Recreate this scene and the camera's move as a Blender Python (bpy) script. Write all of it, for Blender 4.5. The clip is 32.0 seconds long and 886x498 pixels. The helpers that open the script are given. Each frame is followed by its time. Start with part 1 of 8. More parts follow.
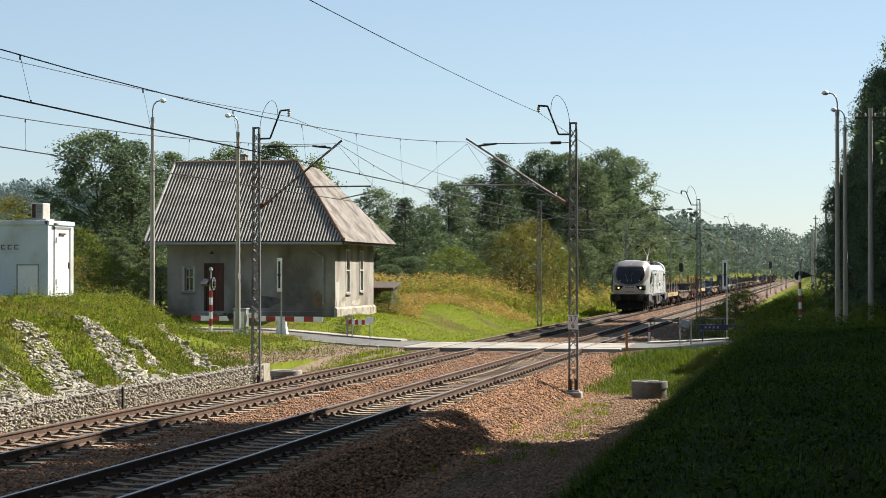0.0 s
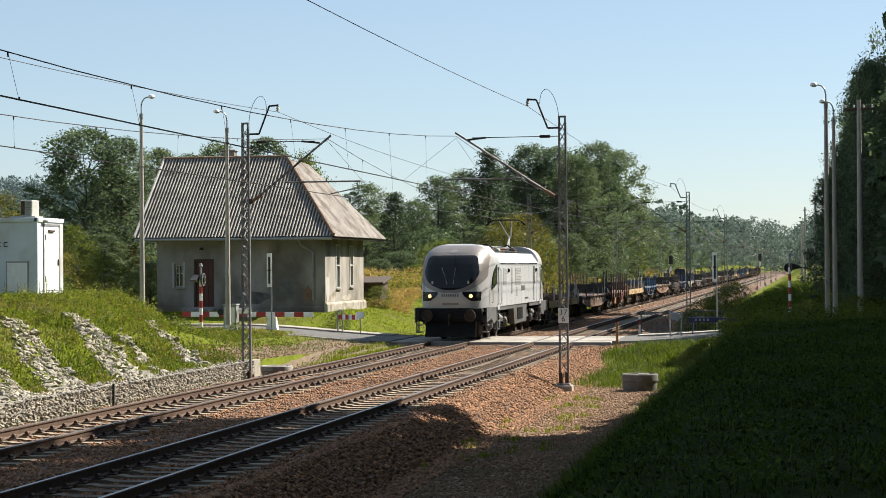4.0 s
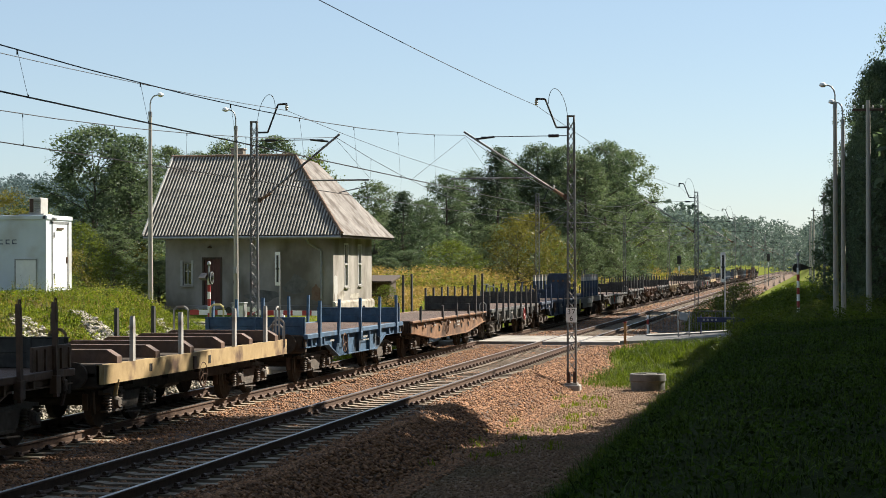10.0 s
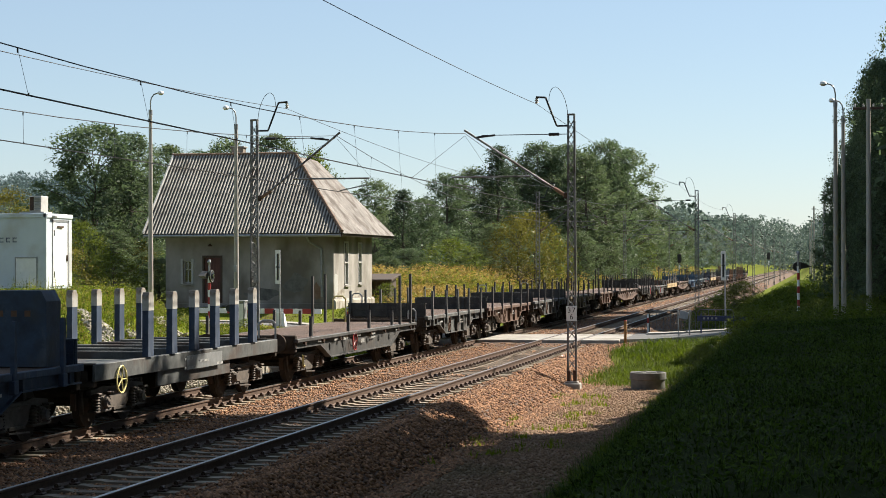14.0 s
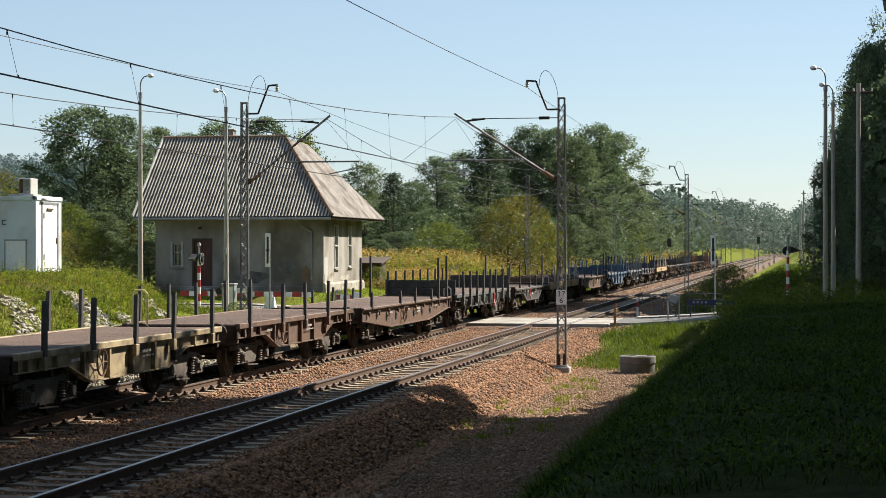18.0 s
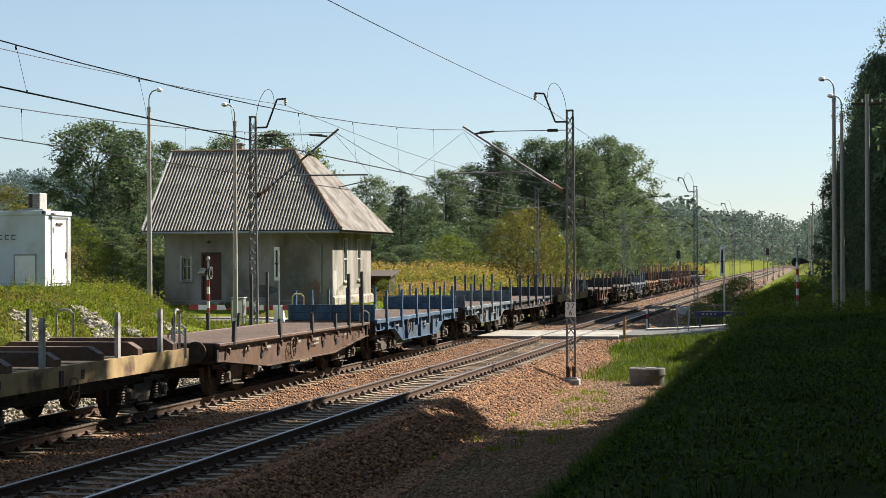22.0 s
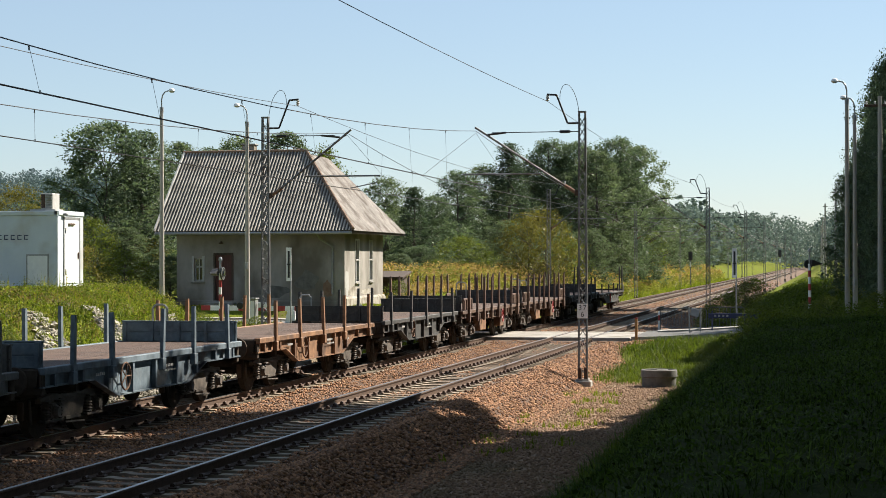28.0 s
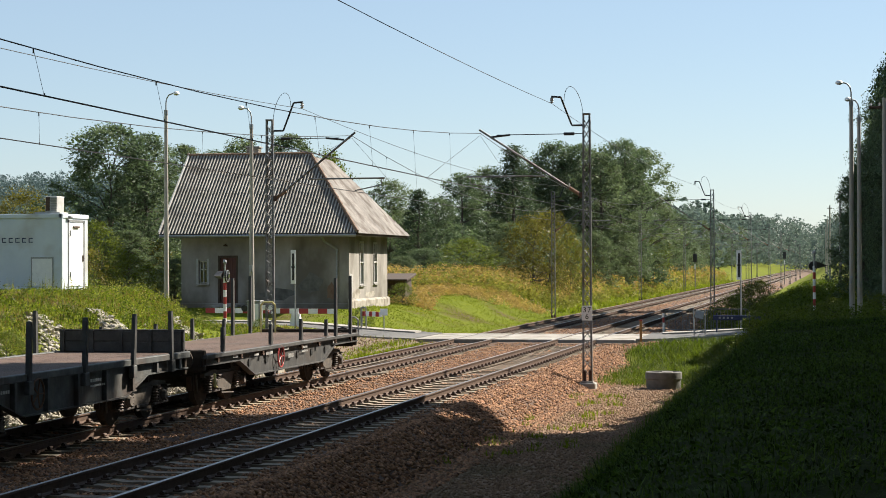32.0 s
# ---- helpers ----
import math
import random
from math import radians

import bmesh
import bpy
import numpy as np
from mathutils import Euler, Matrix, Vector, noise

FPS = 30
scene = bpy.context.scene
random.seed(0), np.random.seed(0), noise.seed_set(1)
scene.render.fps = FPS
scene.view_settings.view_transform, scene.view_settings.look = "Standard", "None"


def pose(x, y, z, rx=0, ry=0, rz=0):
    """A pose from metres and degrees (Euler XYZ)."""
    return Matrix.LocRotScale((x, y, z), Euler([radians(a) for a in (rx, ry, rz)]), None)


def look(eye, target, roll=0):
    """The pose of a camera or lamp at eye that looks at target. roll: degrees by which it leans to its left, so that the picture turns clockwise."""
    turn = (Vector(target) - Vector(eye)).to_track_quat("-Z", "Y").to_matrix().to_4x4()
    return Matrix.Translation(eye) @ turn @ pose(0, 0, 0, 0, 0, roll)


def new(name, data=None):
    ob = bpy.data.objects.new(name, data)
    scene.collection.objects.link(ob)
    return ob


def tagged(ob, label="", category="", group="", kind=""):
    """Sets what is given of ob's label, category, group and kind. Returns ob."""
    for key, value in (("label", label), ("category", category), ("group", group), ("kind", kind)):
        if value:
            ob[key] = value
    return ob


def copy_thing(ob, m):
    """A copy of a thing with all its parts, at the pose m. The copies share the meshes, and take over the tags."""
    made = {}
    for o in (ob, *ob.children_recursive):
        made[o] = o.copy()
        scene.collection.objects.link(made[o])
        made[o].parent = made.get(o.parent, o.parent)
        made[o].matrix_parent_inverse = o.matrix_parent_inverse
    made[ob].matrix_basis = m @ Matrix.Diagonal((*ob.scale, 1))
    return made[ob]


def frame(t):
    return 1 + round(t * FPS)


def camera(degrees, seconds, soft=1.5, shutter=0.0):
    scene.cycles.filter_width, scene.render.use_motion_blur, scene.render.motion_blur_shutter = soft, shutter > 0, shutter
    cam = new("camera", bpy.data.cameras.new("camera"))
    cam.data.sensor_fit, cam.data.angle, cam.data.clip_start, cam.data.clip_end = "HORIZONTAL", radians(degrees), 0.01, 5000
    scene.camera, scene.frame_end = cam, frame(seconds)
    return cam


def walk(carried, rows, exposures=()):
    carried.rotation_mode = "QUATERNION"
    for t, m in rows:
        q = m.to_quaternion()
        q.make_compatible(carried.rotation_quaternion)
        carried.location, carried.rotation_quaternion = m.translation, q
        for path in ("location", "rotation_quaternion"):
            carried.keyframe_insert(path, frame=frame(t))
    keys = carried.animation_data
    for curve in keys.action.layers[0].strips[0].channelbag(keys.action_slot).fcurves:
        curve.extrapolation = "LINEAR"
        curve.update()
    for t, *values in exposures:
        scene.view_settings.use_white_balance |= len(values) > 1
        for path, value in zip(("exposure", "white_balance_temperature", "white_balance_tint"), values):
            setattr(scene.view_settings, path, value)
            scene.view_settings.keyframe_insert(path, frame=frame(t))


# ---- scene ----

# camera: stands on the grassy bank beside the line, 2.9 m above the rails, and sways in the hand
EYE = (9.57, 0.0, 2.90)
TURNS = [
    (0, 90.698, 11.126, 0), (0.5, 90.679, 11.042, -0.077), (1, 90.647, 10.952, 0.002), (1.5, 90.567, 10.916, -0.014),
    (2, 90.434, 10.922, 0.012), (2.5, 90.405, 10.991, -0.026), (3, 90.478, 10.992, -0.156), (3.5, 90.545, 10.875, -0.283),
    (5.5, 90.387, 10.866, -0.652), (6, 90.48, 10.836, -0.677), (6.5, 90.5, 10.858, -0.719), (7, 90.466, 10.891, -0.667),
    (7.5, 90.421, 10.968, -0.571), (8, 90.386, 10.986, -0.495), (8.5, 90.371, 11.005, -0.407), (9, 90.34, 11.068, -0.295),
    (9.5, 90.388, 11.09, -0.259), (10, 90.499, 11.069, -0.191), (10.5, 90.608, 11.108, -0.105), (11, 90.802, 11.145, -0.075),
    (11.5, 90.967, 11.161, -0.059), (12, 91.007, 11.193, -0.041), (12.5, 90.965, 11.221, -0.049), (13, 90.852, 11.224, -0.063),
    (13.5, 90.608, 11.163, -0.107), (14, 90.45, 11.077, -0.153), (14.5, 90.473, 11.007, -0.075), (16.5, 90.286, 10.95, -0.006),
    (17, 90.147, 10.857, 0.031), (17.5, 90.03, 10.776, -0.018), (18, 89.951, 10.776, -0.026), (18.5, 89.897, 10.877, -0.041),
    (19, 89.885, 11.016, -0.106), (19.5, 90.116, 11.067, -0.201), (20, 90.264, 11.109, -0.302), (20.5, 90.357, 11.113, -0.246),
    (21, 90.366, 11.114, -0.301), (21.5, 90.354, 11.119, -0.253), (22, 90.339, 11.044, -0.282), (22.5, 90.304, 10.985, -0.252),
    (23, 90.341, 11.007, -0.297), (23.5, 90.421, 11.029, -0.303), (24, 90.498, 10.989, -0.276), (24.5, 90.574, 10.966, -0.278),
    (25, 90.627, 10.98, -0.216), (25.5, 90.6, 11.072, -0.224), (27.5, 90.321, 11.328, -0.152), (28, 90.373, 11.405, -0.148),
    (28.5, 90.426, 11.456, -0.148), (29, 90.467, 11.472, -0.263), (29.5, 90.481, 11.41, -0.24), (30, 90.495, 11.399, -0.326),
    (30.5, 90.415, 11.395, -0.328), (31, 90.419, 11.384, -0.293), (31.5, 90.458, 11.431, -0.206), (32, 90.444, 11.537, -0.224),
]
cam = camera(26.2, 32.0, soft=0.5)


def camera_pose(p, y, r):
    return Matrix.Translation(EYE) @ Matrix.Rotation(radians(y), 4, "Z") @ Matrix.Rotation(radians(p), 4, "X") @ Matrix.Rotation(radians(r), 4, "Z")


walk(cam, [(t, camera_pose(p, y, r)) for t, p, y, r in TURNS])

# ---- light ----
SUN_AZ, SUN_EL = radians(46), radians(41)      # azimuth from +X towards +Y
sun_dir = Vector((math.cos(SUN_EL) * math.cos(SUN_AZ), math.cos(SUN_EL) * math.sin(SUN_AZ), math.sin(SUN_EL)))
world = bpy.data.worlds.new("sky")
scene.world = world
world.use_nodes = True
wt = world.node_tree
sky = wt.nodes.new("ShaderNodeTexSky")
sky.sky_type = "NISHITA"
sky.sun_disc = False
sky.sun_elevation = SUN_EL
sky.sun_rotation = math.pi / 2 - SUN_AZ
sky.air_density, sky.dust_density, sky.ozone_density = 0.95, 0.2, 2.9
wt.nodes["Background"].inputs[1].default_value = 0.0508
haze = wt.nodes.new("ShaderNodeMixRGB")     # thin high haze that greys the blue
haze.inputs[0].default_value, haze.inputs[2].default_value = 0.40, (4.45, 5.5, 6.55, 1)
wt.links.new(sky.outputs[0], haze.inputs[1])
wt.links.new(haze.outputs[0], wt.nodes["Background"].inputs[0])
sun = new("sun", bpy.data.lights.new("sun", "SUN"))
sun.data.energy, sun.data.angle, sun.data.color = 5.0, radians(0.6), (1.0, 0.92, 0.79)
sun.matrix_world = look(Vector((60, 30, 50)), Vector((60, 30, 50)) - sun_dir)
scene.view_settings.exposure = 1.30


# ---- mesh helpers ----
class Geo:
    """Collects simple solids into one mesh."""

    def __init__(self):
        self.v, self.f = [], []

    def add(self, vs, fs):
        n = len(self.v)
        self.v.extend([tuple(p) for p in vs])
        self.f.extend([tuple(i + n for i in f) for f in fs])
        return self

    def box(self, c, s, m=None, ch=0.0):
        """A box about c with sides s, its edges chamfered by ch."""
        hx, hy, hz = s[0] / 2, s[1] / 2, s[2] / 2
        if ch <= 0:
            vs = [(x, y, z) for x in (-hx, hx) for y in (-hy, hy) for z in (-hz, hz)]
            fs = [(0, 1, 3, 2), (4, 6, 7, 5), (0, 4, 5, 1), (2, 3, 7, 6), (0, 2, 6, 4), (1, 5, 7, 3)]
        else:
            vs, ix = [], {}
            for sx in (-1, 1):
                for sy in (-1, 1):
                    for sz in (-1, 1):
                        for a in range(3):
                            d = [hx, hy, hz]
                            for b in range(3):
                                if b != a:
                                    d[b] = max(d[b] - ch, 0.0)
                            ix[sx, sy, sz, a] = len(vs)
                            vs.append((sx * d[0], sy * d[1], sz * d[2]))
            fs = []
            for a in range(3):
                b, c2 = (a + 1) % 3, (a + 2) % 3
                for sa in (-1, 1):
                    q = []
                    for sb, sc in ((-1, -1), (1, -1), (1, 1), (-1, 1)):
                        k = [0, 0, 0]
                        k[a], k[b], k[c2] = sa, sb, sc
                        q.append(ix[k[0], k[1], k[2], a])
                    fs.append(q if sa > 0 else q[::-1])
                for sb in (-1, 1):
                    for sc in (-1, 1):
                        k0, k1 = [0, 0, 0], [0, 0, 0]
                        k0[a], k0[b], k0[c2] = -1, sb, sc
                        k1[a], k1[b], k1[c2] = 1, sb, sc
                        q = [ix[(*k0, b)], ix[(*k1, b)], ix[(*k1, c2)], ix[(*k0, c2)]]
                        fs.append(q if sb * sc > 0 else q[::-1])
            for sx in (-1, 1):
                for sy in (-1, 1):
                    for sz in (-1, 1):
                        q = [ix[sx, sy, sz, a] for a in range(3)]
                        fs.append(q if sx * sy * sz > 0 else q[::-1])
        c = Vector(c)
        vs = [(m @ Vector(p) if m else Vector(p)) + c for p in vs]
        return self.add(vs, fs)

    def rod(self, p, q, r, n=8, r2=None, cap=True):
        """A round bar from p to q."""
        p, q = Vector(p), Vector(q)
        w = (q - p).normalized()
        u = w.orthogonal().normalized()
        k = w.cross(u)
        r2 = r if r2 is None else r2
        vs = []
        for c, rr in ((p, r), (q, r2)):
            for i in range(n):
                a = 2 * math.pi * i / n
                vs.append(c + u * (rr * math.cos(a)) + k * (rr * math.sin(a)))
        fs = [(i, (i + 1) % n, n + (i + 1) % n, n + i) for i in range(n)]
        if cap:
            fs += [tuple(range(n - 1, -1, -1)), tuple(range(n, 2 * n))]
        return self.add(vs, fs)

    def pipe(self, pts, r, n=6):
        for a, b in zip(pts, pts[1:]):
            self.rod(a, b, r, n)
        return self

    def tube(self, pts, r, n=6):
        """One bent tube through the points."""
        pts = [Vector(p) for p in pts]
        m = len(pts)
        vs = []
        for i, p in enumerate(pts):
            w = (pts[min(i + 1, m - 1)] - pts[max(i - 1, 0)]).normalized()
            u = w.cross(Vector((1, 0.01, 0.02))) if abs(w.x) < 0.9 else w.cross(Vector((0, 1, 0)))
            u.normalize()
            k = w.cross(u)
            vs += [p + u * (r * math.cos(2 * math.pi * j / n)) + k * (r * math.sin(2 * math.pi * j / n)) for j in range(n)]
        fs = [(i * n + j, i * n + (j + 1) % n, (i + 1) * n + (j + 1) % n, (i + 1) * n + j) for i in range(m - 1) for j in range(n)]
        fs += [tuple(range(n)), tuple(range((m - 1) * n, m * n))]
        return self.add(vs, fs)

    def slab(self, poly, axis, a, b):
        """A polygon drawn in the two other axes, pulled from a to b along one axis."""
        n = len(poly)
        vs = []
        for t in (a, b):
            for u, w in poly:
                vs.append({"x": (t, u, w), "y": (u, t, w), "z": (u, w, t)}[axis])
        fs = [(i, (i + 1) % n, n + (i + 1) % n, n + i) for i in range(n)]
        fs += [tuple(range(n - 1, -1, -1)), tuple(range(n, 2 * n))]
        return self.add(vs, fs)

    def lathe(self, prof, c=(0, 0, 0), n=20, axis="z"):
        """A turned solid: prof is radius and height."""
        vs, m = [], len(prof)
        for i in range(n):
            a = 2 * math.pi * i / n
            for r, h in prof:
                p = (r * math.cos(a), r * math.sin(a), h)
                if axis == "x":
                    p = (h, p[0], p[1])
                elif axis == "y":
                    p = (p[1], h, p[0])
                vs.append((p[0] + c[0], p[1] + c[1], p[2] + c[2]))
        fs = []
        for i in range(n):
            j = (i + 1) % n
            for k in range(m - 1):
                fs.append((i * m + k, j * m + k, j * m + k + 1, i * m + k + 1))
        return self.add(vs, fs)

    def mesh(self, name, mat, smooth=False):
        me = bpy.data.meshes.new(name)
        me.from_pydata(self.v, [], self.f)
        bm = bmesh.new()
        bm.from_mesh(me)
        bmesh.ops.recalc_face_normals(bm, faces=bm.faces)
        bm.to_mesh(me)
        bm.free()
        if mat:
            me.materials.append(mat)
        if smooth:
            me.polygons.foreach_set("use_smooth", [True] * len(me.polygons))
            me.set_sharp_from_angle(angle=radians(40))
        return me


def part(name, g, mat, parent=None, label="", smooth=False):
    """One mesh object, under a thing or a part when parent is given."""
    me = g if isinstance(g, bpy.types.Mesh) else g.mesh(name, mat, smooth)
    ob = new(name, me)
    if parent is not None:
        ob.parent = parent
    if label:
        ob["label"] = label
    return ob


def thing(name, label, category, group="", at=None, kind=""):
    ob = new(name)
    ob.empty_display_size = 0.3
    if at is not None:
        ob.matrix_basis = at
    return tagged(ob, label, category, group, kind)


# ---- materials ----
TONE_ALL = 0.665     # darkens every base colour alike, deepening shade under the raised exposure


def mat(name, c1, c2=None, scale=3.0, rough=0.7, metal=0.0, bump=0.0, bump_scale=40.0, stain=None, stain_scale=0.6, stain_at=0.55, island=0.0, stretch=(1, 1, 1), spec=0.5, coord="Object", rand=0.0):
    """A surface with fine grain between two colours, larger stains and relief."""
    m = bpy.data.materials.new(name)
    m.use_nodes = True
    t = m.node_tree
    N, L = t.nodes, t.links
    c2 = c2 or tuple(min(1, x * 1.35) for x in c1)
    c1, c2 = tuple(x * TONE_ALL for x in c1), tuple(x * TONE_ALL for x in c2)
    stain = stain and tuple(x * TONE_ALL for x in stain)
    b = N["Principled BSDF"]
    tc = N.new("ShaderNodeTexCoord")
    mp = N.new("ShaderNodeMapping")
    mp.inputs["Scale"].default_value = stretch
    L.new(tc.outputs[coord], mp.inputs[0])
    n1 = N.new("ShaderNodeTexNoise")
    n1.inputs["Scale"].default_value, n1.inputs["Detail"].default_value, n1.inputs["Roughness"].default_value = scale, 8, 0.65
    L.new(mp.outputs[0], n1.inputs[0])
    ramp = N.new("ShaderNodeValToRGB")
    ramp.color_ramp.elements[0].position, ramp.color_ramp.elements[1].position = 0.32, 0.68
    ramp.color_ramp.elements[0].color, ramp.color_ramp.elements[1].color = (*c1, 1), (*c2, 1)
    L.new(n1.outputs[0], ramp.inputs[0])
    col = ramp.outputs[0]
    if stain:
        n2 = N.new("ShaderNodeTexNoise")
        n2.inputs["Scale"].default_value, n2.inputs["Detail"].default_value = stain_scale, 6
        L.new(mp.outputs[0], n2.inputs[0])
        r2 = N.new("ShaderNodeValToRGB")
        r2.color_ramp.elements[0].position, r2.color_ramp.elements[1].position = stain_at - 0.06, stain_at + 0.1
        L.new(n2.outputs[0], r2.inputs[0])
        mx = N.new("ShaderNodeMixRGB")
        mx.inputs[2].default_value = (*stain, 1)
        L.new(r2.outputs[0], mx.inputs[0])
        L.new(col, mx.inputs[1])
        col = mx.outputs[0]
    if island or rand:
        hs = N.new("ShaderNodeHueSaturation")
        if rand:
            oi = N.new("ShaderNodeObjectInfo")
            src, amount = oi.outputs["Random"], rand
        else:
            gi = N.new("ShaderNodeNewGeometry")
            src, amount = gi.outputs["Random Per Island"], island
        mr = N.new("ShaderNodeMapRange")
        mr.inputs[3].default_value, mr.inputs[4].default_value = 1 - amount, 1 + amount
        L.new(src, mr.inputs[0])
        L.new(mr.outputs[0], hs.inputs["Value"])
        L.new(col, hs.inputs["Color"])
        col = hs.outputs[0]
    L.new(col, b.inputs["Base Color"])
    b.inputs["Roughness"].default_value, b.inputs["Metallic"].default_value = rough, metal
    b.inputs["Specular IOR Level"].default_value = spec
    if bump:
        n3 = N.new("ShaderNodeTexNoise")
        n3.inputs["Scale"].default_value, n3.inputs["Detail"].default_value = bump_scale, 5
        L.new(mp.outputs[0], n3.inputs[0])
        bp = N.new("ShaderNodeBump")
        bp.inputs["Strength"].default_value, bp.inputs["Distance"].default_value = bump, 0.02
        L.new(n3.outputs[0], bp.inputs["Height"])
        L.new(bp.outputs[0], b.inputs["Normal"])
    return m


def glow(name, col, power):
    m = bpy.data.materials.new(name)
    m.use_nodes = True
    b = m.node_tree.nodes["Principled BSDF"]
    b.inputs["Base Color"].default_value = (*col, 1)
    b.inputs["Emission Color"].default_value, b.inputs["Emission Strength"].default_value = (*col, 1), power
    return m


def leafmat(name, c1, c2, island=0.35, trans=0.45, spec=0.2, warm=0.62, rough=0.6):
    m = mat(name, c1, c2, scale=0.5, rough=rough, island=island, spec=spec)
    t = m.node_tree
    b = t.nodes["Principled BSDF"]
    out = t.nodes["Material Output"]
    tl = t.nodes.new("ShaderNodeBsdfTranslucent")
    mx = t.nodes.new("ShaderNodeMixShader")
    mx.inputs[0].default_value = trans
    src = b.inputs["Base Color"].links[0].from_socket
    br = t.nodes.new("ShaderNodeMixRGB")
    br.blend_type, br.inputs[0].default_value, br.inputs[2].default_value = "MULTIPLY", 1.0, (1.0, 1.1, warm, 1)
    t.links.new(src, br.inputs[1])
    t.links.new(br.outputs[0], tl.inputs[0])
    t.links.new(b.outputs[0], mx.inputs[1])
    t.links.new(tl.outputs[0], mx.inputs[2])
    t.links.new(mx.outputs[0], out.inputs[0])
    return m


M = {}
M["soil"] = mat("soil", (0.115, 0.15, 0.014), (0.20, 0.23, 0.028), scale=2.5, rough=1.0, spec=0.05, bump=0.6, bump_scale=14, stain=(0.13, 0.10, 0.05), stain_scale=0.25, stain_at=0.58)
M["ballast"] = mat("ballast", (0.07, 0.033, 0.016), (0.165, 0.084, 0.038), scale=16, rough=0.9, bump=1.0, bump_scale=26, stain=(0.12, 0.07, 0.045), stain_scale=0.5)
M["stone"] = mat("stone", (0.225, 0.10, 0.046), (0.445, 0.238, 0.118), scale=9, rough=0.9, island=0.6)
M["stone_grey"] = mat("stone_grey", (0.30, 0.27, 0.215), (0.47, 0.43, 0.355), scale=5, rough=0.85, island=0.4, bump=0.4)
M["gravel"] = mat("gravel", (0.235, 0.135, 0.075), (0.44, 0.285, 0.175), scale=14, rough=0.95, bump=0.9, bump_scale=30, stain=(0.26, 0.18, 0.10), stain_scale=0.35, island=0.35)
M["sleeper"] = mat("sleeper", (0.25, 0.20, 0.14), (0.39, 0.325, 0.24), scale=6, rough=0.9, bump=0.3, stain=(0.22, 0.16, 0.11), stain_scale=2, rand=0.15)
M["rail"] = mat("rail", (0.075, 0.04, 0.024), (0.15, 0.085, 0.05), scale=8, rough=0.75, metal=0.2, bump=0.2)
M["railtop"] = mat("railtop", (0.34, 0.32, 0.30), (0.52, 0.50, 0.47), scale=4, rough=0.4, metal=1.0, stretch=(1, 0.05, 1))
M["iron"] = mat("iron", (0.065, 0.04, 0.027), (0.15, 0.085, 0.055), scale=8, rough=0.7, metal=0.3)
M["asphalt"] = mat("asphalt", (0.10, 0.10, 0.10), (0.17, 0.165, 0.16), scale=9, rough=0.9, bump=0.4, stain=(0.2, 0.19, 0.18), stain_scale=0.4)
M["concrete"] = mat("concrete", (0.34, 0.32, 0.29), (0.5, 0.48, 0.44), scale=4, rough=0.9, bump=0.3, stain=(0.22, 0.2, 0.17), stain_scale=1.2, rand=0.1)
M["concrete_dark"] = mat("concrete_dark", (0.15, 0.145, 0.13), (0.25, 0.24, 0.215), scale=4, rough=0.9, bump=0.3, stain=(0.10, 0.10, 0.085), stain_scale=1.6)
M["dirt"] = mat("dirt", (0.15, 0.10, 0.058), (0.27, 0.19, 0.115), scale=5, rough=0.95, bump=0.8, bump_scale=22, stain=(0.11, 0.115, 0.04), stain_scale=0.7, stain_at=0.6)
M["verge_earth"] = mat("verge_earth", (0.06, 0.05, 0.022), (0.125, 0.105, 0.045), scale=4, rough=1.0, bump=0.8, bump_scale=18, stain=(0.07, 0.085, 0.02), stain_scale=0.8, stain_at=0.48, spec=0.05)
M["panel"] = mat("panel", (0.36, 0.33, 0.29), (0.50, 0.47, 0.42), scale=3, rough=0.85, bump=0.25, stain=(0.25, 0.22, 0.18), stain_scale=0.8, rand=0.12)
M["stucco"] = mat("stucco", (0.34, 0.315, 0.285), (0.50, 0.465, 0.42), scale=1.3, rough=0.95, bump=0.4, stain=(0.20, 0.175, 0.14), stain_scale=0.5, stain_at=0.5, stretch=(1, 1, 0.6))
M["plinth"] = mat("plinth", (0.40, 0.36, 0.30), (0.62, 0.58, 0.5), scale=2.2, rough=0.95, bump=0.6, stain=(0.26, 0.22, 0.17), stain_scale=1.5, stain_at=0.5)
# one sheeting in two tones: front paled for sunlit ribs, side kept darker
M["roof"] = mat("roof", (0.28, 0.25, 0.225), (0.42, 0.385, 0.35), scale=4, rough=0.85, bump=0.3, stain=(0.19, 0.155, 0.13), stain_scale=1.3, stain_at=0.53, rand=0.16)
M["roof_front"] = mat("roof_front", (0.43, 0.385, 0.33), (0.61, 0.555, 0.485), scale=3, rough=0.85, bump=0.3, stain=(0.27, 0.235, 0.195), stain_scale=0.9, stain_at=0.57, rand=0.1)


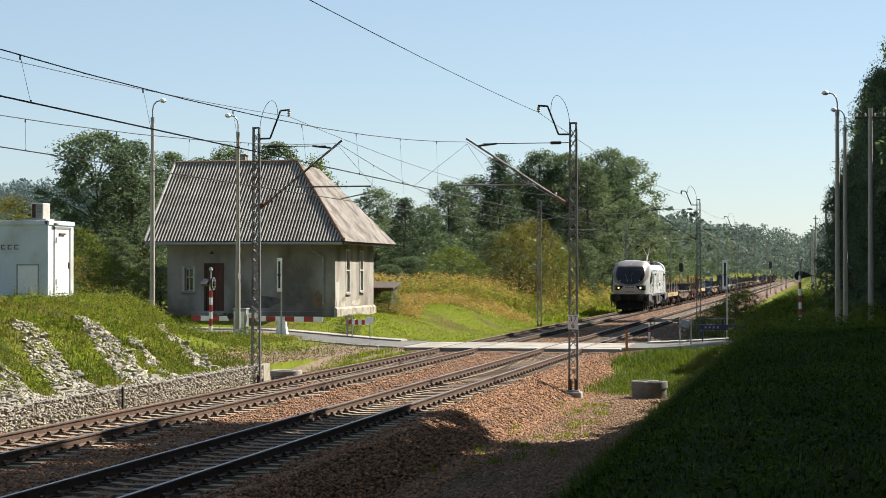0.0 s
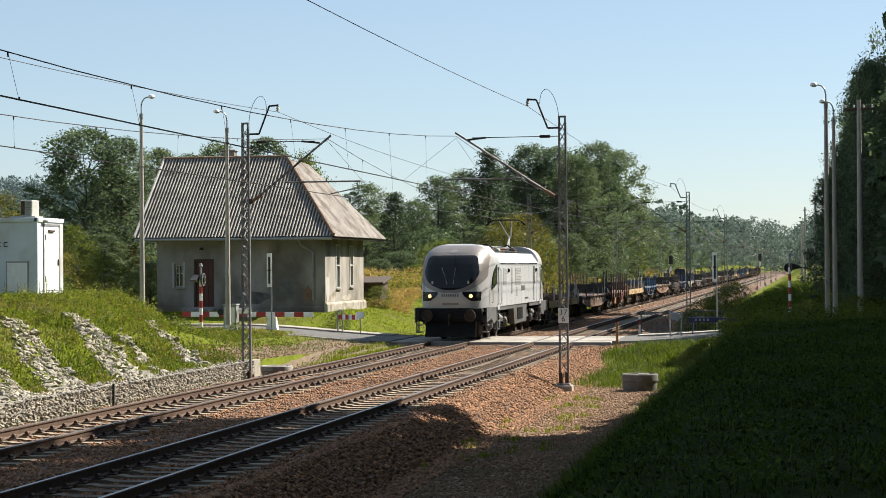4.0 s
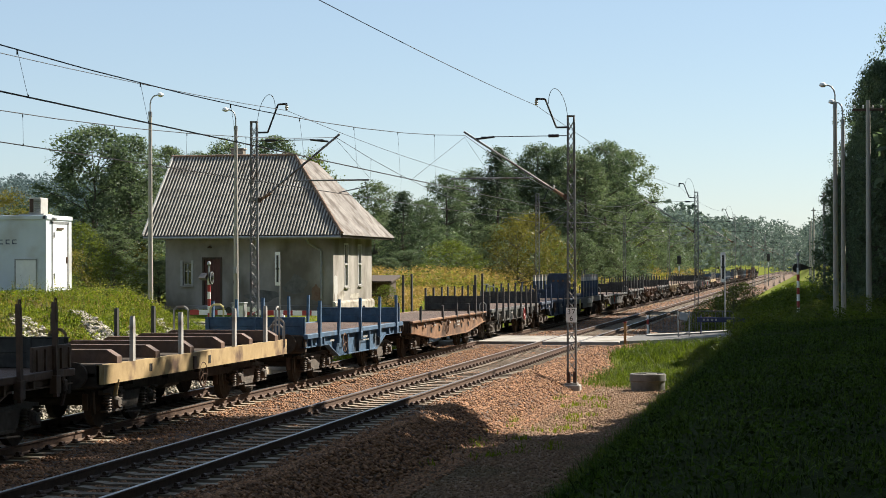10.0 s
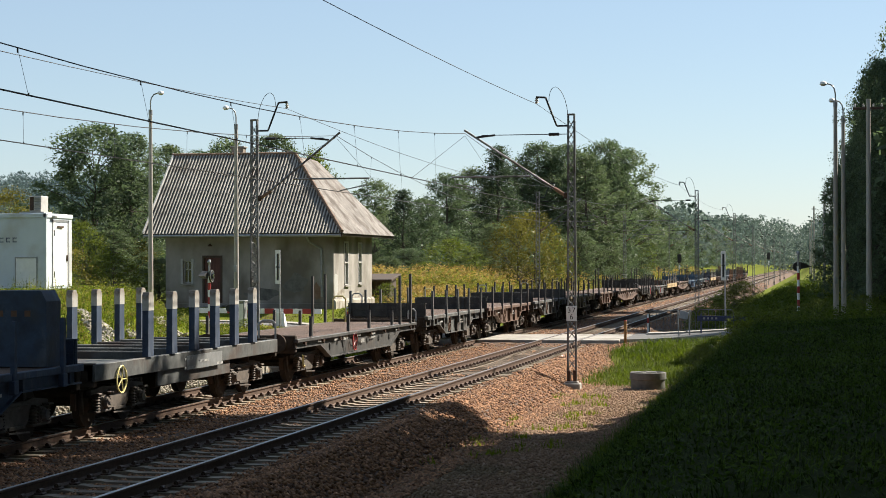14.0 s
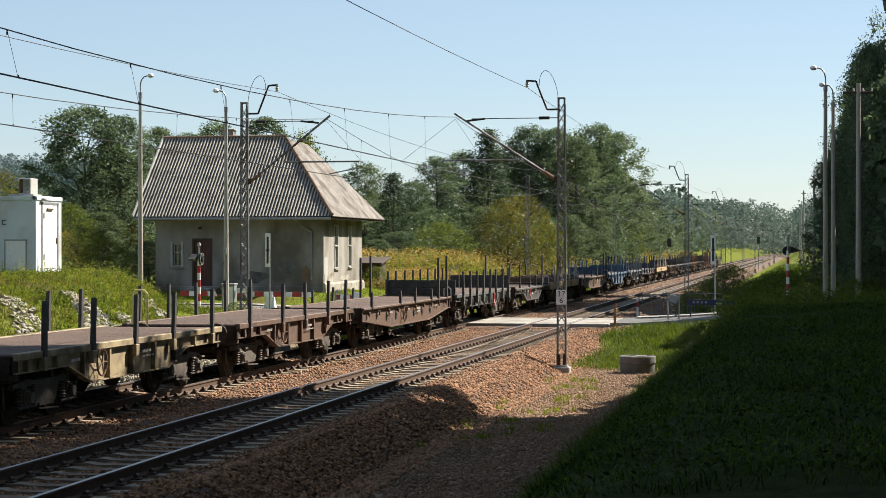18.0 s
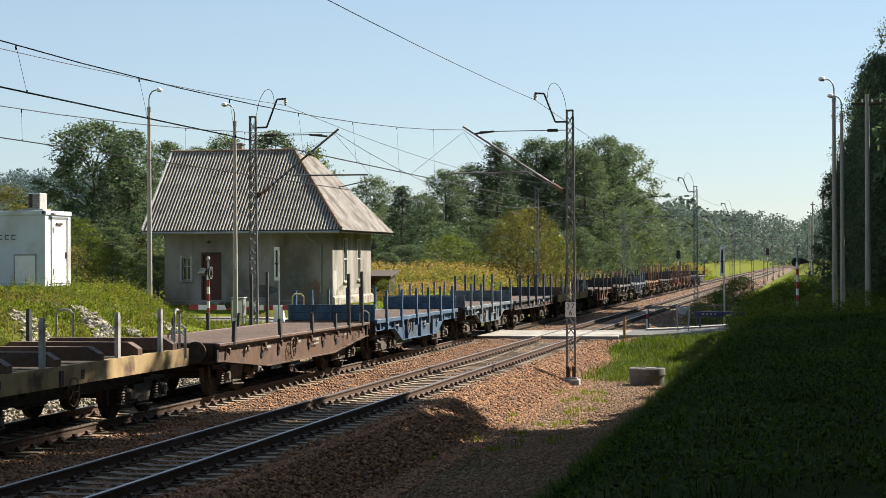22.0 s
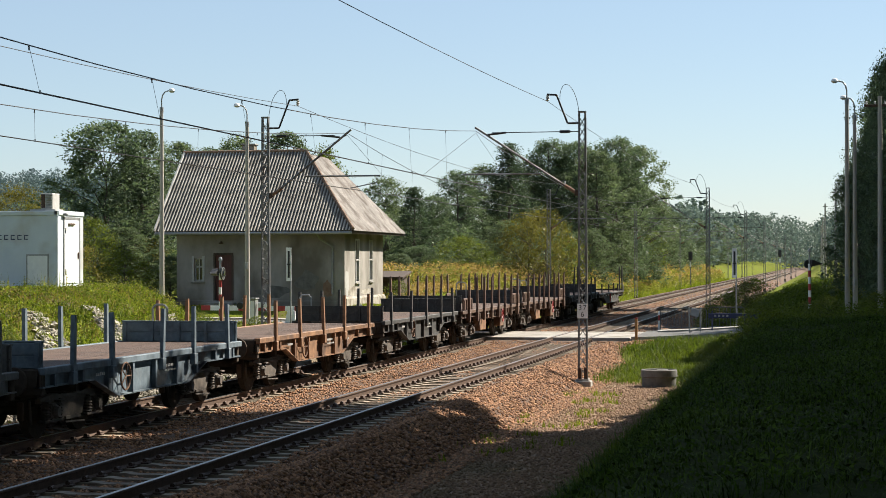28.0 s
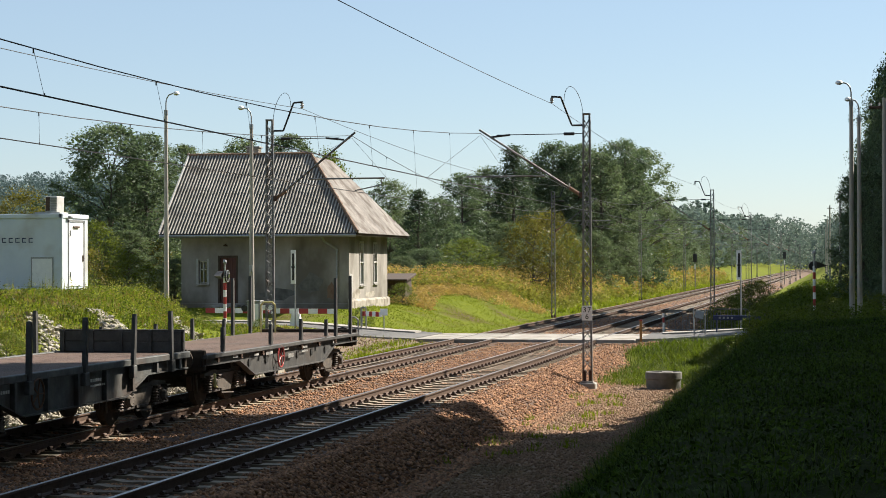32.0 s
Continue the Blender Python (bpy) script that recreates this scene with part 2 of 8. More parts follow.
def trough_shade(m, origin, wave):
    """Darkens the troughs of corrugated sheets up the slope, shade put into their colour."""
    t = m.node_tree
    N, L = t.nodes, t.links
    tc = N.new("ShaderNodeTexCoord")
    sep = N.new("ShaderNodeSeparateXYZ")
    L.new(tc.outputs["Object"], sep.inputs[0])
    ma = N.new("ShaderNodeMath")
    ma.operation = "MULTIPLY_ADD"
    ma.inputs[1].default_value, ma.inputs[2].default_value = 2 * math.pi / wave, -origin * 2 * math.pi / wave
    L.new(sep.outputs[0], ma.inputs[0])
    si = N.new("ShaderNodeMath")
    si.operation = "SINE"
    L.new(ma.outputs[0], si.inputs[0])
    ns = N.new("ShaderNodeTexNoise")
    ns.inputs["Scale"].default_value = 2.2
    L.new(tc.outputs["Object"], ns.inputs[0])
    ad = N.new("ShaderNodeMath")
    ad.operation = "MULTIPLY_ADD"
    ad.inputs[1].default_value = 1.2
    L.new(ns.outputs[0], ad.inputs[0])
    L.new(si.outputs[0], ad.inputs[2])
    mr = N.new("ShaderNodeMapRange")
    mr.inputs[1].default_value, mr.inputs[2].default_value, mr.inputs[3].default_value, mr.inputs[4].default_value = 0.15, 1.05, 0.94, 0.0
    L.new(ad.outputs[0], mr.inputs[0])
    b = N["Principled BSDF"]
    # near-black mixed in where the ribs would shade the troughs
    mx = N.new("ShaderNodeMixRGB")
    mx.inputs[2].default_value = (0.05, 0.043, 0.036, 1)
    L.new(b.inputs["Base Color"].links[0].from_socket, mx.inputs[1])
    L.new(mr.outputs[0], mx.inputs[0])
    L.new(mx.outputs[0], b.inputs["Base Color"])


trough_shade(M["roof_front"], -21.05, 0.155)
M["ridge"] = mat("ridge", (0.22, 0.12, 0.07), (0.34, 0.22, 0.15), scale=4, rough=0.85)
M["wood_dark"] = mat("wood_dark", (0.06, 0.04, 0.028), (0.12, 0.08, 0.055), scale=4, rough=0.8, stretch=(6, 6, 0.6))
M["door"] = mat("door", (0.11, 0.035, 0.028), (0.17, 0.06, 0.045), scale=4, rough=0.7, stretch=(4, 4, 0.5))
M["glass"] = mat("glass", (0.02, 0.025, 0.03), (0.03, 0.035, 0.04), scale=1, rough=0.06, spec=0.8)
M["frame_white"] = mat("frame_white", (0.5, 0.49, 0.46), (0.66, 0.65, 0.62), scale=6, rough=0.6)
M["white"] = mat("white", (0.74, 0.82, 0.88), (0.85, 0.93, 0.99), scale=1.2, rough=0.45, stain=(0.62, 0.62, 0.60), stain_scale=0.7)
M["white_paint"] = mat("white_paint", (1.06, 1.06, 1.04), (1.2, 1.2, 1.17), scale=5, rough=0.5)
M["red_paint"] = mat("red_paint", (0.42, 0.03, 0.03), (0.52, 0.05, 0.045), scale=5, rough=0.5)
M["yellow_paint"] = mat("yellow_paint", (0.78, 0.66, 0.24), (0.95, 0.82, 0.34), scale=8, rough=0.6)
M["orange"] = mat("orange", (0.42, 0.20, 0.05), (0.55, 0.30, 0.10), scale=5, rough=0.7)
M["black"] = mat("black", (0.02, 0.02, 0.02), (0.035, 0.034, 0.033), scale=6, rough=0.6)
M["galv"] = mat("galv", (0.34, 0.35, 0.35), (0.48, 0.49, 0.49), scale=6, rough=0.5, metal=0.5)
# bank earth made dark green-brown to deepen the shade there
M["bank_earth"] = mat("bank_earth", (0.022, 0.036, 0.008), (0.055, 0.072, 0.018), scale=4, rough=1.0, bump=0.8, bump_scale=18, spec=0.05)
M["mast"] = mat("mast", (0.19, 0.195, 0.20), (0.31, 0.315, 0.32), scale=5, rough=0.6, metal=0.4, stain=(0.12, 0.09, 0.07), stain_scale=1.5)
M["wire"] = mat("wire", (0.03, 0.03, 0.032), (0.06, 0.06, 0.06), scale=3, rough=0.5, metal=0.6)
M["pole_concrete"] = mat("pole_concrete", (0.44, 0.40, 0.35), (0.58, 0.54, 0.48), scale=5, rough=0.9, bump=0.2, stretch=(1, 1, 0.2))
M["bark"] = mat("bark", (0.06, 0.05, 0.04), (0.13, 0.11, 0.09), scale=5, rough=0.95, bump=0.6, stretch=(3, 3, 0.6))
M["rust"] = mat("rust", (0.12, 0.06, 0.035), (0.22, 0.12, 0.07), scale=5, rough=0.85)
M["underframe"] = mat("underframe", (0.04, 0.031, 0.024), (0.10, 0.077, 0.058), scale=5, rough=0.95, spec=0.2)
M["blue_gate"] = mat("blue_gate", (0.02, 0.03, 0.09), (0.03, 0.045, 0.13), scale=5, rough=0.5)
M["grass"] = leafmat("grass", (0.16, 0.205, 0.017), (0.29, 0.315, 0.04), island=0.4, trans=0.55, spec=0.05)
# grass colour darkened to stand in for the bank's shade
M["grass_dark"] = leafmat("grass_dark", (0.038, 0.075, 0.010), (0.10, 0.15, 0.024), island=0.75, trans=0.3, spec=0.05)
M["grass_dry"] = leafmat("grass_dry", (0.20, 0.15, 0.05), (0.30, 0.22, 0.075), island=0.35)
M["weed"] = leafmat("weed", (0.26, 0.27, 0.055), (0.41, 0.38, 0.10), island=0.4)
M["grass_mid"] = leafmat("grass_mid", (0.085, 0.125, 0.012), (0.16, 0.20, 0.024), island=0.5)
M["weed_rust"] = leafmat("weed_rust", (0.44, 0.275, 0.10), (0.62, 0.43, 0.19), island=0.4)
for nm, a, b_ in (("leaf_a", (0.105, 0.15, 0.095), (0.185, 0.235, 0.145)), ("leaf_b", (0.13, 0.175, 0.105), (0.215, 0.26, 0.15)), ("leaf_c", (0.12, 0.155, 0.022), (0.21, 0.24, 0.05)),
                  ("leaf_d", (0.14, 0.135, 0.025), (0.24, 0.20, 0.05)), ("leaf_pine", (0.06, 0.09, 0.06), (0.10, 0.14, 0.085))):
    M[nm] = leafmat(nm, a, b_, island=0.4, trans=0.42, spec=0.15, warm=0.75, rough=0.55)


# ---- ground ----
def smooth(a, b, x):
    t = min(1.0, max(0.0, (x - a) / (b - a)))
    return t * t * (3 - 2 * t)


def lerp(a, b, t):
    return a + (b - a) * t


def height(x, y):
    """The height of the ground above the rails."""
    z = -0.75
    if x > 2.0:
        near = lerp(-0.75, 1.15, smooth(5.3, 8.2, x)) + 0.25 * smooth(8, 13, x)
        far = lerp(-0.75, 0.95, smooth(3.6, 8.0, x)) + 0.5 * smooth(9, 20, x)
        mid = lerp(-0.14, 0.36, smooth(2.6, 11, x))
        low = 1 - smooth(5, 9, x)
        z = lerp(near, mid, smooth(54 + 11 * low, 64 + 7 * low, y))
        z = lerp(z, far, smooth(79, 92, y))
        z += (0.05 * noise.noise((x * 0.9, y * 0.5, 0)) + 0.10 * noise.noise((x * 0.3, y * 0.17, 3))) * smooth(4.5, 6.5, x)
    elif x < -6.0:
        near = lerp(0.06, 1.95, smooth(-7.0, -13.5, x)) if x < -6.9 else -0.5
        mid = lerp(-0.06, 0.42, smooth(-6, -13, x))
        house = lerp(-0.35, 0.85 + 0.5 * smooth(98, 108, y), smooth(-7, -12.5, x))
        sh = lerp(56.5, 65, smooth(-11.5, -15.5, x))
        z = lerp(near, mid, smooth(sh, sh + 9, y))
        z = lerp(z, house, smooth(79, 84, y))
        z += (0.04 * noise.noise((x * 0.8, y * 0.5, 0)) + 0.12 * noise.noise((x * 0.25, y * 0.2, 5))) * smooth(-7.5, -9, x)
        z += 2.0 * smooth(-40, -140, x)
    z += 0.6 * smooth(250, 600, y) * (1 if abs(x + 2) > 12 else 0)
    if x < -120 and y > 500:
        z += 33 * math.exp(-((x + 420) / 190) ** 2 - ((y - 960) / 190) ** 2)
    if y > 700 or abs(x) > 250:
        r = max(smooth(700, 1500, y), smooth(250, 900, abs(x)))
        z += r * 6
    return z


def axis_steps(spans):
    out = []
    for a, b, d in spans:
        n = max(1, round((b - a) / d))
        out += [a + (b - a) * i / n for i in range(n)]
    return out + [spans[-1][1]]


def sheet(name, xs, ys, zf, mat_):
    vs = [(x, y, zf(x, y)) for y in ys for x in xs]
    n = len(xs)
    fs = [(j * n + i, j * n + i + 1, (j + 1) * n + i + 1, (j + 1) * n + i) for j in range(len(ys) - 1) for i in range(n - 1)]
    me = bpy.data.meshes.new(name)
    me.from_pydata(vs, [], fs)
    me.materials.append(mat_)
    me.polygons.foreach_set("use_smooth", [True] * len(fs))
    return new(name, me)


gx = axis_steps([(-3000, -750, 450), (-750, -60, 40), (-60, -22, 4), (-22, -7.2, 0.6), (-7.2, -6.6, 0.1), (-6.6, 2, 0.8), (2, 14, 0.45), (14, 40, 3), (40, 400, 40), (400, 3000, 400)])
gy = axis_steps([(-600, -60, 60), (-60, 0, 6), (0, 120, 1.5), (120, 300, 10), (300, 700, 50), (700, 1200, 40), (1200, 4000, 300)])
ground = tagged(sheet("ground", gx, gy, height, M["soil"]), "earthy ground with grassy banks beside the railway", "ground", kind="structure")

# dark sheet laid over the soil, imitating deep shade on the bank
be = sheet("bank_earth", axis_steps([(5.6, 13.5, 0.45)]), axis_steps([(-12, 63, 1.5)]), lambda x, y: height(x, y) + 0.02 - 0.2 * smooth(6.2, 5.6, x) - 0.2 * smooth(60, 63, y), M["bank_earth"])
tagged(be, "earth under the bank's grass, coloured dark for its shade", "ground", kind="structure")

# gravel strip along the line
gv = sheet("gravel_path", axis_steps([(1.9, 6.2, 0.3)]), axis_steps([(-12, 62, 1.2)]), lambda x, y: max(height(x, y), -0.75) + 0.03 + 0.02 * noise.noise((x, y, 1)) - 0.3 * smooth(5.3, 5.9, x), M["gravel"])
tagged(gv, "reddish gravel service strip beside the track", "gravel", kind="structure")

# ---- track ----
TRACKS = (0.0, -4.0)
Y0, Y1 = -14.0, 900.0


def bed(x, y):
    z = -0.195
    if x > 1.75:
        z = lerp(lerp(-0.195, -0.8, min(1, (x - 1.75) / 1.15)), lerp(-0.17, max(-0.75, height(2.96, y)) + 0.1, min(1, (x - 1.75) / 1.2)), smooth(67.5, 71.2, y) * (1 - smooth(78, 82, y)))
    if x < -5.75:
        z = lerp(-0.195, -0.5, min(1, (-5.75 - x) / 0.9))
    off = min(abs(x), abs(x + 4))
    if off < 1.15:
        z -= 0.03
    elif off < 1.45:
        z += 0.015
    if x < 1.76:
        z += 0.09 * smooth(69.8, 71.3, y) * (1 - smooth(77.8, 79.5, y))
    return z + 0.025 * noise.noise((x * 2.3, y * 2.3, 0)) + 0.03 * noise.noise((x * 0.6, y * 0.4, 7))


bx = [-6.65, -6.3, -5.95, -5.75, -5.4, -5.0, -4.7, -4.4, -4.0, -3.6, -3.2, -2.75, -2.55, -2.2, -1.9, -1.5, -1.38, -0.9, -0.5, 0, 0.5, 0.9, 1.38, 1.5, 1.75, 2.0, 2.3, 2.6, 2.95]
ballast = tagged(sheet("ballast_bed", bx, axis_steps([(-40, 0, 4), (0, 110, 0.6), (110, 300, 5), (300, 900, 30)]), bed, M["ballast"]), "rust-brown crushed stone ballast under both tracks", "ballast", kind="structure")

RAIL = [(-0.07, -0.172), (0.07, -0.172), (0.07, -0.16), (0.012, -0.135), (0.012, -0.045), (0.036, -0.03), (0.036, -0.006), (0.030, 0), (-0.030, 0), (-0.036, -0.006), (-0.036, -0.03), (-0.012, -0.045), (-0.012, -0.135), (-0.07, -0.16)]
for tx in TRACKS:
    tr = thing("railway_track", "electrified railway track with rusty rails on concrete sleepers", "railway track", "tracks", kind="structure")
    for side in (-0.7535, 0.7535):
        g = Geo().slab([(tx + side + u, w) for u, w in RAIL], "y", -60, Y1)
        rail = part("rail", g, M["rail"], tr)
        g = Geo().slab([(tx + side - 0.031, 0.0), (tx + side + 0.031, 0.0), (tx + side + 0.031, 0.003), (tx + side - 0.031, 0.003)], "y", -60, Y1)
        part("rail_head", g, M["railtop"], rail, "bright worn running surface")
sl = Geo().slab([(-1.3, -0.34), (1.3, -0.34), (1.3, -0.2), (1.27, -0.172), (0.45, -0.172), (0.35, -0.19), (-0.35, -0.19), (-0.45, -0.172), (-1.27, -0.172), (-1.3, -0.2)], "y", -0.115, 0.115)
sleeper_mesh = sl.mesh("sleeper", M["sleeper"])
clip = Geo()
for side in (-0.7535, 0.7535):
    for k in (-1, 1):
        clip.box((side + k * 0.125, 0, -0.158), (0.13, 0.15, 0.03), ch=0.01)
        clip.rod((side + k * 0.12, -0.055, -0.125), (side + k * 0.12, 0.055, -0.125), 0.034, 9)
        clip.rod((side + k * 0.12, -0.062, -0.125), (side + k * 0.12, 0.062, -0.125), 0.016, 6)
clip_mesh = clip.mesh("clip", M["iron"])



# ---- overhead line ----
MAST_Y = (-62.9, -4.3, 54.3, 112.9, 165.7, 216.5, 268.0, 322.0, 376.0, 430.0)


def lattice_mast(x, y, s, plate, near=True):
    """A lattice mast beside a track; s points from the mast to the track."""
    m_ = thing("catenary_mast", "grey lattice steel catenary mast on a concrete foot", "catenary mast", "catenary masts", at=pose(x, y, 0))
    z0, z1 = -0.55, 7.18
    half_w = lambda z: lerp(0.115, 0.082, (z - z0) / (z1 - z0))
    for e in (-1, 1):
        u = [(0.028, -0.056), (0.028, 0.056), (-0.018, 0.056), (-0.018, 0.048), (0.02, 0.048), (0.02, -0.048), (-0.018, -0.048), (-0.018, -0.056)]
        vs = [(e * (half_w(z) + du), dv, z) for z in (z0, z1) for du, dv in u]
        g = Geo().add(vs, [(i, (i + 1) % 8, 8 + (i + 1) % 8, 8 + i) for i in range(8)] + [(0, 1, 2, 3, 4, 5, 6, 7), (15, 14, 13, 12, 11, 10, 9, 8)])
        part("chord", g, M["mast"], m_)
    for fy in (-0.06, 0.06):
        g = Geo()
        n, z = 26, z0 + 0.15
        st = (z1 - z0 - 0.3) / n
        for i in range(n):
            for e in (-1, 1):
                bar = g if not near else Geo()
                bar.rod((-half_w(z) * e, fy, z), (half_w(z + st) * e, fy, z + st), 0.010, 4)
                if near:
                    part("lacing_bar", bar, M["mast"], m_)
            z += st
        if not near:
            tagged(part("lacing", g, M["mast"], m_), kind="stuff")
    part("cap", Geo().box((0, 0, z1), (0.23, 0.13, 0.05), ch=0.01), M["mast"], m_)
    part("foundation", Geo().box((0, 0, -0.72), (0.5, 0.5, 0.4), ch=0.03).box((0, 0, -0.5), (0.36, 0.3, 0.06), ch=0.01), M["concrete"], m_, "concrete foot")
    part("anchor_shoe", Geo().box((-0.09, 0, -0.32), (0.1, 0.2, 0.34), ch=0.02).box((0.09, 0, -0.32), (0.1, 0.2, 0.34), ch=0.02), M["iron"], m_)
    # pale rod added along the mast to imitate its sunlit chord
    part("cable_duct", Geo().rod((0.135, -0.03, -0.5), (0.108, -0.03, 7.0), 0.02, 8), M["galv"], m_, "pale strip standing in for the sunlit chord")
    # feeder bracket
    g = Geo().pipe([(s * 0.05, 0, 6.86), (s * 0.42, 0, 6.86), (s * 0.74, 0, 7.68), (s * 1.02, 0, 7.7)], 0.028, 8)
    br = part("feeder_bracket", g, M["wire"], m_, "dark cranked bracket")
    part("insulator", Geo().lathe([(0.01, 0.0), (0.05, -0.02), (0.03, -0.05), (0.06, -0.08), (0.03, -0.11), (0.055, -0.14), (0.01, -0.17)], (s * 1.0, 0, 7.68), 10), M["frame_white"], br)
    arc = [(s * (0.1 + 0.55 * (1 - math.cos(a)) / 2), 0.02, 7.1 + 0.62 * math.sin(a) + 0.45 * (1 - math.cos(a)) / 2) for a in [i * math.pi / 12 for i in range(13)]]
    part("jumper_wire", Geo().tube(arc, 0.008, 4), M["wire"], m_)
    # cantilever
    reach = 3.12 if s < 0 else 2.62
    tube = Geo().rod((s * 0.32, 0, 4.95), (s * reach, 0, 6.78), 0.032, 8)
    cn = part("cantilever", tube, M["mast"], m_)
    part("insulator", Geo().rod((s * 0.16, 0, 4.85), (s * 0.5, 0, 5.07), 0.05, 8), M["ridge"], cn, "brown ribbed insulator")
    part("tie_rod", Geo().rod((s * 0.1, 0, 6.62), (s * (reach - 0.5), 0, 6.62), 0.012, 6).rod((s * 0.35, 0, 6.62), (s * 0.65, 0, 6.62), 0.045, 8).rod((s * (reach - 0.9), 0, 6.62), (s * (reach - 0.35), 0, 6.56), 0.03, 6), M["wire"], cn)
    part("registration_tube", Geo().rod((s * 1.2, 0, 5.42), (s * 3.5, 0, 5.42), 0.025, 8).rod((s * 1.3, 0, 5.42), (s * 1.35, 0, 5.62), 0.015, 6), M["mast"], cn)
    part("steady_arm", Geo().rod((s * 3.4, 0, 5.4), (s * 3.4, 0, 5.22), 0.014, 6).rod((s * 3.4, 0, 5.22), (s * 2.6, 0, 5.06), 0.016, 6), M["mast"], cn)
    part("base_hinge", Geo().box((s * 0.17, 0, 4.86), (0.1, 0.12, 0.16), ch=0.01), M["iron"], m_)
    if plate:
        g = Geo().box((0, -0.085, 1.47), (0.30, 0.01, 0.42), ch=0.003)
        pl = part("number_plate", g, M["white_paint"], m_, "white kilometre plate")
        for txt, dx, z in (("3", -0.065, 1.56), ("7", 0.065, 1.56), ("6", 0.0, 1.37)):
            cu = bpy.data.curves.new("digit", "FONT")
            cu.body, cu.size, cu.align_x, cu.align_y, cu.extrude = txt, 0.215, "CENTER", "CENTER", 0.001
            tmp = bpy.data.objects.new("digit", cu)
            me = bpy.data.meshes.new_from_object(tmp)
            bpy.data.objects.remove(tmp)
            me.materials.clear()
            me.materials.append(M["black"])
            d = part("digit", me, None, pl)
            d.matrix_basis = Matrix.Translation((dx, -0.0925, z)) @ pose(0, 0, 0, 90)
    return m_


MX = (2.7, -6.75)
right_mast = lattice_mast(MX[0], 54.3, -1, True)
left_mast = lattice_mast(MX[1], 54.3, 1, False)
plain = lattice_mast(MX[0], MAST_Y[3], -1, False, False)
plain_left = lattice_mast(MX[1], MAST_Y[3], 1, False, False)
for y in MAST_Y:
    if y not in (54.3, MAST_Y[3]):
        copy_thing(plain, pose(MX[0], y, 0))
        copy_thing(plain_left, pose(MX[1], y, 0))


def sag(a, b, drop, n=14):
    a, b = Vector(a), Vector(b)
    return [a.lerp(b, i / n) - Vector((0, 0, 4 * drop * (i / n) * (1 - i / n))) for i in range(n + 1)]


for ti, tx in enumerate(TRACKS):
    line = thing("overhead_line", "dark overhead contact line with droppers above the track", "overhead line", "overhead lines", kind="structure")
    s = -1 if ti == 0 else 1
    mx = tx - 0.4 if ti == 0 else tx - 0.25
    zz = lambda k: mx + (0.26 if k % 2 else 0.02) - 0.1 * ti
    for k in range(len(MAST_Y) - 1):
        ya, yb = MAST_Y[k], MAST_Y[k + 1]
        for dx in (-0.02, 0.02):
            part("contact_wire", Geo().rod((zz(k) + dx, ya, 5.06), (zz(k + 1) + dx, yb, 5.06), 0.0075, 5), M["wire"], line)
        dip = 1.02 if ti == 0 else 1.12 if k < 2 else 1.36
        top = sag((mx, ya, 6.68), (mx, yb, 6.68), dip)
        part("messenger_wire", Geo().tube(top, 0.009, 5), M["wire"], line)
        if k < 5:
            m_ = int((yb - ya) / 4.2)
            for j in range(1, m_):
                u = j / m_
                q = Vector(top[0]).lerp(Vector(top[-1]), u) - Vector((0, 0, 4 * dip * u * (1 - u)))
                e = Vector((lerp(zz(k), zz(k + 1), u), lerp(ya, yb, u), 5.05))
                if (q - e).length > 0.15:
                    part("dropper", Geo().rod(q, e, 0.003, 4).box(q - Vector((0, 0, 0.03)), (0.016, 0.016, 0.06)).box(e + Vector((0, 0, 0.02)), (0.016, 0.016, 0.045)), M["wire"], line)
        fx = MX[ti] + s * 1.0
        part("feeder_wire", Geo().tube(sag((fx, ya, 7.5), (fx, yb, 7.5), 0.55 if ti else 0.3), 0.008, 5), M["wire"], line)
        if k < 3:   # stay wires near each mast
            part("stay_wire", Geo().rod((mx, yb, 6.62), (zz(k + 1), yb - 7.5, 5.07), 0.005, 4).rod((mx, yb, 6.62), (zz(k + 1), yb + 7.5, 5.07), 0.005, 4), M["wire"], line)

# ---- lamps and poles ----
def street_lamp(x, y, z, h, turn, label):
    o = thing("street_lamp", label, "street lamp", "street lamps", at=pose(x, y, z, 0, 0, turn))
    part("pole", Geo().rod((0, 0, -0.3), (0, 0, h), 0.1, 14, r2=0.062), M["pole_concrete"], o, "tapered concrete pole", smooth=True)
    arm = part("arm", Geo().pipe([(0, 0, h - 0.05), (0, 0, h + 0.35), (-0.04, 0, h + 0.52), (-0.13, 0, h + 0.64), (-0.32, 0, h + 0.7)], 0.025, 8), M["galv"], o, smooth=True)
    part("collar", Geo().rod((0, 0, h - 0.12), (0, 0, h + 0.06), 0.075, 12), M["galv"], o)
    head = part("lamp_head", Geo().lathe([(0.0, 0.09), (0.06, 0.08), (0.11, 0.04), (0.13, -0.02), (0.115, -0.04)], (-0.4, 0, h + 0.69), 14), M["white_paint"], o, "white domed lamp head", smooth=True)
    part("lens", Geo().lathe([(0.0, -0.085), (0.065, -0.075), (0.11, -0.03)], (-0.4, 0, h + 0.69), 12), M["frame_white"], head, smooth=True)
    part("terminal_box", Geo().box((0.0, -0.12, 1.7), (0.12, 0.07, 0.25), ch=0.01), M["galv"], o)
    return o


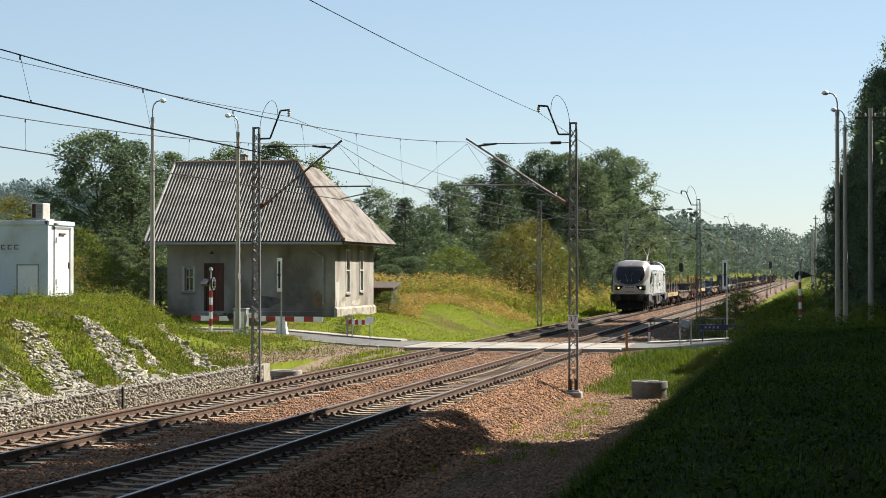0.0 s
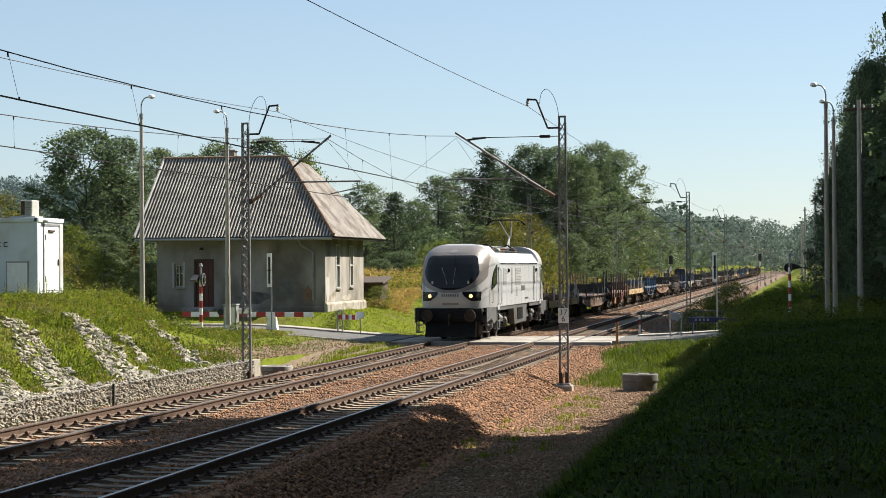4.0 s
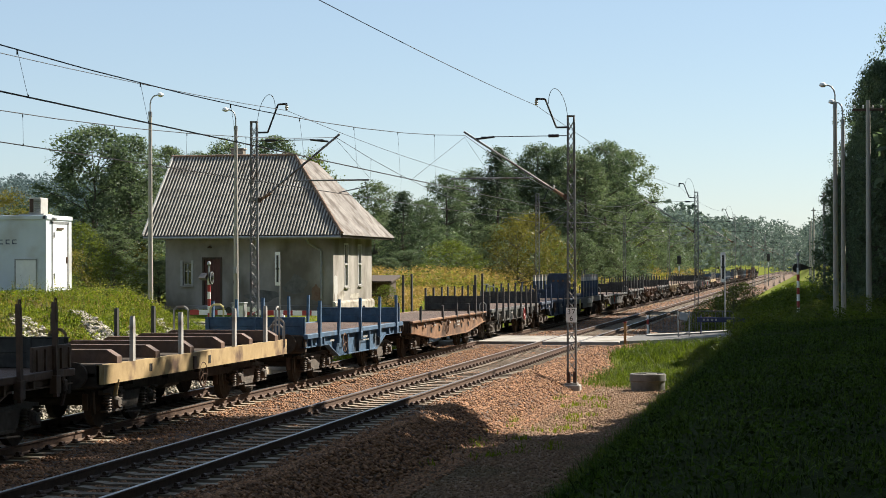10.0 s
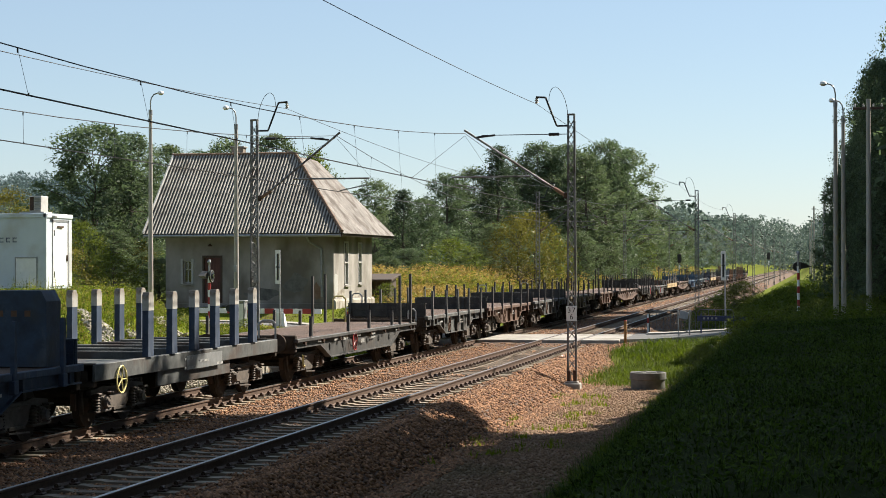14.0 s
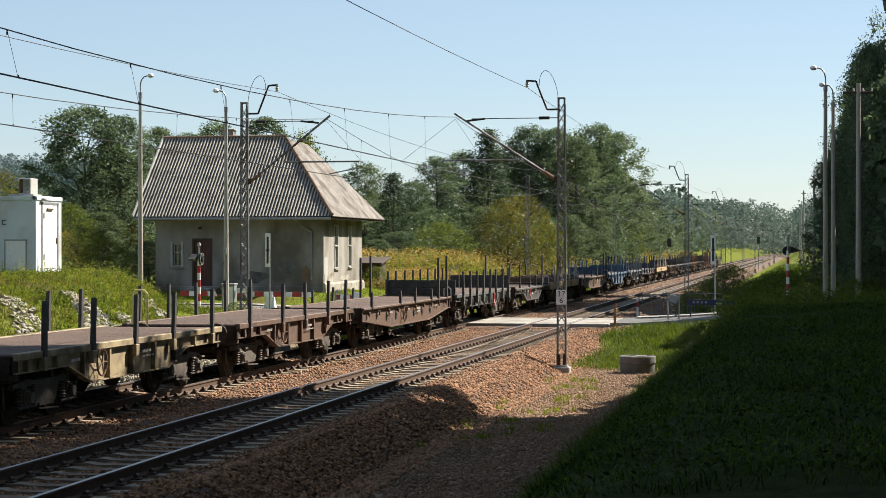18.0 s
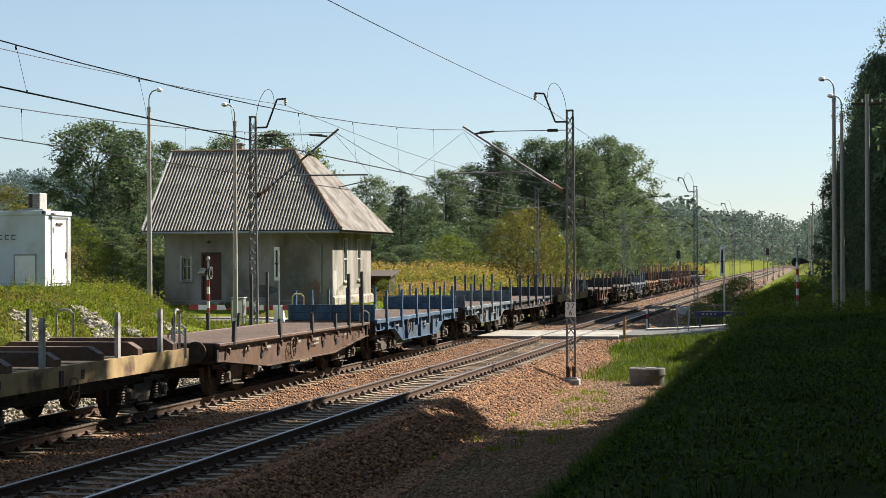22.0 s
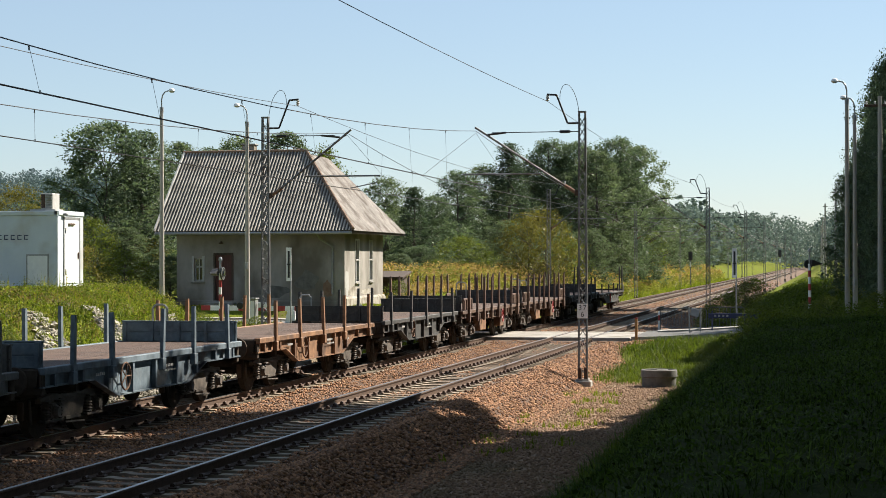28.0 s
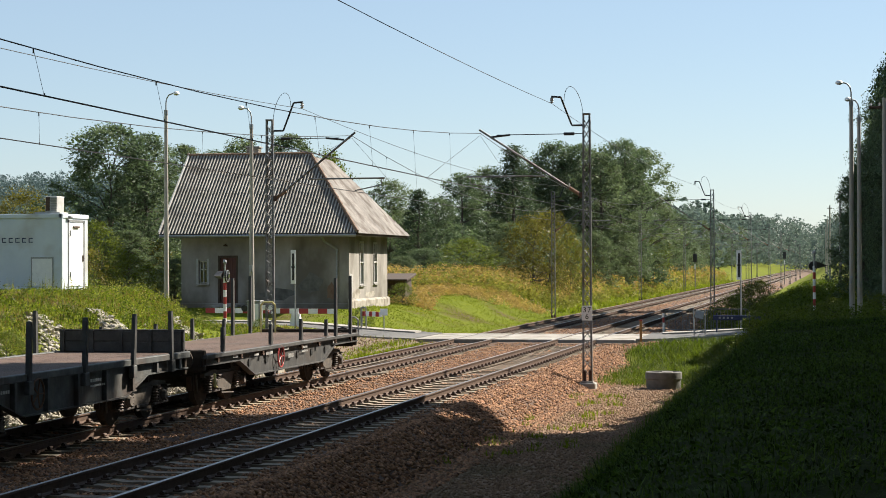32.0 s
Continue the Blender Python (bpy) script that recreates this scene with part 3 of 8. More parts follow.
street_lamp(-15.1, 68.5, 1.45, 7.25, 185, "concrete street lamp on the grassy bank")
street_lamp(-11.95, 69.2, 1.05, 7.1, 0, "concrete street lamp behind the barrier cabinet")
street_lamp(10.25, 66.4, 0.6, 7.75, 0, "concrete street lamp beside the crossing road")
street_lamp(10.58, 71.6, 0.4, 7.8, 10, "concrete street lamp beyond the crossing road")
po = thing("utility_pole", "weathered concrete utility pole with a crossarm", "utility pole", at=pose(11.77, 82, 1.2))
part("pole", Geo().rod((0, 0, -0.3), (0, 0, 8.6), 0.13, 12, r2=0.09), M["pole_concrete"], po, smooth=True)
part("crossarm", Geo().box((0, 0, 8.2), (1.3, 0.08, 0.1), ch=0.01), M["iron"], po)
for k in (-0.55, -0.2, 0.2, 0.55):
    part("insulator", Geo().lathe([(0.02, 0), (0.05, 0.04), (0.03, 0.08), (0.045, 0.12), (0.0, 0.15)], (k, 0, 8.25), 10), M["frame_white"], po)
for x, y, h in ((10.2, 140, 7.2), (9.4, 205, 8), (9.0, 268, 8), (8.6, 330, 8)):
    o = thing("utility_pole", "dark wooden line-side pole", "utility pole", "line-side poles", at=pose(x, y, 0.9))
    part("pole", Geo().rod((0, 0, -0.3), (0, 0, h), 0.12, 10, r2=0.08), M["pole_concrete"], o)
    part("crossarm", Geo().box((0, 0, h - 0.3), (0.5, 0.08, 0.08)), M["bark"], o)

# ---- level crossing ----
ROAD_Y0, ROAD_Y1 = 71.6, 77.6


def road_z(x):
    if x < -6:
        return lerp(0.0, 0.46, smooth(-6, -14, x))
    if x > 2:
        return lerp(0.0, 0.42, smooth(2, 11, x))
    return 0.0


for nm, xa, xb in (("road_west", -40, -6.3), ("road_east", 2.35, 30)):
    xs = axis_steps([(xa, xb, 0.8)])
    top = [(x, road_z(x) + 0.03) for x in xs]
    o = part(nm, Geo().slab(top + [(xb, -1.0), (xa, -1.0)], "y", ROAD_Y0, ROAD_Y1), M["asphalt"])
    tagged(o, "worn grey asphalt road leading to the level crossing", "road", kind="structure")
    for yk in (ROAD_Y0 - 0.08, ROAD_Y1 + 0.08):
        kb = thing("kerb", "low pale concrete kerb along the road", "kerb", "road kerbs", kind="structure")
        x = max(xa, -20)
        while x < min(xb, 14) - 1.0:
            za, zb = road_z(x) + 0.05, road_z(x + 0.99) + 0.05
            part("kerb_stone", Geo().slab([(x, za), (x + 0.99, zb), (x + 0.99, zb - 0.6), (x, za - 0.6)], "y", yk - 0.075, yk + 0.075), M["concrete"], kb)
            x += 1.0
xs = axis_steps([(-30, -7.2, 0.8)])
fw = part("footway", Geo().slab([(x, road_z(x) + 0.09) for x in xs] + [(-7.2, -0.6), (-30, -0.6)], "y", ROAD_Y1 - 1.25, ROAD_Y1 - 0.01), M["panel"])
tagged(fw, "pale concrete footway raised beside the crossing road", "pavement", kind="structure")
fw = part("footway", Geo().slab([(x, road_z(x) + 0.09) for x in axis_steps([(2.9, 14, 0.8)])] + [(14, -0.6), (2.9, -0.6)], "y", ROAD_Y1 - 1.25, ROAD_Y1 - 0.01), M["panel"])
tagged(fw, "pale concrete footway raised beside the crossing road", "pavement", kind="structure")
xing = thing("crossing_deck", "pale concrete crossing panels between the rails", "level crossing", kind="structure")
for xa, xb in ((-6.25, -4.83), (-4.64, -3.36), (-3.17, -0.83), (-0.64, 0.64), (0.83, 2.3)):
    n = 4
    for i in range(n):
        ya = lerp(ROAD_Y0, ROAD_Y1, i / n)
        yb = lerp(ROAD_Y0, ROAD_Y1, (i + 1) / n)
        part("panel", Geo().box(((xa + xb) / 2, (ya + yb) / 2, -0.17), (xb - xa - 0.02, yb - ya - 0.03, 0.36), ch=0.015), M["panel"], xing)


def striped(parent, p, q, r, n, flat=None, name="stripe", first=0):
    """A bar in red and white lengths."""
    p, q = Vector(p), Vector(q)
    for i in range(n):
        a, b = p.lerp(q, i / n), p.lerp(q, (i + 1) / n)
        g = Geo()
        if flat:
            c = (a + b) / 2
            g.box(c, (max(abs(b.x - a.x), flat[0]), max(abs(b.y - a.y), flat[1]), max(abs(b.z - a.z), flat[2])), ch=0.006)
        else:
            g.rod(a, b, r, 10)
        part(name, g, M["red_paint"] if (i + first) % 2 == 0 else M["white_paint"], parent)


def barrier(x, y, z, x0, x1, n):
    o = thing("boom_barrier", "closed red and white striped boom barrier", "boom barrier", "boom barriers")
    striped(o, (x0, y, z), (x1, y, z - 0.03), 0.05, n, flat=(0.1, 0.06, 0.2), name="boom_stripe")
    return o


bb = barrier(-12, 74.6, 1.02, -15.6, -10.05, 14)
part("boom_rest", Geo().slab([(-12.0, 0.35), (-11.5, 0.35), (-11.62, 0.95), (-11.88, 0.95)], "y", 74.4, 74.7), M["white_paint"], bb, "white post carrying the boom")
b2 = barrier(-9, 76.5, 0.85, -9.45, -8.62, 6)
part("post", Geo().rod((-9.5, 76.5, -0.1), (-9.5, 76.5, 1.1), 0.04, 8).rod((-9.3, 76.5, -0.1), (-9.3, 76.5, 1.1), 0.03, 8).rod((-9.5, 76.5, 1.1), (-9.3, 76.5, 1.1), 0.03, 8), M["galv"], b2)
cabn = thing("barrier_cabinet", "grey steel barrier drive cabinet beside the road", "equipment cabinet", at=pose(-12.35, 70.9, 0.38))
part("body", Geo().box((0, 0, 0.55), (0.5, 0.42, 1.05), ch=0.02), M["galv"], cabn)
part("door", Geo().box((0, -0.215, 0.55), (0.4, 0.012, 0.9), ch=0.004), M["white_paint"], cabn)
part("counterweight", Geo().box((0.55, 0, 0.85), (0.5, 0.1, 0.2), ch=0.015), M["white_paint"], cabn)
part("lid", Geo().box((0, 0, 1.1), (0.56, 0.48, 0.05), ch=0.01), M["galv"], cabn)
part("lamp", Geo().rod((-0.4, -0.1, 0.82), (-0.4, 0.1, 0.82), 0.13, 12), M["black"], cabn)


def signal(x, y, z, turn, label, r=0.34):
    o = thing("crossing_signal", label, "crossing signal", "crossing signals", at=pose(x, y, z, 0, 0, turn))
    for i in range(7):
        part("post_band", Geo().rod((0, 0, i * 0.28), (0, 0, (i + 1) * 0.28), 0.062, 12), M["white_paint"] if i % 2 == 0 else M["red_paint"], o)
    part("base", Geo().box((0, 0, 0.03), (0.25, 0.25, 0.06), ch=0.01), M["iron"], o)
    part("mounting_pole", Geo().rod((0, 0, 1.9), (0, 0, 2.5), 0.04, 8), M["galv"], o)
    part("bell", Geo().lathe([(0.0, 0.1), (0.05, 0.09), (0.08, 0.0), (0.07, -0.05), (0.0, -0.05)], (0, 0, 2.5), 12), M["galv"], o)
    h = part("lamp_board", Geo().lathe([(0.0, -0.03), (r, -0.03), (r, 0.03), (0.0, 0.03)], (0.02, -0.08, 1.95), 24, axis="y"), M["black"], o, "round black backing board")
    part("rim", Geo().lathe([(r - 0.02, -0.045), (r + 0.005, -0.045), (r + 0.005, -0.03), (r - 0.02, -0.03)], (0.02, -0.08, 1.95), 24, axis="y"), M["galv"], h)
    part("lamp", Geo().lathe([(0.0, -0.09), (0.1, -0.09), (0.11, -0.05), (0.0, -0.05)], (0.02, -0.08, 1.95), 14, axis="y"), M["glass"], h, "unlit lamp")
    part("hood", Geo().slab([(-0.5, 1.95), (0.0, 2.14), (0.0, 1.85)], "y", 0.06, 0.3), M["black"], o)
    return o


signal(-13.9, 71.9, 0.5, 91, "red and white banded crossing signal seen from the side", 0.24)
signal(8.85, 81.4, 0.8, 200, "red and white banded crossing signal with a black head", 0.19)


def board_post(x, y, z, zt, zb, label):
    o = thing("track_sign", label, "track sign", "white board signs", at=pose(x, y, z))
    part("post", Geo().rod((0.07, 0.03, 0), (0.07, 0.03, zt - z), 0.03, 8), M["galv"], o)
    f = part("board", Geo().box((0, 0, (zt + zb) / 2 - z), (0.2, 0.02, zt - zb), ch=0.004), M["white_paint"], o)
    part("mark", Geo().box((0, -0.014, (zt + zb) / 2 - z), (0.08, 0.01, (zt - zb) * 0.8)).rod((-0.07, -0.015, (zt + zb) / 2 - z), (0.07, -0.015, (zt + zb) / 2 - z), 0.03, 6), M["black"], f)
    return o


board_post(-10.84, 71.0, -0.1, 3.45, 2.15, "tall narrow white board sign on a thin post")
board_post(5.87, 78.4, -0.1, 3.4, 2.2, "tall narrow white board sign near the rails")

sg = thing("small_sign", "small white board on a thin post by the crossing", "sign", at=pose(-8.4, 75.9, 0))
part("post", Geo().rod((0, 0, -0.2), (0, 0, 0.85), 0.022, 8), M["galv"], sg)
part("board", Geo().box((0, -0.03, 0.93), (0.32, 0.02, 0.27), ch=0.01), M["white_paint"], sg)
mk = thing("marker_post", "orange marker post beside the track", "marker post", at=pose(2.55, 71.4, -0.35))
part("post", Geo().box((0, 0, 0.55), (0.095, 0.08, 1.08), ch=0.015), M["orange"], mk)
part("cap", Geo().box((0, 0, 1.1), (0.11, 0.095, 0.04), ch=0.01), M["red_paint"], mk)
mk = thing("marker_post", "white marker post with a red band", "marker post", at=pose(2.4, 83.2, -0.25))
for a, b, c in ((0, 0.55, "white_paint"), (0.55, 0.78, "red_paint"), (0.78, 0.95, "white_paint")):
    part("post_band", Geo().rod((0, 0, a), (0, 0, b), 0.065, 10), M[c], mk)
ts = thing("road_sign", "tilted grey sign panel on two leaning posts", "sign", at=pose(4.55, 74.2, 0.05))
for k in (-0.2, 0.2):
    part("post", Geo().rod((k, k * 0.4, -0.2), (k * 1.1, k * 0.4, 1.05), 0.025, 8), M["galv"], ts)
part("panel", Geo().box((0, -0.05, 0.85), (0.34, 0.02, 0.3), pose(0, 0, 0, -10, 14, 0), ch=0.01), M["galv"], ts)
part("brace", Geo().rod((-0.2, 0, 0.1), (0.2, 0.2, 0.25), 0.02, 6), M["galv"], ts)


def railing(xa, xb, y, z, n):
    o = thing("railing", "dark steel guard railing beside the crossing", "railing", "guard railings")
    part("top_rail", Geo().pipe([(xa, y, z + 0.2), (xa, y, z + 0.95), (xa + 0.08, y, z + 1.06), (xb - 0.08, y, z + 1.06), (xb, y, z + 0.95), (xb, y, z)], 0.02, 8), M["mast"], o)
    part("bottom_rail", Geo().rod((xa, y, z + 0.25), (xb, y, z + 0.25), 0.018, 8), M["mast"], o)
    for i in range(1, n):
        x = lerp(xa, xb, i / n)
        part("baluster", Geo().rod((x, y, z + 0.25), (x, y, z + 1.05), 0.009, 6), M["mast"], o)
    for x in (xa, xb):
        part("post", Geo().rod((x, y, z - 0.3), (x, y, z + 0.95), 0.02, 8), M["mast"], o)


railing(2.7, 4.62, 80.2, -0.15, 13)
railing(4.72, 6.2, 80.2, -0.1, 10)
bl = thing("blue_barrier", "dark blue gate bar across the footpath", "gate", at=pose(5.0, 76.0, 0.0))
part("bar", Geo().box((1.1, 0, 0.72), (2.3, 0.06, 0.2), ch=0.015), M["blue_gate"], bl)
for i in range(4):
    part("letter_bar", Geo().box((0.22 + 0.16 * i, -0.034, 0.72), (0.08, 0.006, 0.08)), M["galv"], bl)
for k in (0.1, 2.1):
    part("post", Geo().rod((k, 0.05, -0.3), (k, 0.05, 0.9), 0.03, 8), M["blue_gate"], bl)


def concrete_ring(x, y, z, r, h, label):
    o = thing("manhole_ring", label, "manhole", "concrete manholes", at=pose(x, y, z))
    part("ring", Geo().lathe([(r - 0.07, -0.2), (r - 0.05, h), (r - 0.02, h + 0.02), (r + 0.02, h), (r + 0.03, h * 0.62), (r, h * 0.58), (r - 0.02, -0.2)], n=28), M["concrete_dark"] if x > 0 else M["concrete"], o, smooth=True)
    part("lid", Geo().lathe([(0, h - 0.02), (r - 0.1, h - 0.02), (r - 0.08, h - 0.06)], n=24).box((0.1, 0.05, h + 0.005), (0.3, 0.2, 0.03)), M["concrete"], o)


concrete_ring(4.82, 54.9, -0.72, 0.5, 0.48, "weathered grey concrete manhole ring in the grass")
concrete_ring(-6.12, 55.3, -0.42, 0.46, 0.36, "grey concrete drain ring beside the track")
# far colour light signals
for x, y, h in ((2.4, 300, 4.5), (-7.2, 240, 4.0)):
    o = thing("railway_signal", "black-headed railway colour light signal", "railway signal", "railway signals", at=pose(x, y, -0.5))
    part("mast", Geo().rod((0, 0, 0), (0, 0, h), 0.06, 8), M["mast"], o)
    part("head", Geo().box((0, -0.1, h), (0.5, 0.15, 1.1), ch=0.1), M["black"], o)
    part("plate", Geo().box((0, -0.08, h - 1.1), (0.2, 0.02, 0.6)), M["white_paint"], o)


# ---- house ----
house = thing("house", "old grey plastered crossing keeper's house with a corrugated roof", "house")
HX0, HX1, HY0, HY1, HZ0, HZ1 = -20.3, -12.2, 85.0, 92.7, 0.45, 4.32


def holed(u0, u1, z0, z1, holes, to3, thick):
    """One wall with openings cut right through it."""
    us = sorted({u0, u1, *[h[0] for h in holes], *[h[1] for h in holes]})
    zs = sorted({z0, z1, *[h[2] for h in holes], *[h[3] for h in holes]})
    solid = {(i, j): not any(h[0] <= us[i] and us[i + 1] <= h[1] and h[2] <= zs[j] and zs[j + 1] <= h[3] for h in holes) for i in range(len(us) - 1) for j in range(len(zs) - 1)}
    nz = len(zs)
    vs = [to3(u, d, z) for d in (0.0, thick) for u in us for z in zs]
    half, fs = len(us) * nz, []
    for (i, j), ok in solid.items():
        if not ok:
            continue
        q = [i * nz + j, (i + 1) * nz + j, (i + 1) * nz + j + 1, i * nz + j + 1]
        fs += [tuple(q), tuple(k + half for k in q[::-1])]
        for (di, dj), e in (((0, -1), 0), ((1, 0), 1), ((0, 1), 2), ((-1, 0), 3)):
            if not solid.get((i + di, j + dj), False):
                p, r = q[e], q[(e + 1) % 4]
                fs.append((r, p, p + half, r + half))
    return Geo().add(vs, fs)


front_holes = [(-19.45, -19.05, 2.02, 3.08), (-18.42, -17.62, 1.05, 3.22)]
side_holes = [(87.0, 87.8, 1.9, 3.98), (89.75, 90.5, 1.95, 3.96)]
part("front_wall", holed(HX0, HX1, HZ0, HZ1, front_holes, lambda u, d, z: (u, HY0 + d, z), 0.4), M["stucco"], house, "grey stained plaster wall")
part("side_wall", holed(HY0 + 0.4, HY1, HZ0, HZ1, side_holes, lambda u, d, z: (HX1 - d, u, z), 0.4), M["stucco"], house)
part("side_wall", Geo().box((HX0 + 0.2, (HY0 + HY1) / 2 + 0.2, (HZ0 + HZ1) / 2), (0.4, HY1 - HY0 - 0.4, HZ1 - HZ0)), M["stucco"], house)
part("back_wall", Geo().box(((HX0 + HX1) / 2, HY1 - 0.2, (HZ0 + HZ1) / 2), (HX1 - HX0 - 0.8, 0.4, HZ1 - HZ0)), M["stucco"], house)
g = Geo()
g.slab([(HX1 - 0.02, HZ0 - 0.3), (HX1 + 0.13, HZ0 - 0.3), (HX1 + 0.13, 1.18), (HX1 + 0.06, 1.26), (HX1 - 0.02, 1.28)], "y", HY0 - 0.1, HY1 + 0.05)
part("plinth", g, M["plinth"], house, "crumbling lime-washed plinth")
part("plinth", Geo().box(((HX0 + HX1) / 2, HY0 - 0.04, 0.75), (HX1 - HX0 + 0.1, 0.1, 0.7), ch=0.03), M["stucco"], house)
# peeling plaster: pale patches on the lit side, bare brick low on the front
rp_ = random.Random(4)


def patch(c, w, h, axis, at_, m_, label, out):
    n = 15
    poly = []
    for i in range(n):
        a = 2 * math.pi * i / n
        k = rp_.uniform(0.6, 1.05)
        poly.append((c[0] + w * k * math.cos(a), c[1] + h * k * math.sin(a)))
    part("plaster_patch", Geo().slab(poly, axis, at_, at_ + out), m_, house, label)


patch((85.5, 1.9), 0.42, 0.85, "x", HX1 - 0.01, M["frame_white"], "pale peeling limewash", 0.014)
patch((86.4, 1.5), 0.8, 0.28, "x", HX1 - 0.01, M["plinth"], "pale peeling limewash", 0.016)
patch((89.2, 1.45), 1.1, 0.16, "x", HX1 - 0.01, M["plinth"], "pale peeling limewash", 0.014)
patch((-13.0, 1.65), 0.3, 0.5, "y", HY0 + 0.01, M["ridge"], "bare brick where plaster has fallen", -0.014)
patch((-14.0, 2.0), 0.7, 0.55, "y", HY0 + 0.01, M["concrete_dark"], "dark damp plaster patch", -0.012)
patch((-15.6, 1.5), 0.9, 0.3, "y", HY0 + 0.01, M["concrete_dark"], "dark damp plaster patch", -0.013)
# openings
for u0, u1, z0, z1 in side_holes:
    w = part("window", Geo().box((HX1 - 0.12, (u0 + u1) / 2, (z0 + z1) / 2), (0.03, u1 - u0, z1 - z0)), M["plinth"], house, "tall narrow half-boarded window")
    fr = Geo()
    for u in (u0 + 0.045, u1 - 0.045):
        fr.box((HX1 - 0.04, u, (z0 + z1) / 2), (0.13, 0.09, z1 - z0))
    for z in (z0 + 0.04, lerp(z0, z1, 0.52), z1 - 0.04):
        fr.box((HX1 - 0.045, (u0 + u1) / 2, z), (0.12, u1 - u0 - 0.18, 0.07))
    part("window_frame", fr, M["frame_white"], w, "weathered pale window frame")
    part("pane", Geo().box((HX1 - 0.1, (u0 + u1) / 2, lerp(z0, z1, 0.76)), (0.012, u1 - u0 - 0.2, 0.42 * (z1 - z0))), M["glass"], w)
    part("board", Geo().box((HX1 - 0.085, (u0 + u1) / 2, lerp(z0, z1, 0.27)), (0.03, u1 - u0 - 0.2, 0.44 * (z1 - z0))), M["galv"], w, "grey sheet boarding")
    part("sill", Geo().box((HX1 + 0.02, (u0 + u1) / 2, z0 - 0.04), (0.14, u1 - u0 + 0.06, 0.06), ch=0.01), M["concrete"], w)
u0, u1, z0, z1 = front_holes[0]
w = part("window", Geo().box(((u0 + u1) / 2, HY0 + 0.2, (z0 + z1) / 2), (u1 - u0, 0.02, z1 - z0)), M["glass"], house, "small white-framed window")
fr = Geo()
for x in (u0 + 0.03, (u0 + u1) / 2, u1 - 0.03):
    fr.box((x, HY0 + 0.16, (z0 + z1) / 2), (0.05, 0.05, z1 - z0))
for z in (z0 + 0.03, z0 + 0.65, z1 - 0.03):
    fr.box(((u0 + u1) / 2, HY0 + 0.165, z), (u1 - u0, 0.045, 0.05))
part("window_frame", fr, M["frame_white"], w)
part("surround", Geo().box((u0 - 0.06, HY0 - 0.01, (z0 + z1) / 2), (0.1, 0.05, z1 - z0 + 0.2)).box((u1 + 0.06, HY0 - 0.01, (z0 + z1) / 2), (0.1, 0.05, z1 - z0 + 0.2)), M["frame_white"], w)
part("sill", Geo().box(((u0 + u1) / 2, HY0 - 0.04, z0 - 0.05), (u1 - u0 + 0.25, 0.16, 0.07), ch=0.01), M["concrete"], w)
u0, u1, z0, z1 = front_holes[1]
d = part("door", Geo().box(((u0 + u1) / 2, HY0 + 0.12, (z0 + z1) / 2), (u1 - u0, 0.05, z1 - z0)), M["door"], house, "dark red-brown wooden door")
for i in range(4):
    x = lerp(u0, u1, (i + 0.5) / 4)
    part("plank", Geo().box((x, HY0 + 0.085, (z0 + z1) / 2), ((u1 - u0) / 4 - 0.015, 0.02, z1 - z0 - 0.1), ch=0.004), M["door"], d)
part("door_frame", Geo().box((u0 - 0.04, HY0 + 0.04, (z0 + z1) / 2), (0.09, 0.14, z1 - z0)).box((u1 + 0.04, HY0 + 0.04, (z0 + z1) / 2), (0.09, 0.14, z1 - z0)).box(((u0 + u1) / 2, HY0 + 0.04, z1 + 0.05), (u1 - u0 + 0.17, 0.14, 0.1)), M["wood_dark"], house)
part("handle", Geo().box((u1 - 0.12, HY0 + 0.06, 2.0), (0.04, 0.05, 0.14), ch=0.01), M["iron"], d)
part("step", Geo().box(((u0 + u1) / 2, HY0 - 0.35, 0.92), (1.3, 0.6, 0.2), ch=0.02), M["concrete"], house)
part("wall_lamp", Geo().lathe([(0.03, 0), (0.12, -0.08), (0.1, -0.1), (0.0, -0.1)], (-18.1, HY0 - 0.12, 3.85), 12).rod((-18.1, HY0, 3.86), (-18.1, HY0 - 0.12, 3.86), 0.015, 6), M["iron"], house)
part("meter_box", Geo().box((-16.9, HY0 - 0.04, 2.15), (0.16, 0.08, 0.2), ch=0.01), M["iron"], house)
part("drainpipe", Geo().pipe([(-13.3, HY0 - 0.8, 4.2), (-13.25, HY0 - 0.5, 3.95), (-12.75, HY0 - 0.09, 3.6), (-12.75, HY0 - 0.09, 1.4)], 0.05, 10), M["galv"], house, smooth=True)
part("gutter", Geo().rod((-21.0, 83.95, 4.22), (-11.6, 83.95, 4.22), 0.07, 8), M["galv"], house)
# roof: corrugated sheets on each slope
EX0, EX1, EY0, EY1, EZ = -21.05, -11.55, 84.0, 94.7, 4.3
RX0, RX1, RY0, RY1, RZ = -21.04, -14.88, 88.2, 91.7, 8.09


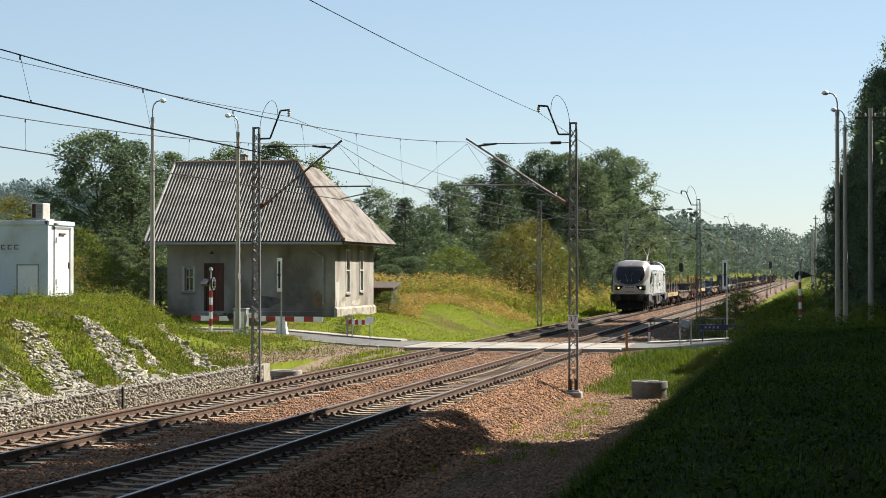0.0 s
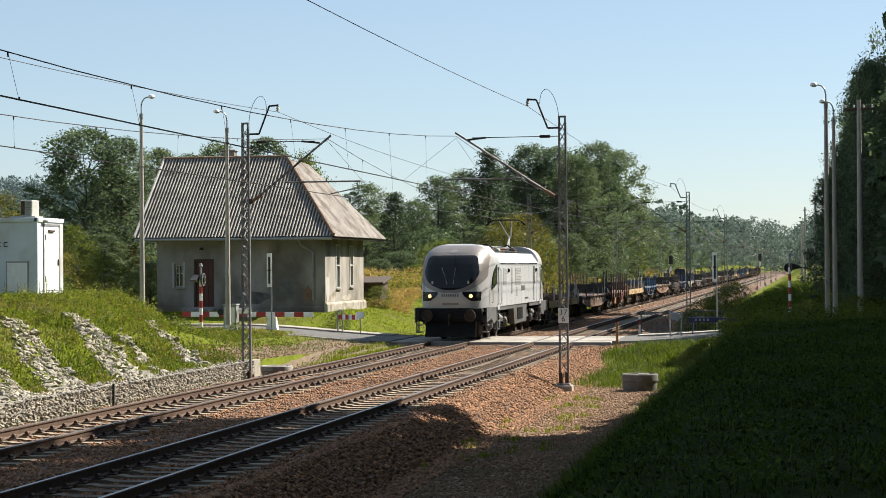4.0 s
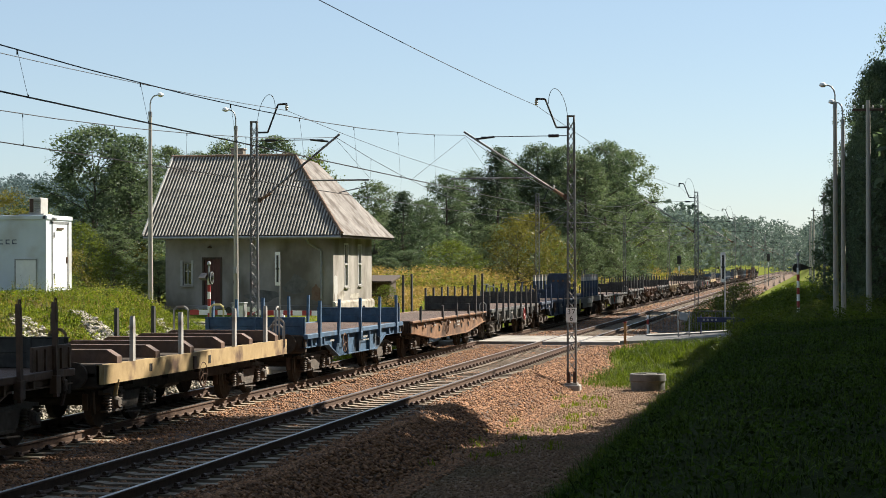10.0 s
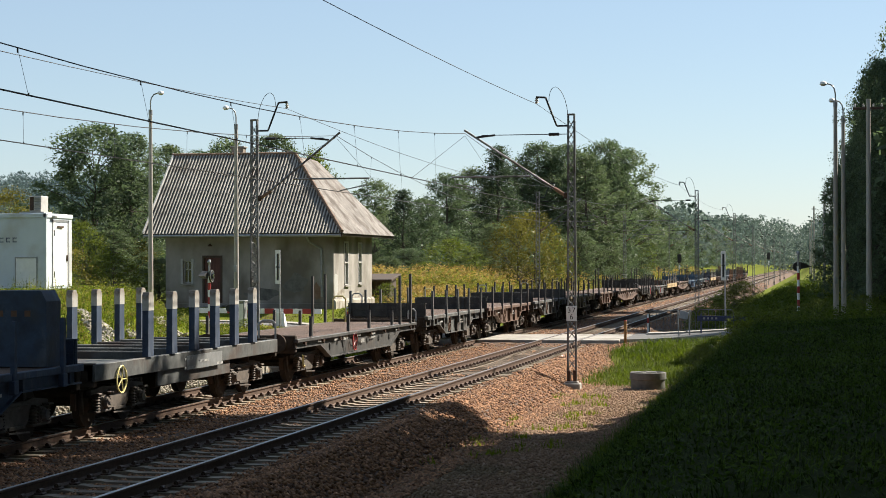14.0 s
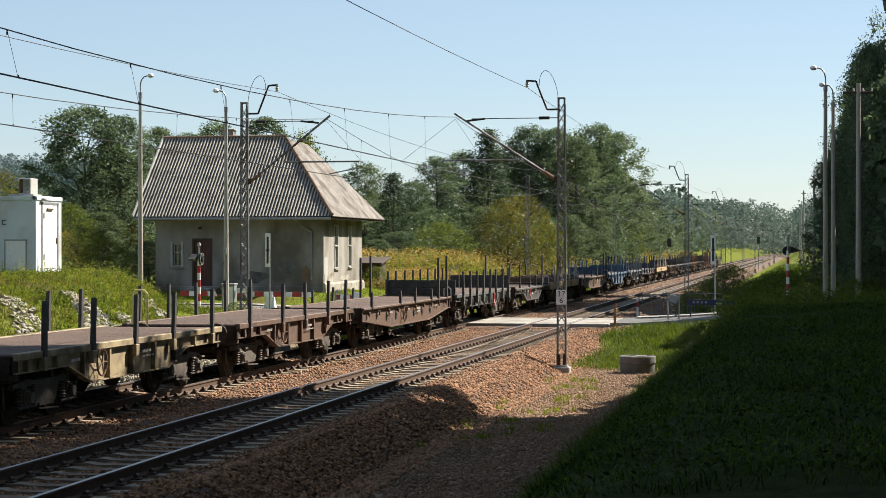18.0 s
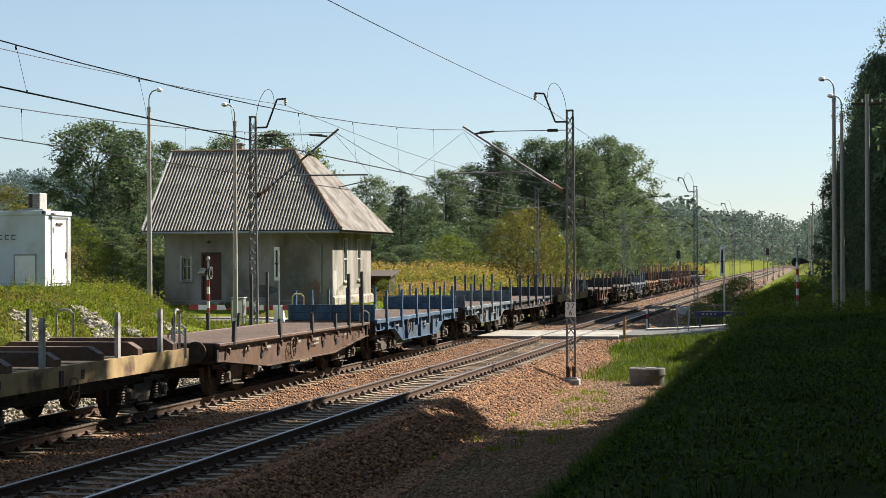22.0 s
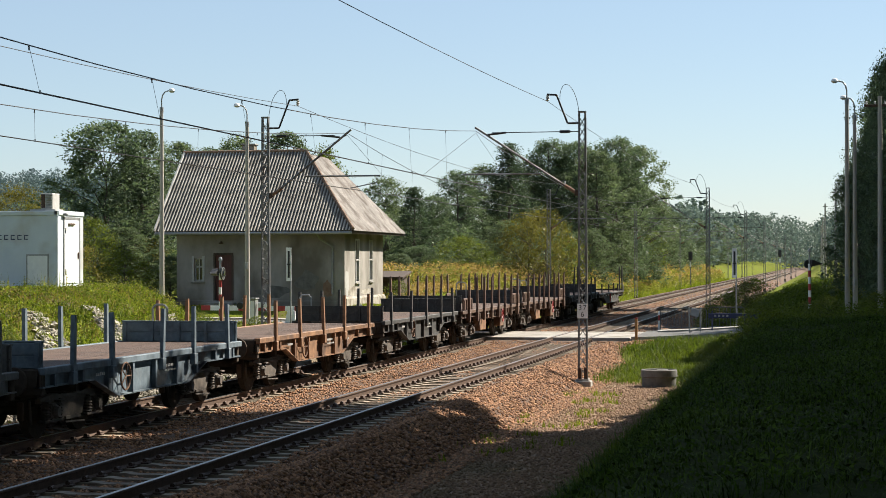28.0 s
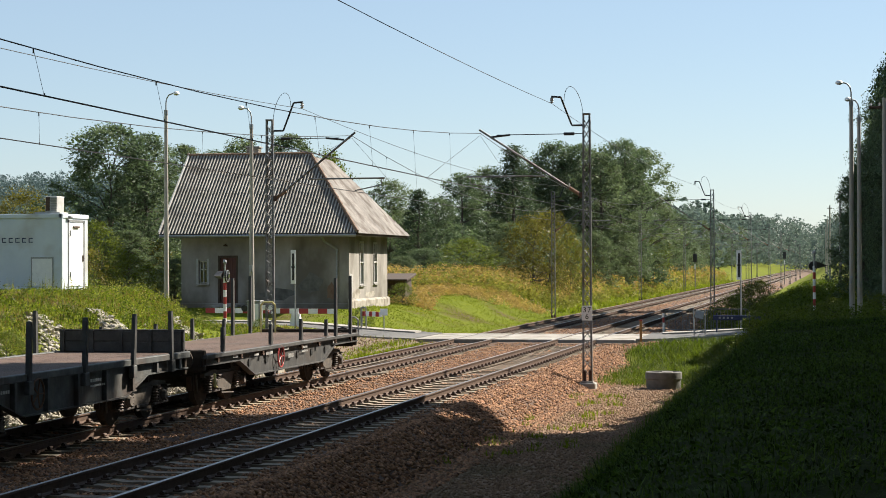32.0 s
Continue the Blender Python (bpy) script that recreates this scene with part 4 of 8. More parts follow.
def corrugated(parent, origin, udir, vdir, width, ulo, uhi, length, rows, wave=0.155, amp=0.03, m_="roof"):
    """Sheets over a slope whose ends lean in by ulo and uhi from eaves to ridge."""
    o, u_, v_ = Vector(origin), Vector(udir).normalized(), Vector(vdir).normalized()
    n_ = u_.cross(v_)
    if n_.z < 0:
        n_ = -n_
    per = wave * 6
    cols = math.ceil(width / per)
    for r in range(rows):
        va, vb = length * r / rows - 0.06, length * (r + 1) / rows
        for c in range(cols):
            vs, fs, prev = [], [], None
            for k in range(37):
                u = c * per + per * k / 36
                if u > width + 1e-6:
                    break
                top = length
                if ulo > 0 and u < ulo:
                    top = min(top, length * u / ulo)
                if uhi > 0 and width - u < uhi:
                    top = min(top, length * (width - u) / uhi)
                a, b = max(va, -0.06), min(vb, top)
                if b <= a + 0.01:
                    prev = None
                    continue
                off = amp * math.sin(2 * math.pi * u / wave)
                i = len(vs)
                for v, lift in ((a, 0.006), (b, 0.0)):
                    p = o + u_ * u + v_ * v
                    vs += [p + n_ * (off + lift + 0.01), p + n_ * (off + lift)]
                if prev is not None:
                    j = prev
                    fs += [(j, i, i + 2, j + 2), (j + 1, j + 3, i + 3, i + 1), (j, j + 1, i + 1, i)]
                prev = i
            if fs:
                part("roof_sheet", Geo().add(vs, fs), M[m_], parent, smooth=True)


roof = part("roof", Geo().add([(EX0, EY0, EZ), (EX1, EY0, EZ), (EX1, EY1, EZ), (EX0, EY1, EZ), (RX0, RY0, RZ), (RX1, RY0, RZ), (RX1, RY1, RZ), (RX0, RY1, RZ)],
                              [(0, 1, 5, 4), (1, 2, 6, 5), (2, 3, 7, 6), (3, 0, 4, 7), (4, 5, 6, 7), (3, 2, 1, 0)]), M["wood_dark"], house, "steep grey corrugated roof")
sl_f = Vector((0, RY0 - EY0, RZ - EZ))
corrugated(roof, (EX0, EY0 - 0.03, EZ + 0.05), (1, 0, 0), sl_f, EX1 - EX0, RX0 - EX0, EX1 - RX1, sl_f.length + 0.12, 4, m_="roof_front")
sl_s = Vector((RX1 - EX1, 0, RZ - EZ))
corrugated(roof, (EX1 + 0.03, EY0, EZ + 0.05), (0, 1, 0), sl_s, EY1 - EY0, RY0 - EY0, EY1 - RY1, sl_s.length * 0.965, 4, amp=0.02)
hip = Vector((RX1, RY0, RZ)) - Vector((EX1, EY0, EZ))
n = 12
for i in range(n):
    a, b = Vector((EX1, EY0, EZ + 0.1)) + hip * (i / n), Vector((EX1, EY0, EZ + 0.1)) + hip * ((i + 1.04) / n)
    part("hip_tile", Geo().rod(a, b, 0.09, 8, r2=0.075), M["ridge"], roof)
n = 14
for i in range(n):
    x = lerp(RX0 - 0.05, RX1, (i + 0.5) / n)
    part("ridge_tile", Geo().rod((x - 0.24, RY0 + 0.06, RZ + 0.14), (x + 0.24, RY0 + 0.06, RZ + 0.12), 0.08, 8), M["ridge"], roof)
part("verge_board", Geo().rod((EX0, EY0, EZ + 0.08), (RX0, RY0, RZ + 0.1), 0.06, 6), M["frame_white"], roof)
part("fascia", Geo().box(((EX0 + EX1) / 2, EY0 + 0.03, EZ - 0.03), (EX1 - EX0, 0.05, 0.14)).box((EX1 - 0.03, (EY0 + EY1) / 2, EZ - 0.03), (0.05, EY1 - EY0, 0.14)), M["wood_dark"], roof)
for i in range(14):
    x = lerp(EX0 + 0.4, EX1 - 0.4, i / 13)
    part("rafter_end", Geo().box((x, EY0 + 0.5, EZ - 0.08), (0.09, 0.9, 0.12)), M["wood_dark"], roof)
ch = part("chimney", Geo().box((-18.1, 89.4, 8.0), (0.6, 0.5, 1.2), ch=0.02), M["plinth"], house, "short plastered chimney")
part("chimney_cap", Geo().box((-18.1, 89.4, 8.63), (0.72, 0.62, 0.08), ch=0.02), M["concrete"], ch)

# ---- container cabin ----
cabin = thing("container_cabin", "white steel equipment container on the bank", "container cabin", at=pose(-15.75, 60.1, 1.98))
CW, CD, CH = 6.1, 2.25, 2.66
part("body", Geo().box((-CW / 2, CD / 2, CH / 2), (CW, CD, CH), ch=0.02), M["white"], cabin)
for x in (-0.05, -CW + 0.05):
    part("corner_post", Geo().box((x, -0.01, CH / 2), (0.12, 0.06, CH), ch=0.01), M["white"], cabin)
part("base_rail", Geo().box((-CW / 2, -0.015, 0.06), (CW, 0.05, 0.14), ch=0.01), M["white"], cabin)
part("roof_rail", Geo().box((-CW / 2, -0.015, CH - 0.08), (CW, 0.05, 0.14), ch=0.01).box((0.01, CD / 2, CH - 0.08), (0.05, CD, 0.14), ch=0.01), M["white"], cabin)
d = part("door", Geo().box((0.012, 1.15, 1.28), (0.03, 1.25, 2.15), ch=0.008), M["white_paint"], cabin, "white steel door")
part("handle", Geo().box((0.045, 1.7, 1.15), (0.05, 0.06, 0.22), ch=0.01), M["iron"], d)
part("hinge", Geo().rod((0.04, 0.6, 1.9), (0.04, 0.6, 2.1), 0.02, 6).rod((0.04, 0.6, 0.5), (0.04, 0.6, 0.7), 0.02, 6), M["galv"], d)
part("door_closer", Geo().box((0.05, 1.1, 2.22), (0.05, 0.5, 0.06)), M["iron"], d)
part("door_frame", Geo().box((0.008, 0.52, 1.3), (0.03, 0.08, 2.3)).box((0.008, 1.88, 1.3), (0.03, 0.08, 2.3)).box((0.008, 1.2, 2.42), (0.03, 1.44, 0.08)), M["galv"], cabin)
part("lamp", Geo().box((0.08, 0.5, 2.55), (0.12, 0.2, 0.08), ch=0.02), M["galv"], cabin)
part("hatch", Geo().box((-0.72, -0.012, 0.68), (0.72, 0.02, 0.95), ch=0.005), M["white_paint"], cabin)
part("hatch_frame", Geo().box((-0.72, -0.016, 1.17), (0.8, 0.03, 0.05)).box((-1.1, -0.016, 0.68), (0.04, 0.03, 1.0)).box((-0.34, -0.016, 0.68), (0.04, 0.03, 1.0)), M["galv"], cabin)
# maker's mark as plain shapes
for i in range(6):
    x = -2.33 + i * 0.24
    part("logo_mark", Geo().box((x, -0.006, 1.83), (0.15, 0.006, 0.03)).box((x, -0.006, 1.70), (0.15, 0.006, 0.03)).box((x - 0.06, -0.006, 1.765), (0.03, 0.006, 0.10)), M["blue_gate"], cabin)
ac = part("air_conditioner", Geo().box((-0.5, 0.55, CH + 0.32), (0.42, 0.62, 0.55), ch=0.02).box((-0.62, 0.55, CH + 0.03), (0.9, 0.7, 0.05)), M["frame_white"], cabin, "pale air conditioning unit")
part("fan_recess", Geo().box((-0.62, 0.235, CH + 0.33), (0.14, 0.02, 0.46)), M["iron"], ac, "dark open side of the unit")
for i in range(8):
    part("grille_slat", Geo().box((-0.4, 0.23, CH + 0.12 + i * 0.058), (0.22, 0.03, 0.026), pose(0, 0, 0, 30)), M["galv"], ac)
part("foundation", Geo().box((-CW / 2, CD / 2, -0.15), (CW + 0.2, CD + 0.2, 0.3), ch=0.02), M["concrete"], cabin)

# ---- shed behind the house ----
shed = thing("shed", "small dark wooden shed with a felt roof", "shed", at=pose(-13.2, 98.5, 0.6))
part("wall", Geo().box((0, 0.8, 0.75), (1.2, 1.6, 1.5)), M["wood_dark"], shed)
for i in range(7):
    part("board", Geo().box((-0.52 + i * 0.175, -0.02, 0.75), (0.16, 0.03, 1.5), ch=0.004), M["wood_dark"], shed)
part("roof", Geo().box((0, 0.7, 1.58), (1.6, 2.2, 0.12), pose(0, 0, 0, 8, 0, 0), ch=0.01), M["wood_dark"], shed)


# ---- train: shared running gear ----
def wagon_paint(name, a, b, rust=(0.19, 0.085, 0.035), at_=0.55):
    """Old wagon paint: rust blooms, and pale dust in upright streaks and scuffs."""
    m = mat(name, tuple(k * 0.8 for k in a), tuple(k * 1.45 for k in b), scale=3.2, rough=0.68, stain=rust, stain_scale=1.3, stain_at=at_, bump=0.12, bump_scale=18)
    t = m.node_tree
    N, L = t.nodes, t.links
    tc, mp, ns, rm, mx = (N.new("ShaderNode" + k) for k in ("TexCoord", "Mapping", "TexNoise", "ValToRGB", "MixRGB"))
    mp.inputs["Scale"].default_value = (1.0, 2.6, 0.7)
    ns.inputs["Scale"].default_value, ns.inputs["Detail"].default_value, ns.inputs["Roughness"].default_value = 2.4, 9, 0.75
    rm.color_ramp.elements[0].position, rm.color_ramp.elements[1].position = 0.52, 0.72
    rm.color_ramp.elements[1].color = (0.7, 0.7, 0.7, 1)
    dust = tuple(min(0.5, 0.10 + 0.95 * k) * TONE_ALL for k in b)
    mx.inputs[2].default_value = (dust[0] * 1.08, dust[1], dust[2] * 0.9, 1)
    base = N["Principled BSDF"].inputs["Base Color"]
    L.new(tc.outputs["Object"], mp.inputs[0])
    L.new(mp.outputs[0], ns.inputs[0])
    L.new(ns.outputs[0], rm.inputs[0])
    L.new(rm.outputs[0], mx.inputs[0])
    L.new(base.links[0].from_socket, mx.inputs[1])
    L.new(mx.outputs[0], base)
    return m


M["w_brown"] = wagon_paint("w_brown", (0.075, 0.04, 0.027), (0.135, 0.074, 0.047), (0.14, 0.07, 0.034))
M["w_rust"] = wagon_paint("w_rust", (0.17, 0.078, 0.036), (0.29, 0.15, 0.07), (0.10, 0.05, 0.028))
M["w_blue"] = wagon_paint("w_blue", (0.032, 0.085, 0.16), (0.052, 0.12, 0.21), (0.06, 0.07, 0.08), 0.62)
M["w_navy"] = wagon_paint("w_navy", (0.016, 0.034, 0.07), (0.027, 0.052, 0.10), (0.045, 0.05, 0.06), 0.62)
M["w_grey"] = wagon_paint("w_grey", (0.055, 0.058, 0.058), (0.10, 0.105, 0.10), (0.07, 0.05, 0.04))
M["w_ochre"] = wagon_paint("w_ochre", (0.24, 0.18, 0.10), (0.36, 0.28, 0.16), (0.09, 0.06, 0.035))
M["w_slate"] = wagon_paint("w_slate", (0.09, 0.125, 0.155), (0.14, 0.185, 0.22), (0.07, 0.06, 0.055), 0.6)
M["w_black"] = wagon_paint("w_black", (0.028, 0.028, 0.028), (0.055, 0.053, 0.05), (0.06, 0.045, 0.035), 0.62)
M["deck"] = mat("deck", (0.085, 0.05, 0.036), (0.22, 0.135, 0.095), scale=3, rough=0.85, stretch=(0.5, 6, 1), stain=(0.075, 0.05, 0.04), stain_scale=1.2, rand=0.18, bump=0.3)
M["beam"] = mat("beam", (0.40, 0.27, 0.12), (0.60, 0.43, 0.20), scale=3, rough=0.8, stain=(0.14, 0.075, 0.04), stain_scale=1.6, stain_at=0.57, bump=0.15)
M["stake_pale"] = mat("stake_pale", (0.42, 0.41, 0.38), (0.6, 0.58, 0.53), scale=6, rough=0.7, stain=(0.2, 0.15, 0.11), stain_scale=3)


def wheelset_mesh():
    g = Geo()
    for k in (-0.7535, 0.7535):
        g.lathe([(0.0, -0.06), (0.16, -0.06), (0.18, -0.02), (0.36, -0.03), (0.46, -0.065), (0.46, 0.065), (0.36, 0.04), (0.18, 0.03), (0.12, 0.1), (0.0, 0.1)], (k, 0, 0.46), 24, axis="x")
    g.rod((-1.0, 0, 0.46), (1.0, 0, 0.46), 0.08, 10)
    return g.mesh("wheelset", M["underframe"], True)


WHEELSET = wheelset_mesh()


M["cast"] = mat("cast", (0.07, 0.056, 0.045), (0.17, 0.135, 0.105), scale=6, rough=0.8, stain=(0.05, 0.04, 0.034), stain_scale=2.5, bump=0.2)


def sideframe_mesh(k):
    """A cast bogie side frame: arched beam, axle boxes, nested coil springs and brake hangers."""
    g = Geo()
    x = 1.0 * k
    g.slab([(-1.32, 0.68), (-1.32, 0.6), (-0.62, 0.58), (-0.46, 0.34), (-0.3, 0.27), (0.3, 0.27), (0.46, 0.34), (0.62, 0.58), (1.32, 0.6), (1.32, 0.68), (0.7, 0.74), (0.4, 0.7), (-0.4, 0.7), (-0.7, 0.74)], "x", x - 0.045, x + 0.045)
    g.box((x + 0.05 * k, 0, 0.62), (0.06, 1.1, 0.05)).box((x + 0.05 * k, 0, 0.3), (0.06, 0.62, 0.05))
    for y in (-0.9, 0.9):
        g.box((x + 0.04 * k, y, 0.45), (0.2, 0.24, 0.26), ch=0.03)
        g.box((x + 0.04 * k, y, 0.3), (0.16, 0.74, 0.045), ch=0.01)
        g.lathe([(0.0, 0.17), (0.085, 0.17), (0.115, 0.12), (0.12, 0.0)] if k > 0 else [(0.0, -0.17), (0.085, -0.17), (0.115, -0.12), (0.12, 0.0)], (x + 0.04 * k, y, 0.45), 12, axis="x")
        for dy in (-0.26, 0.26):
            prof = [(0.0, 0.31)] + [(0.088 if j % 2 else 0.058, 0.32 + j * 0.026) for j in range(11)] + [(0.0, 0.6)]
            g.lathe(prof, (x + 0.07 * k, y + dy, 0.0), 9)
            g.box((x + 0.07 * k, y + dy, 0.615), (0.2, 0.2, 0.035), ch=0.008)
    for y in (-1.36, -0.44, 0.44, 1.36):
        g.rod((x - 0.12 * k, y, 0.66), (x - 0.1 * k, y * 0.98, 0.26), 0.022, 5)
    g.rod((x + 0.1 * k, -0.4, 0.24), (x + 0.1 * k, 0.42, 0.2), 0.018, 5)
    return g.mesh("side_frame", M["cast"])


SIDE_FRAME = {k: sideframe_mesh(k) for k in (-1, 1)}
BOLSTER = Geo().box((0, 0, 0.66), (2.0, 0.4, 0.16), ch=0.02).box((0, -1.15, 0.6), (1.9, 0.1, 0.1)).box((0, 1.15, 0.6), (1.9, 0.1, 0.1)).mesh("bolster", M["underframe"])
BRAKE = Geo().box((0, 0, 0.48), (0.1, 0.06, 0.3), ch=0.01).mesh("brake_block", M["iron"])
BUFFER = Geo().lathe([(0.0, -0.42), (0.23, -0.42), (0.235, -0.37), (0.09, -0.35), (0.09, -0.18), (0.13, -0.17), (0.13, 0.0)], n=14, axis="y").mesh("buffer", M["underframe"], True)
HOOK = Geo().box((0, -0.16, 0), (0.08, 0.3, 0.12), ch=0.02).pipe([(0, -0.3, 0.02), (0, -0.36, -0.15), (0, -0.32, -0.34), (0, -0.24, -0.3)], 0.03, 6).mesh("coupling_hook", M["underframe"])


def bogie(w, y):
    b = part("bogie", BOLSTER, None, w, "two-axle bogie with coil springs")
    b.location = (0, y, 0)
    for k in (-1, 1):
        part("side_frame", SIDE_FRAME[k], None, b)
    for d in (-0.9, 0.9):
        part("wheelset", WHEELSET, None, b).location = (0, d, 0)
    for d in (-1.42, -0.38, 0.38, 1.42):
        for k in (-0.75, 0.75):
            part("brake_block", BRAKE, None, b).location = (k, d, 0)


def ends(w, length):
    for y, turn in ((0, 0), (length, 180)):
        for x in (-0.875, 0.875):
            o = part("buffer", BUFFER, None, w)
            o.matrix_basis = pose(x, y + (0.28 if turn == 0 else -0.28), 1.0, 0, 0, turn)
        o = part("coupling_hook", HOOK, None, w)
        o.matrix_basis = pose(0, y + (0.2 if turn == 0 else -0.2), 0.98, 0, 0, turn)


def wheel_mesh(r, spokes, m_):
    g = Geo()
    n = 20
    for i in range(n):
        a, b = 2 * math.pi * i / n, 2 * math.pi * (i + 1) / n
        g.rod((0, r * math.cos(a), r * math.sin(a)), (0, r * math.cos(b), r * math.sin(b)), 0.018, 5)
    for i in range(spokes):
        a = 2 * math.pi * i / spokes
        g.rod((0, 0, 0), (0, r * math.cos(a), r * math.sin(a)), 0.012, 5)
    return g.mesh("handwheel", m_)


HANDWHEEL = wheel_mesh(0.24, 5, M["rust"])
HANDWHEEL_RED = wheel_mesh(0.24, 5, M["red_paint"])


def lettering(w, x, rows, m_="frame_white", name="lettering"):
    """Unreadable writing as short bars on a side."""
    for y, z, n, hgt in rows:
        g = Geo()
        for i in range(n):
            g.box((x, y + i * 0.085, z), (0.008, 0.055, hgt))
        part(name, g, M[m_], w)


def loop_rail(w, x, y, z, wid, hgt, m_, along="y"):
    if along == "y":
        p = [(x, y, z), (x, y, z + hgt - 0.08), (x, y + 0.08, z + hgt), (x, y + wid - 0.08, z + hgt), (x, y + wid, z + hgt - 0.08), (x, y + wid, z)]
    else:
        p = [(x, y, z), (x, y, z + hgt - 0.08), (x + 0.08, y, z + hgt), (x + wid - 0.08, y, z + hgt), (x + wid, y, z + hgt - 0.08), (x + wid, y, z)]
    part("handrail", Geo().pipe(p, 0.026, 6), M[m_], w)


PLANKS = {}


def deck(w, y0, y1, z, half=1.28, m_="deck"):
    """Cross planks, three laid as one piece, each piece an object."""
    n = max(6, round((y1 - y0) / 0.55))
    st = (y1 - y0) / n
    key = (round(st, 3), half, m_)
    if key not in PLANKS:
        g = Geo()
        for i in range(3):
            g.box((0, (i - 1) * st / 3, 0), (2 * half, st / 3 - 0.012, 0.05), ch=0.006)
        PLANKS[key] = g.mesh("plank", M[m_])
    for i in range(n):
        part("plank", PLANKS[key], None, w).location = (0, y0 + st * (i + 0.5), z - 0.025)


STAKES = {}


def stake(w, x, y, z0, h, m_, lean=0.0, tip=None, sec=(0.07, 0.11), hook=False, lean_y=0.0):
    key = (round(h, 2), m_, tip, sec, hook)
    if key not in STAKES:
        g = Geo().slab([(-sec[1] / 2, 0), (sec[1] / 2, 0), (sec[1] / 2 * 0.9, h - 0.08), (sec[1] / 2 * 0.5, h), (-sec[1] / 2 * 0.6, h), (-sec[1] / 2 * 0.9, h - 0.06)], "x", -sec[0] / 2, sec[0] / 2)
        if hook:
            g.pipe([(0, 0, h - 0.03), (0, 0.02, h + 0.05), (0, 0.07, h + 0.06), (0, 0.1, h)], 0.014, 5)
        STAKES[key] = g.mesh("stake", M[m_])
    o = part("stake", STAKES[key], None, w)
    o.matrix_basis = pose(x, y, z0, lean_y, lean, 0)
    if tip:
        t_ = part("stake_tip", STAKES.setdefault((tip, sec, h), Geo().slab([(-sec[1] / 2 * 0.94, h * 0.72), (sec[1] / 2 * 0.94, h * 0.72), (sec[1] / 2 * 0.92, h - 0.07), (sec[1] / 2 * 0.52, h + 0.006), (-sec[1] / 2 * 0.62, h + 0.006), (-sec[1] / 2 * 0.92, h - 0.05)], "x", -sec[0] / 2 - 0.005, sec[0] / 2 + 0.005).mesh("stake_tip", M[tip])), None, o, "pale painted tip")
    # socket
    return o


def girder(w, length, m_, zt, ze, zm, e0, e1, x=1.3, top=0.12, ribs=0, thick=0.03):
    """Fish-belly side girders: depth at the ends down to ze, in the middle down to zm."""
    for k in (-1, 1):
        prof = [(0, zt - top), (0, ze), (e0, ze), (e1, zm), (length - e1, zm), (length - e0, ze), (length, ze), (length, zt - top)]
        gs = part("side_girder", Geo().slab(prof, "x", k * (x - 0.06) - thick / 2, k * (x - 0.06) + thick / 2), M[m_], w)
        part("top_rail", Geo().box((k * x, length / 2, zt - top / 2), (0.13, length, top), ch=0.012), M[m_], gs)
        g = Geo()
        low = [(0, ze), (e0, ze), (e1, zm), (length - e1, zm), (length - e0, ze), (length, ze)]
        for (ya, za), (yb, zb) in zip(low, low[1:]):
            a_, b_ = Vector((k * (x - 0.05), ya, za)), Vector((k * (x - 0.05), yb, zb))
            d = b_ - a_
            g.box((a_ + b_) / 2, (0.15, d.length, 0.025), Matrix.Rotation(math.atan2(d.z, d.y), 4, "X"))
        part("flange", g, M[m_], gs)
        for i in range(ribs):
            y = lerp(0.5, length - 0.5, i / (ribs - 1))
            zb = ze
            for (ya, za), (yb, zb_) in zip(low, low[1:]):
                if ya <= y <= yb:
                    zb = lerp(za, zb_, (y - ya) / max(1e-6, yb - ya))
            part("rib", Geo().box((k * (x - 0.005), y, (zt - top + zb) / 2), (0.09, 0.09, zt - top - zb), ch=0.008), M[m_], gs)


def frame_under(w, length):
    g = Geo().box((0.3, length / 2, 0.82), (0.12, length - 0.6, 0.3)).box((-0.3, length / 2, 0.82), (0.12, length - 0.6, 0.3))
    for y in [length * i / 6 for i in range(7)]:
        g.box((0, min(max(y, 0.1), length - 0.1), 0.85), (2.4, 0.12, 0.22))
    part("underframe", g, M["underframe"], w)
    part("headstock", Geo().box((0, 0.08, 0.98), (2.6, 0.16, 0.42), ch=0.02), M["underframe"], w)
    part("headstock", Geo().box((0, length - 0.08, 0.98), (2.6, 0.16, 0.42), ch=0.02), M["underframe"], w)
    part("brake_cylinder", Geo().rod((0.5, length / 2 - 0.6, 0.6), (0.5, length / 2 + 0.3, 0.6), 0.17, 12), M["underframe"], w)
    part("valve_box", Geo().box((-0.6, length / 2, 0.62), (0.4, 0.9, 0.3), ch=0.03), M["underframe"], w)


def end_board(w, y, m_, z0=1.2, h=0.42, half=1.28):
    """A low end wall of two boards between steel stiffeners."""
    m_ = "w_black" if m_ in ("w_grey", "w_brown", "w_black") else m_
    b = part("end_board", Geo().box((0, y, z0 + h / 2), (2 * half, 0.05, h), ch=0.008), M[m_], w)
    for i in range(2):
        part("board", Geo().box((0, y - 0.03, z0 + h * (0.25 + 0.5 * i)), (2 * half - 0.02, 0.03, h / 2 - 0.02), ch=0.006), M[m_], b)
    for x in (-1.2, -0.6, 0.0, 0.6, 1.2):
        part("stiffener", Geo().box((x, y - 0.055, z0 + h / 2), (0.07, 0.035, h), ch=0.005), M[m_], b)
    part("cap_rail", Geo().box((0, y, z0 + h + 0.012), (2 * half + 0.02, 0.09, 0.03), ch=0.006), M[m_], b)


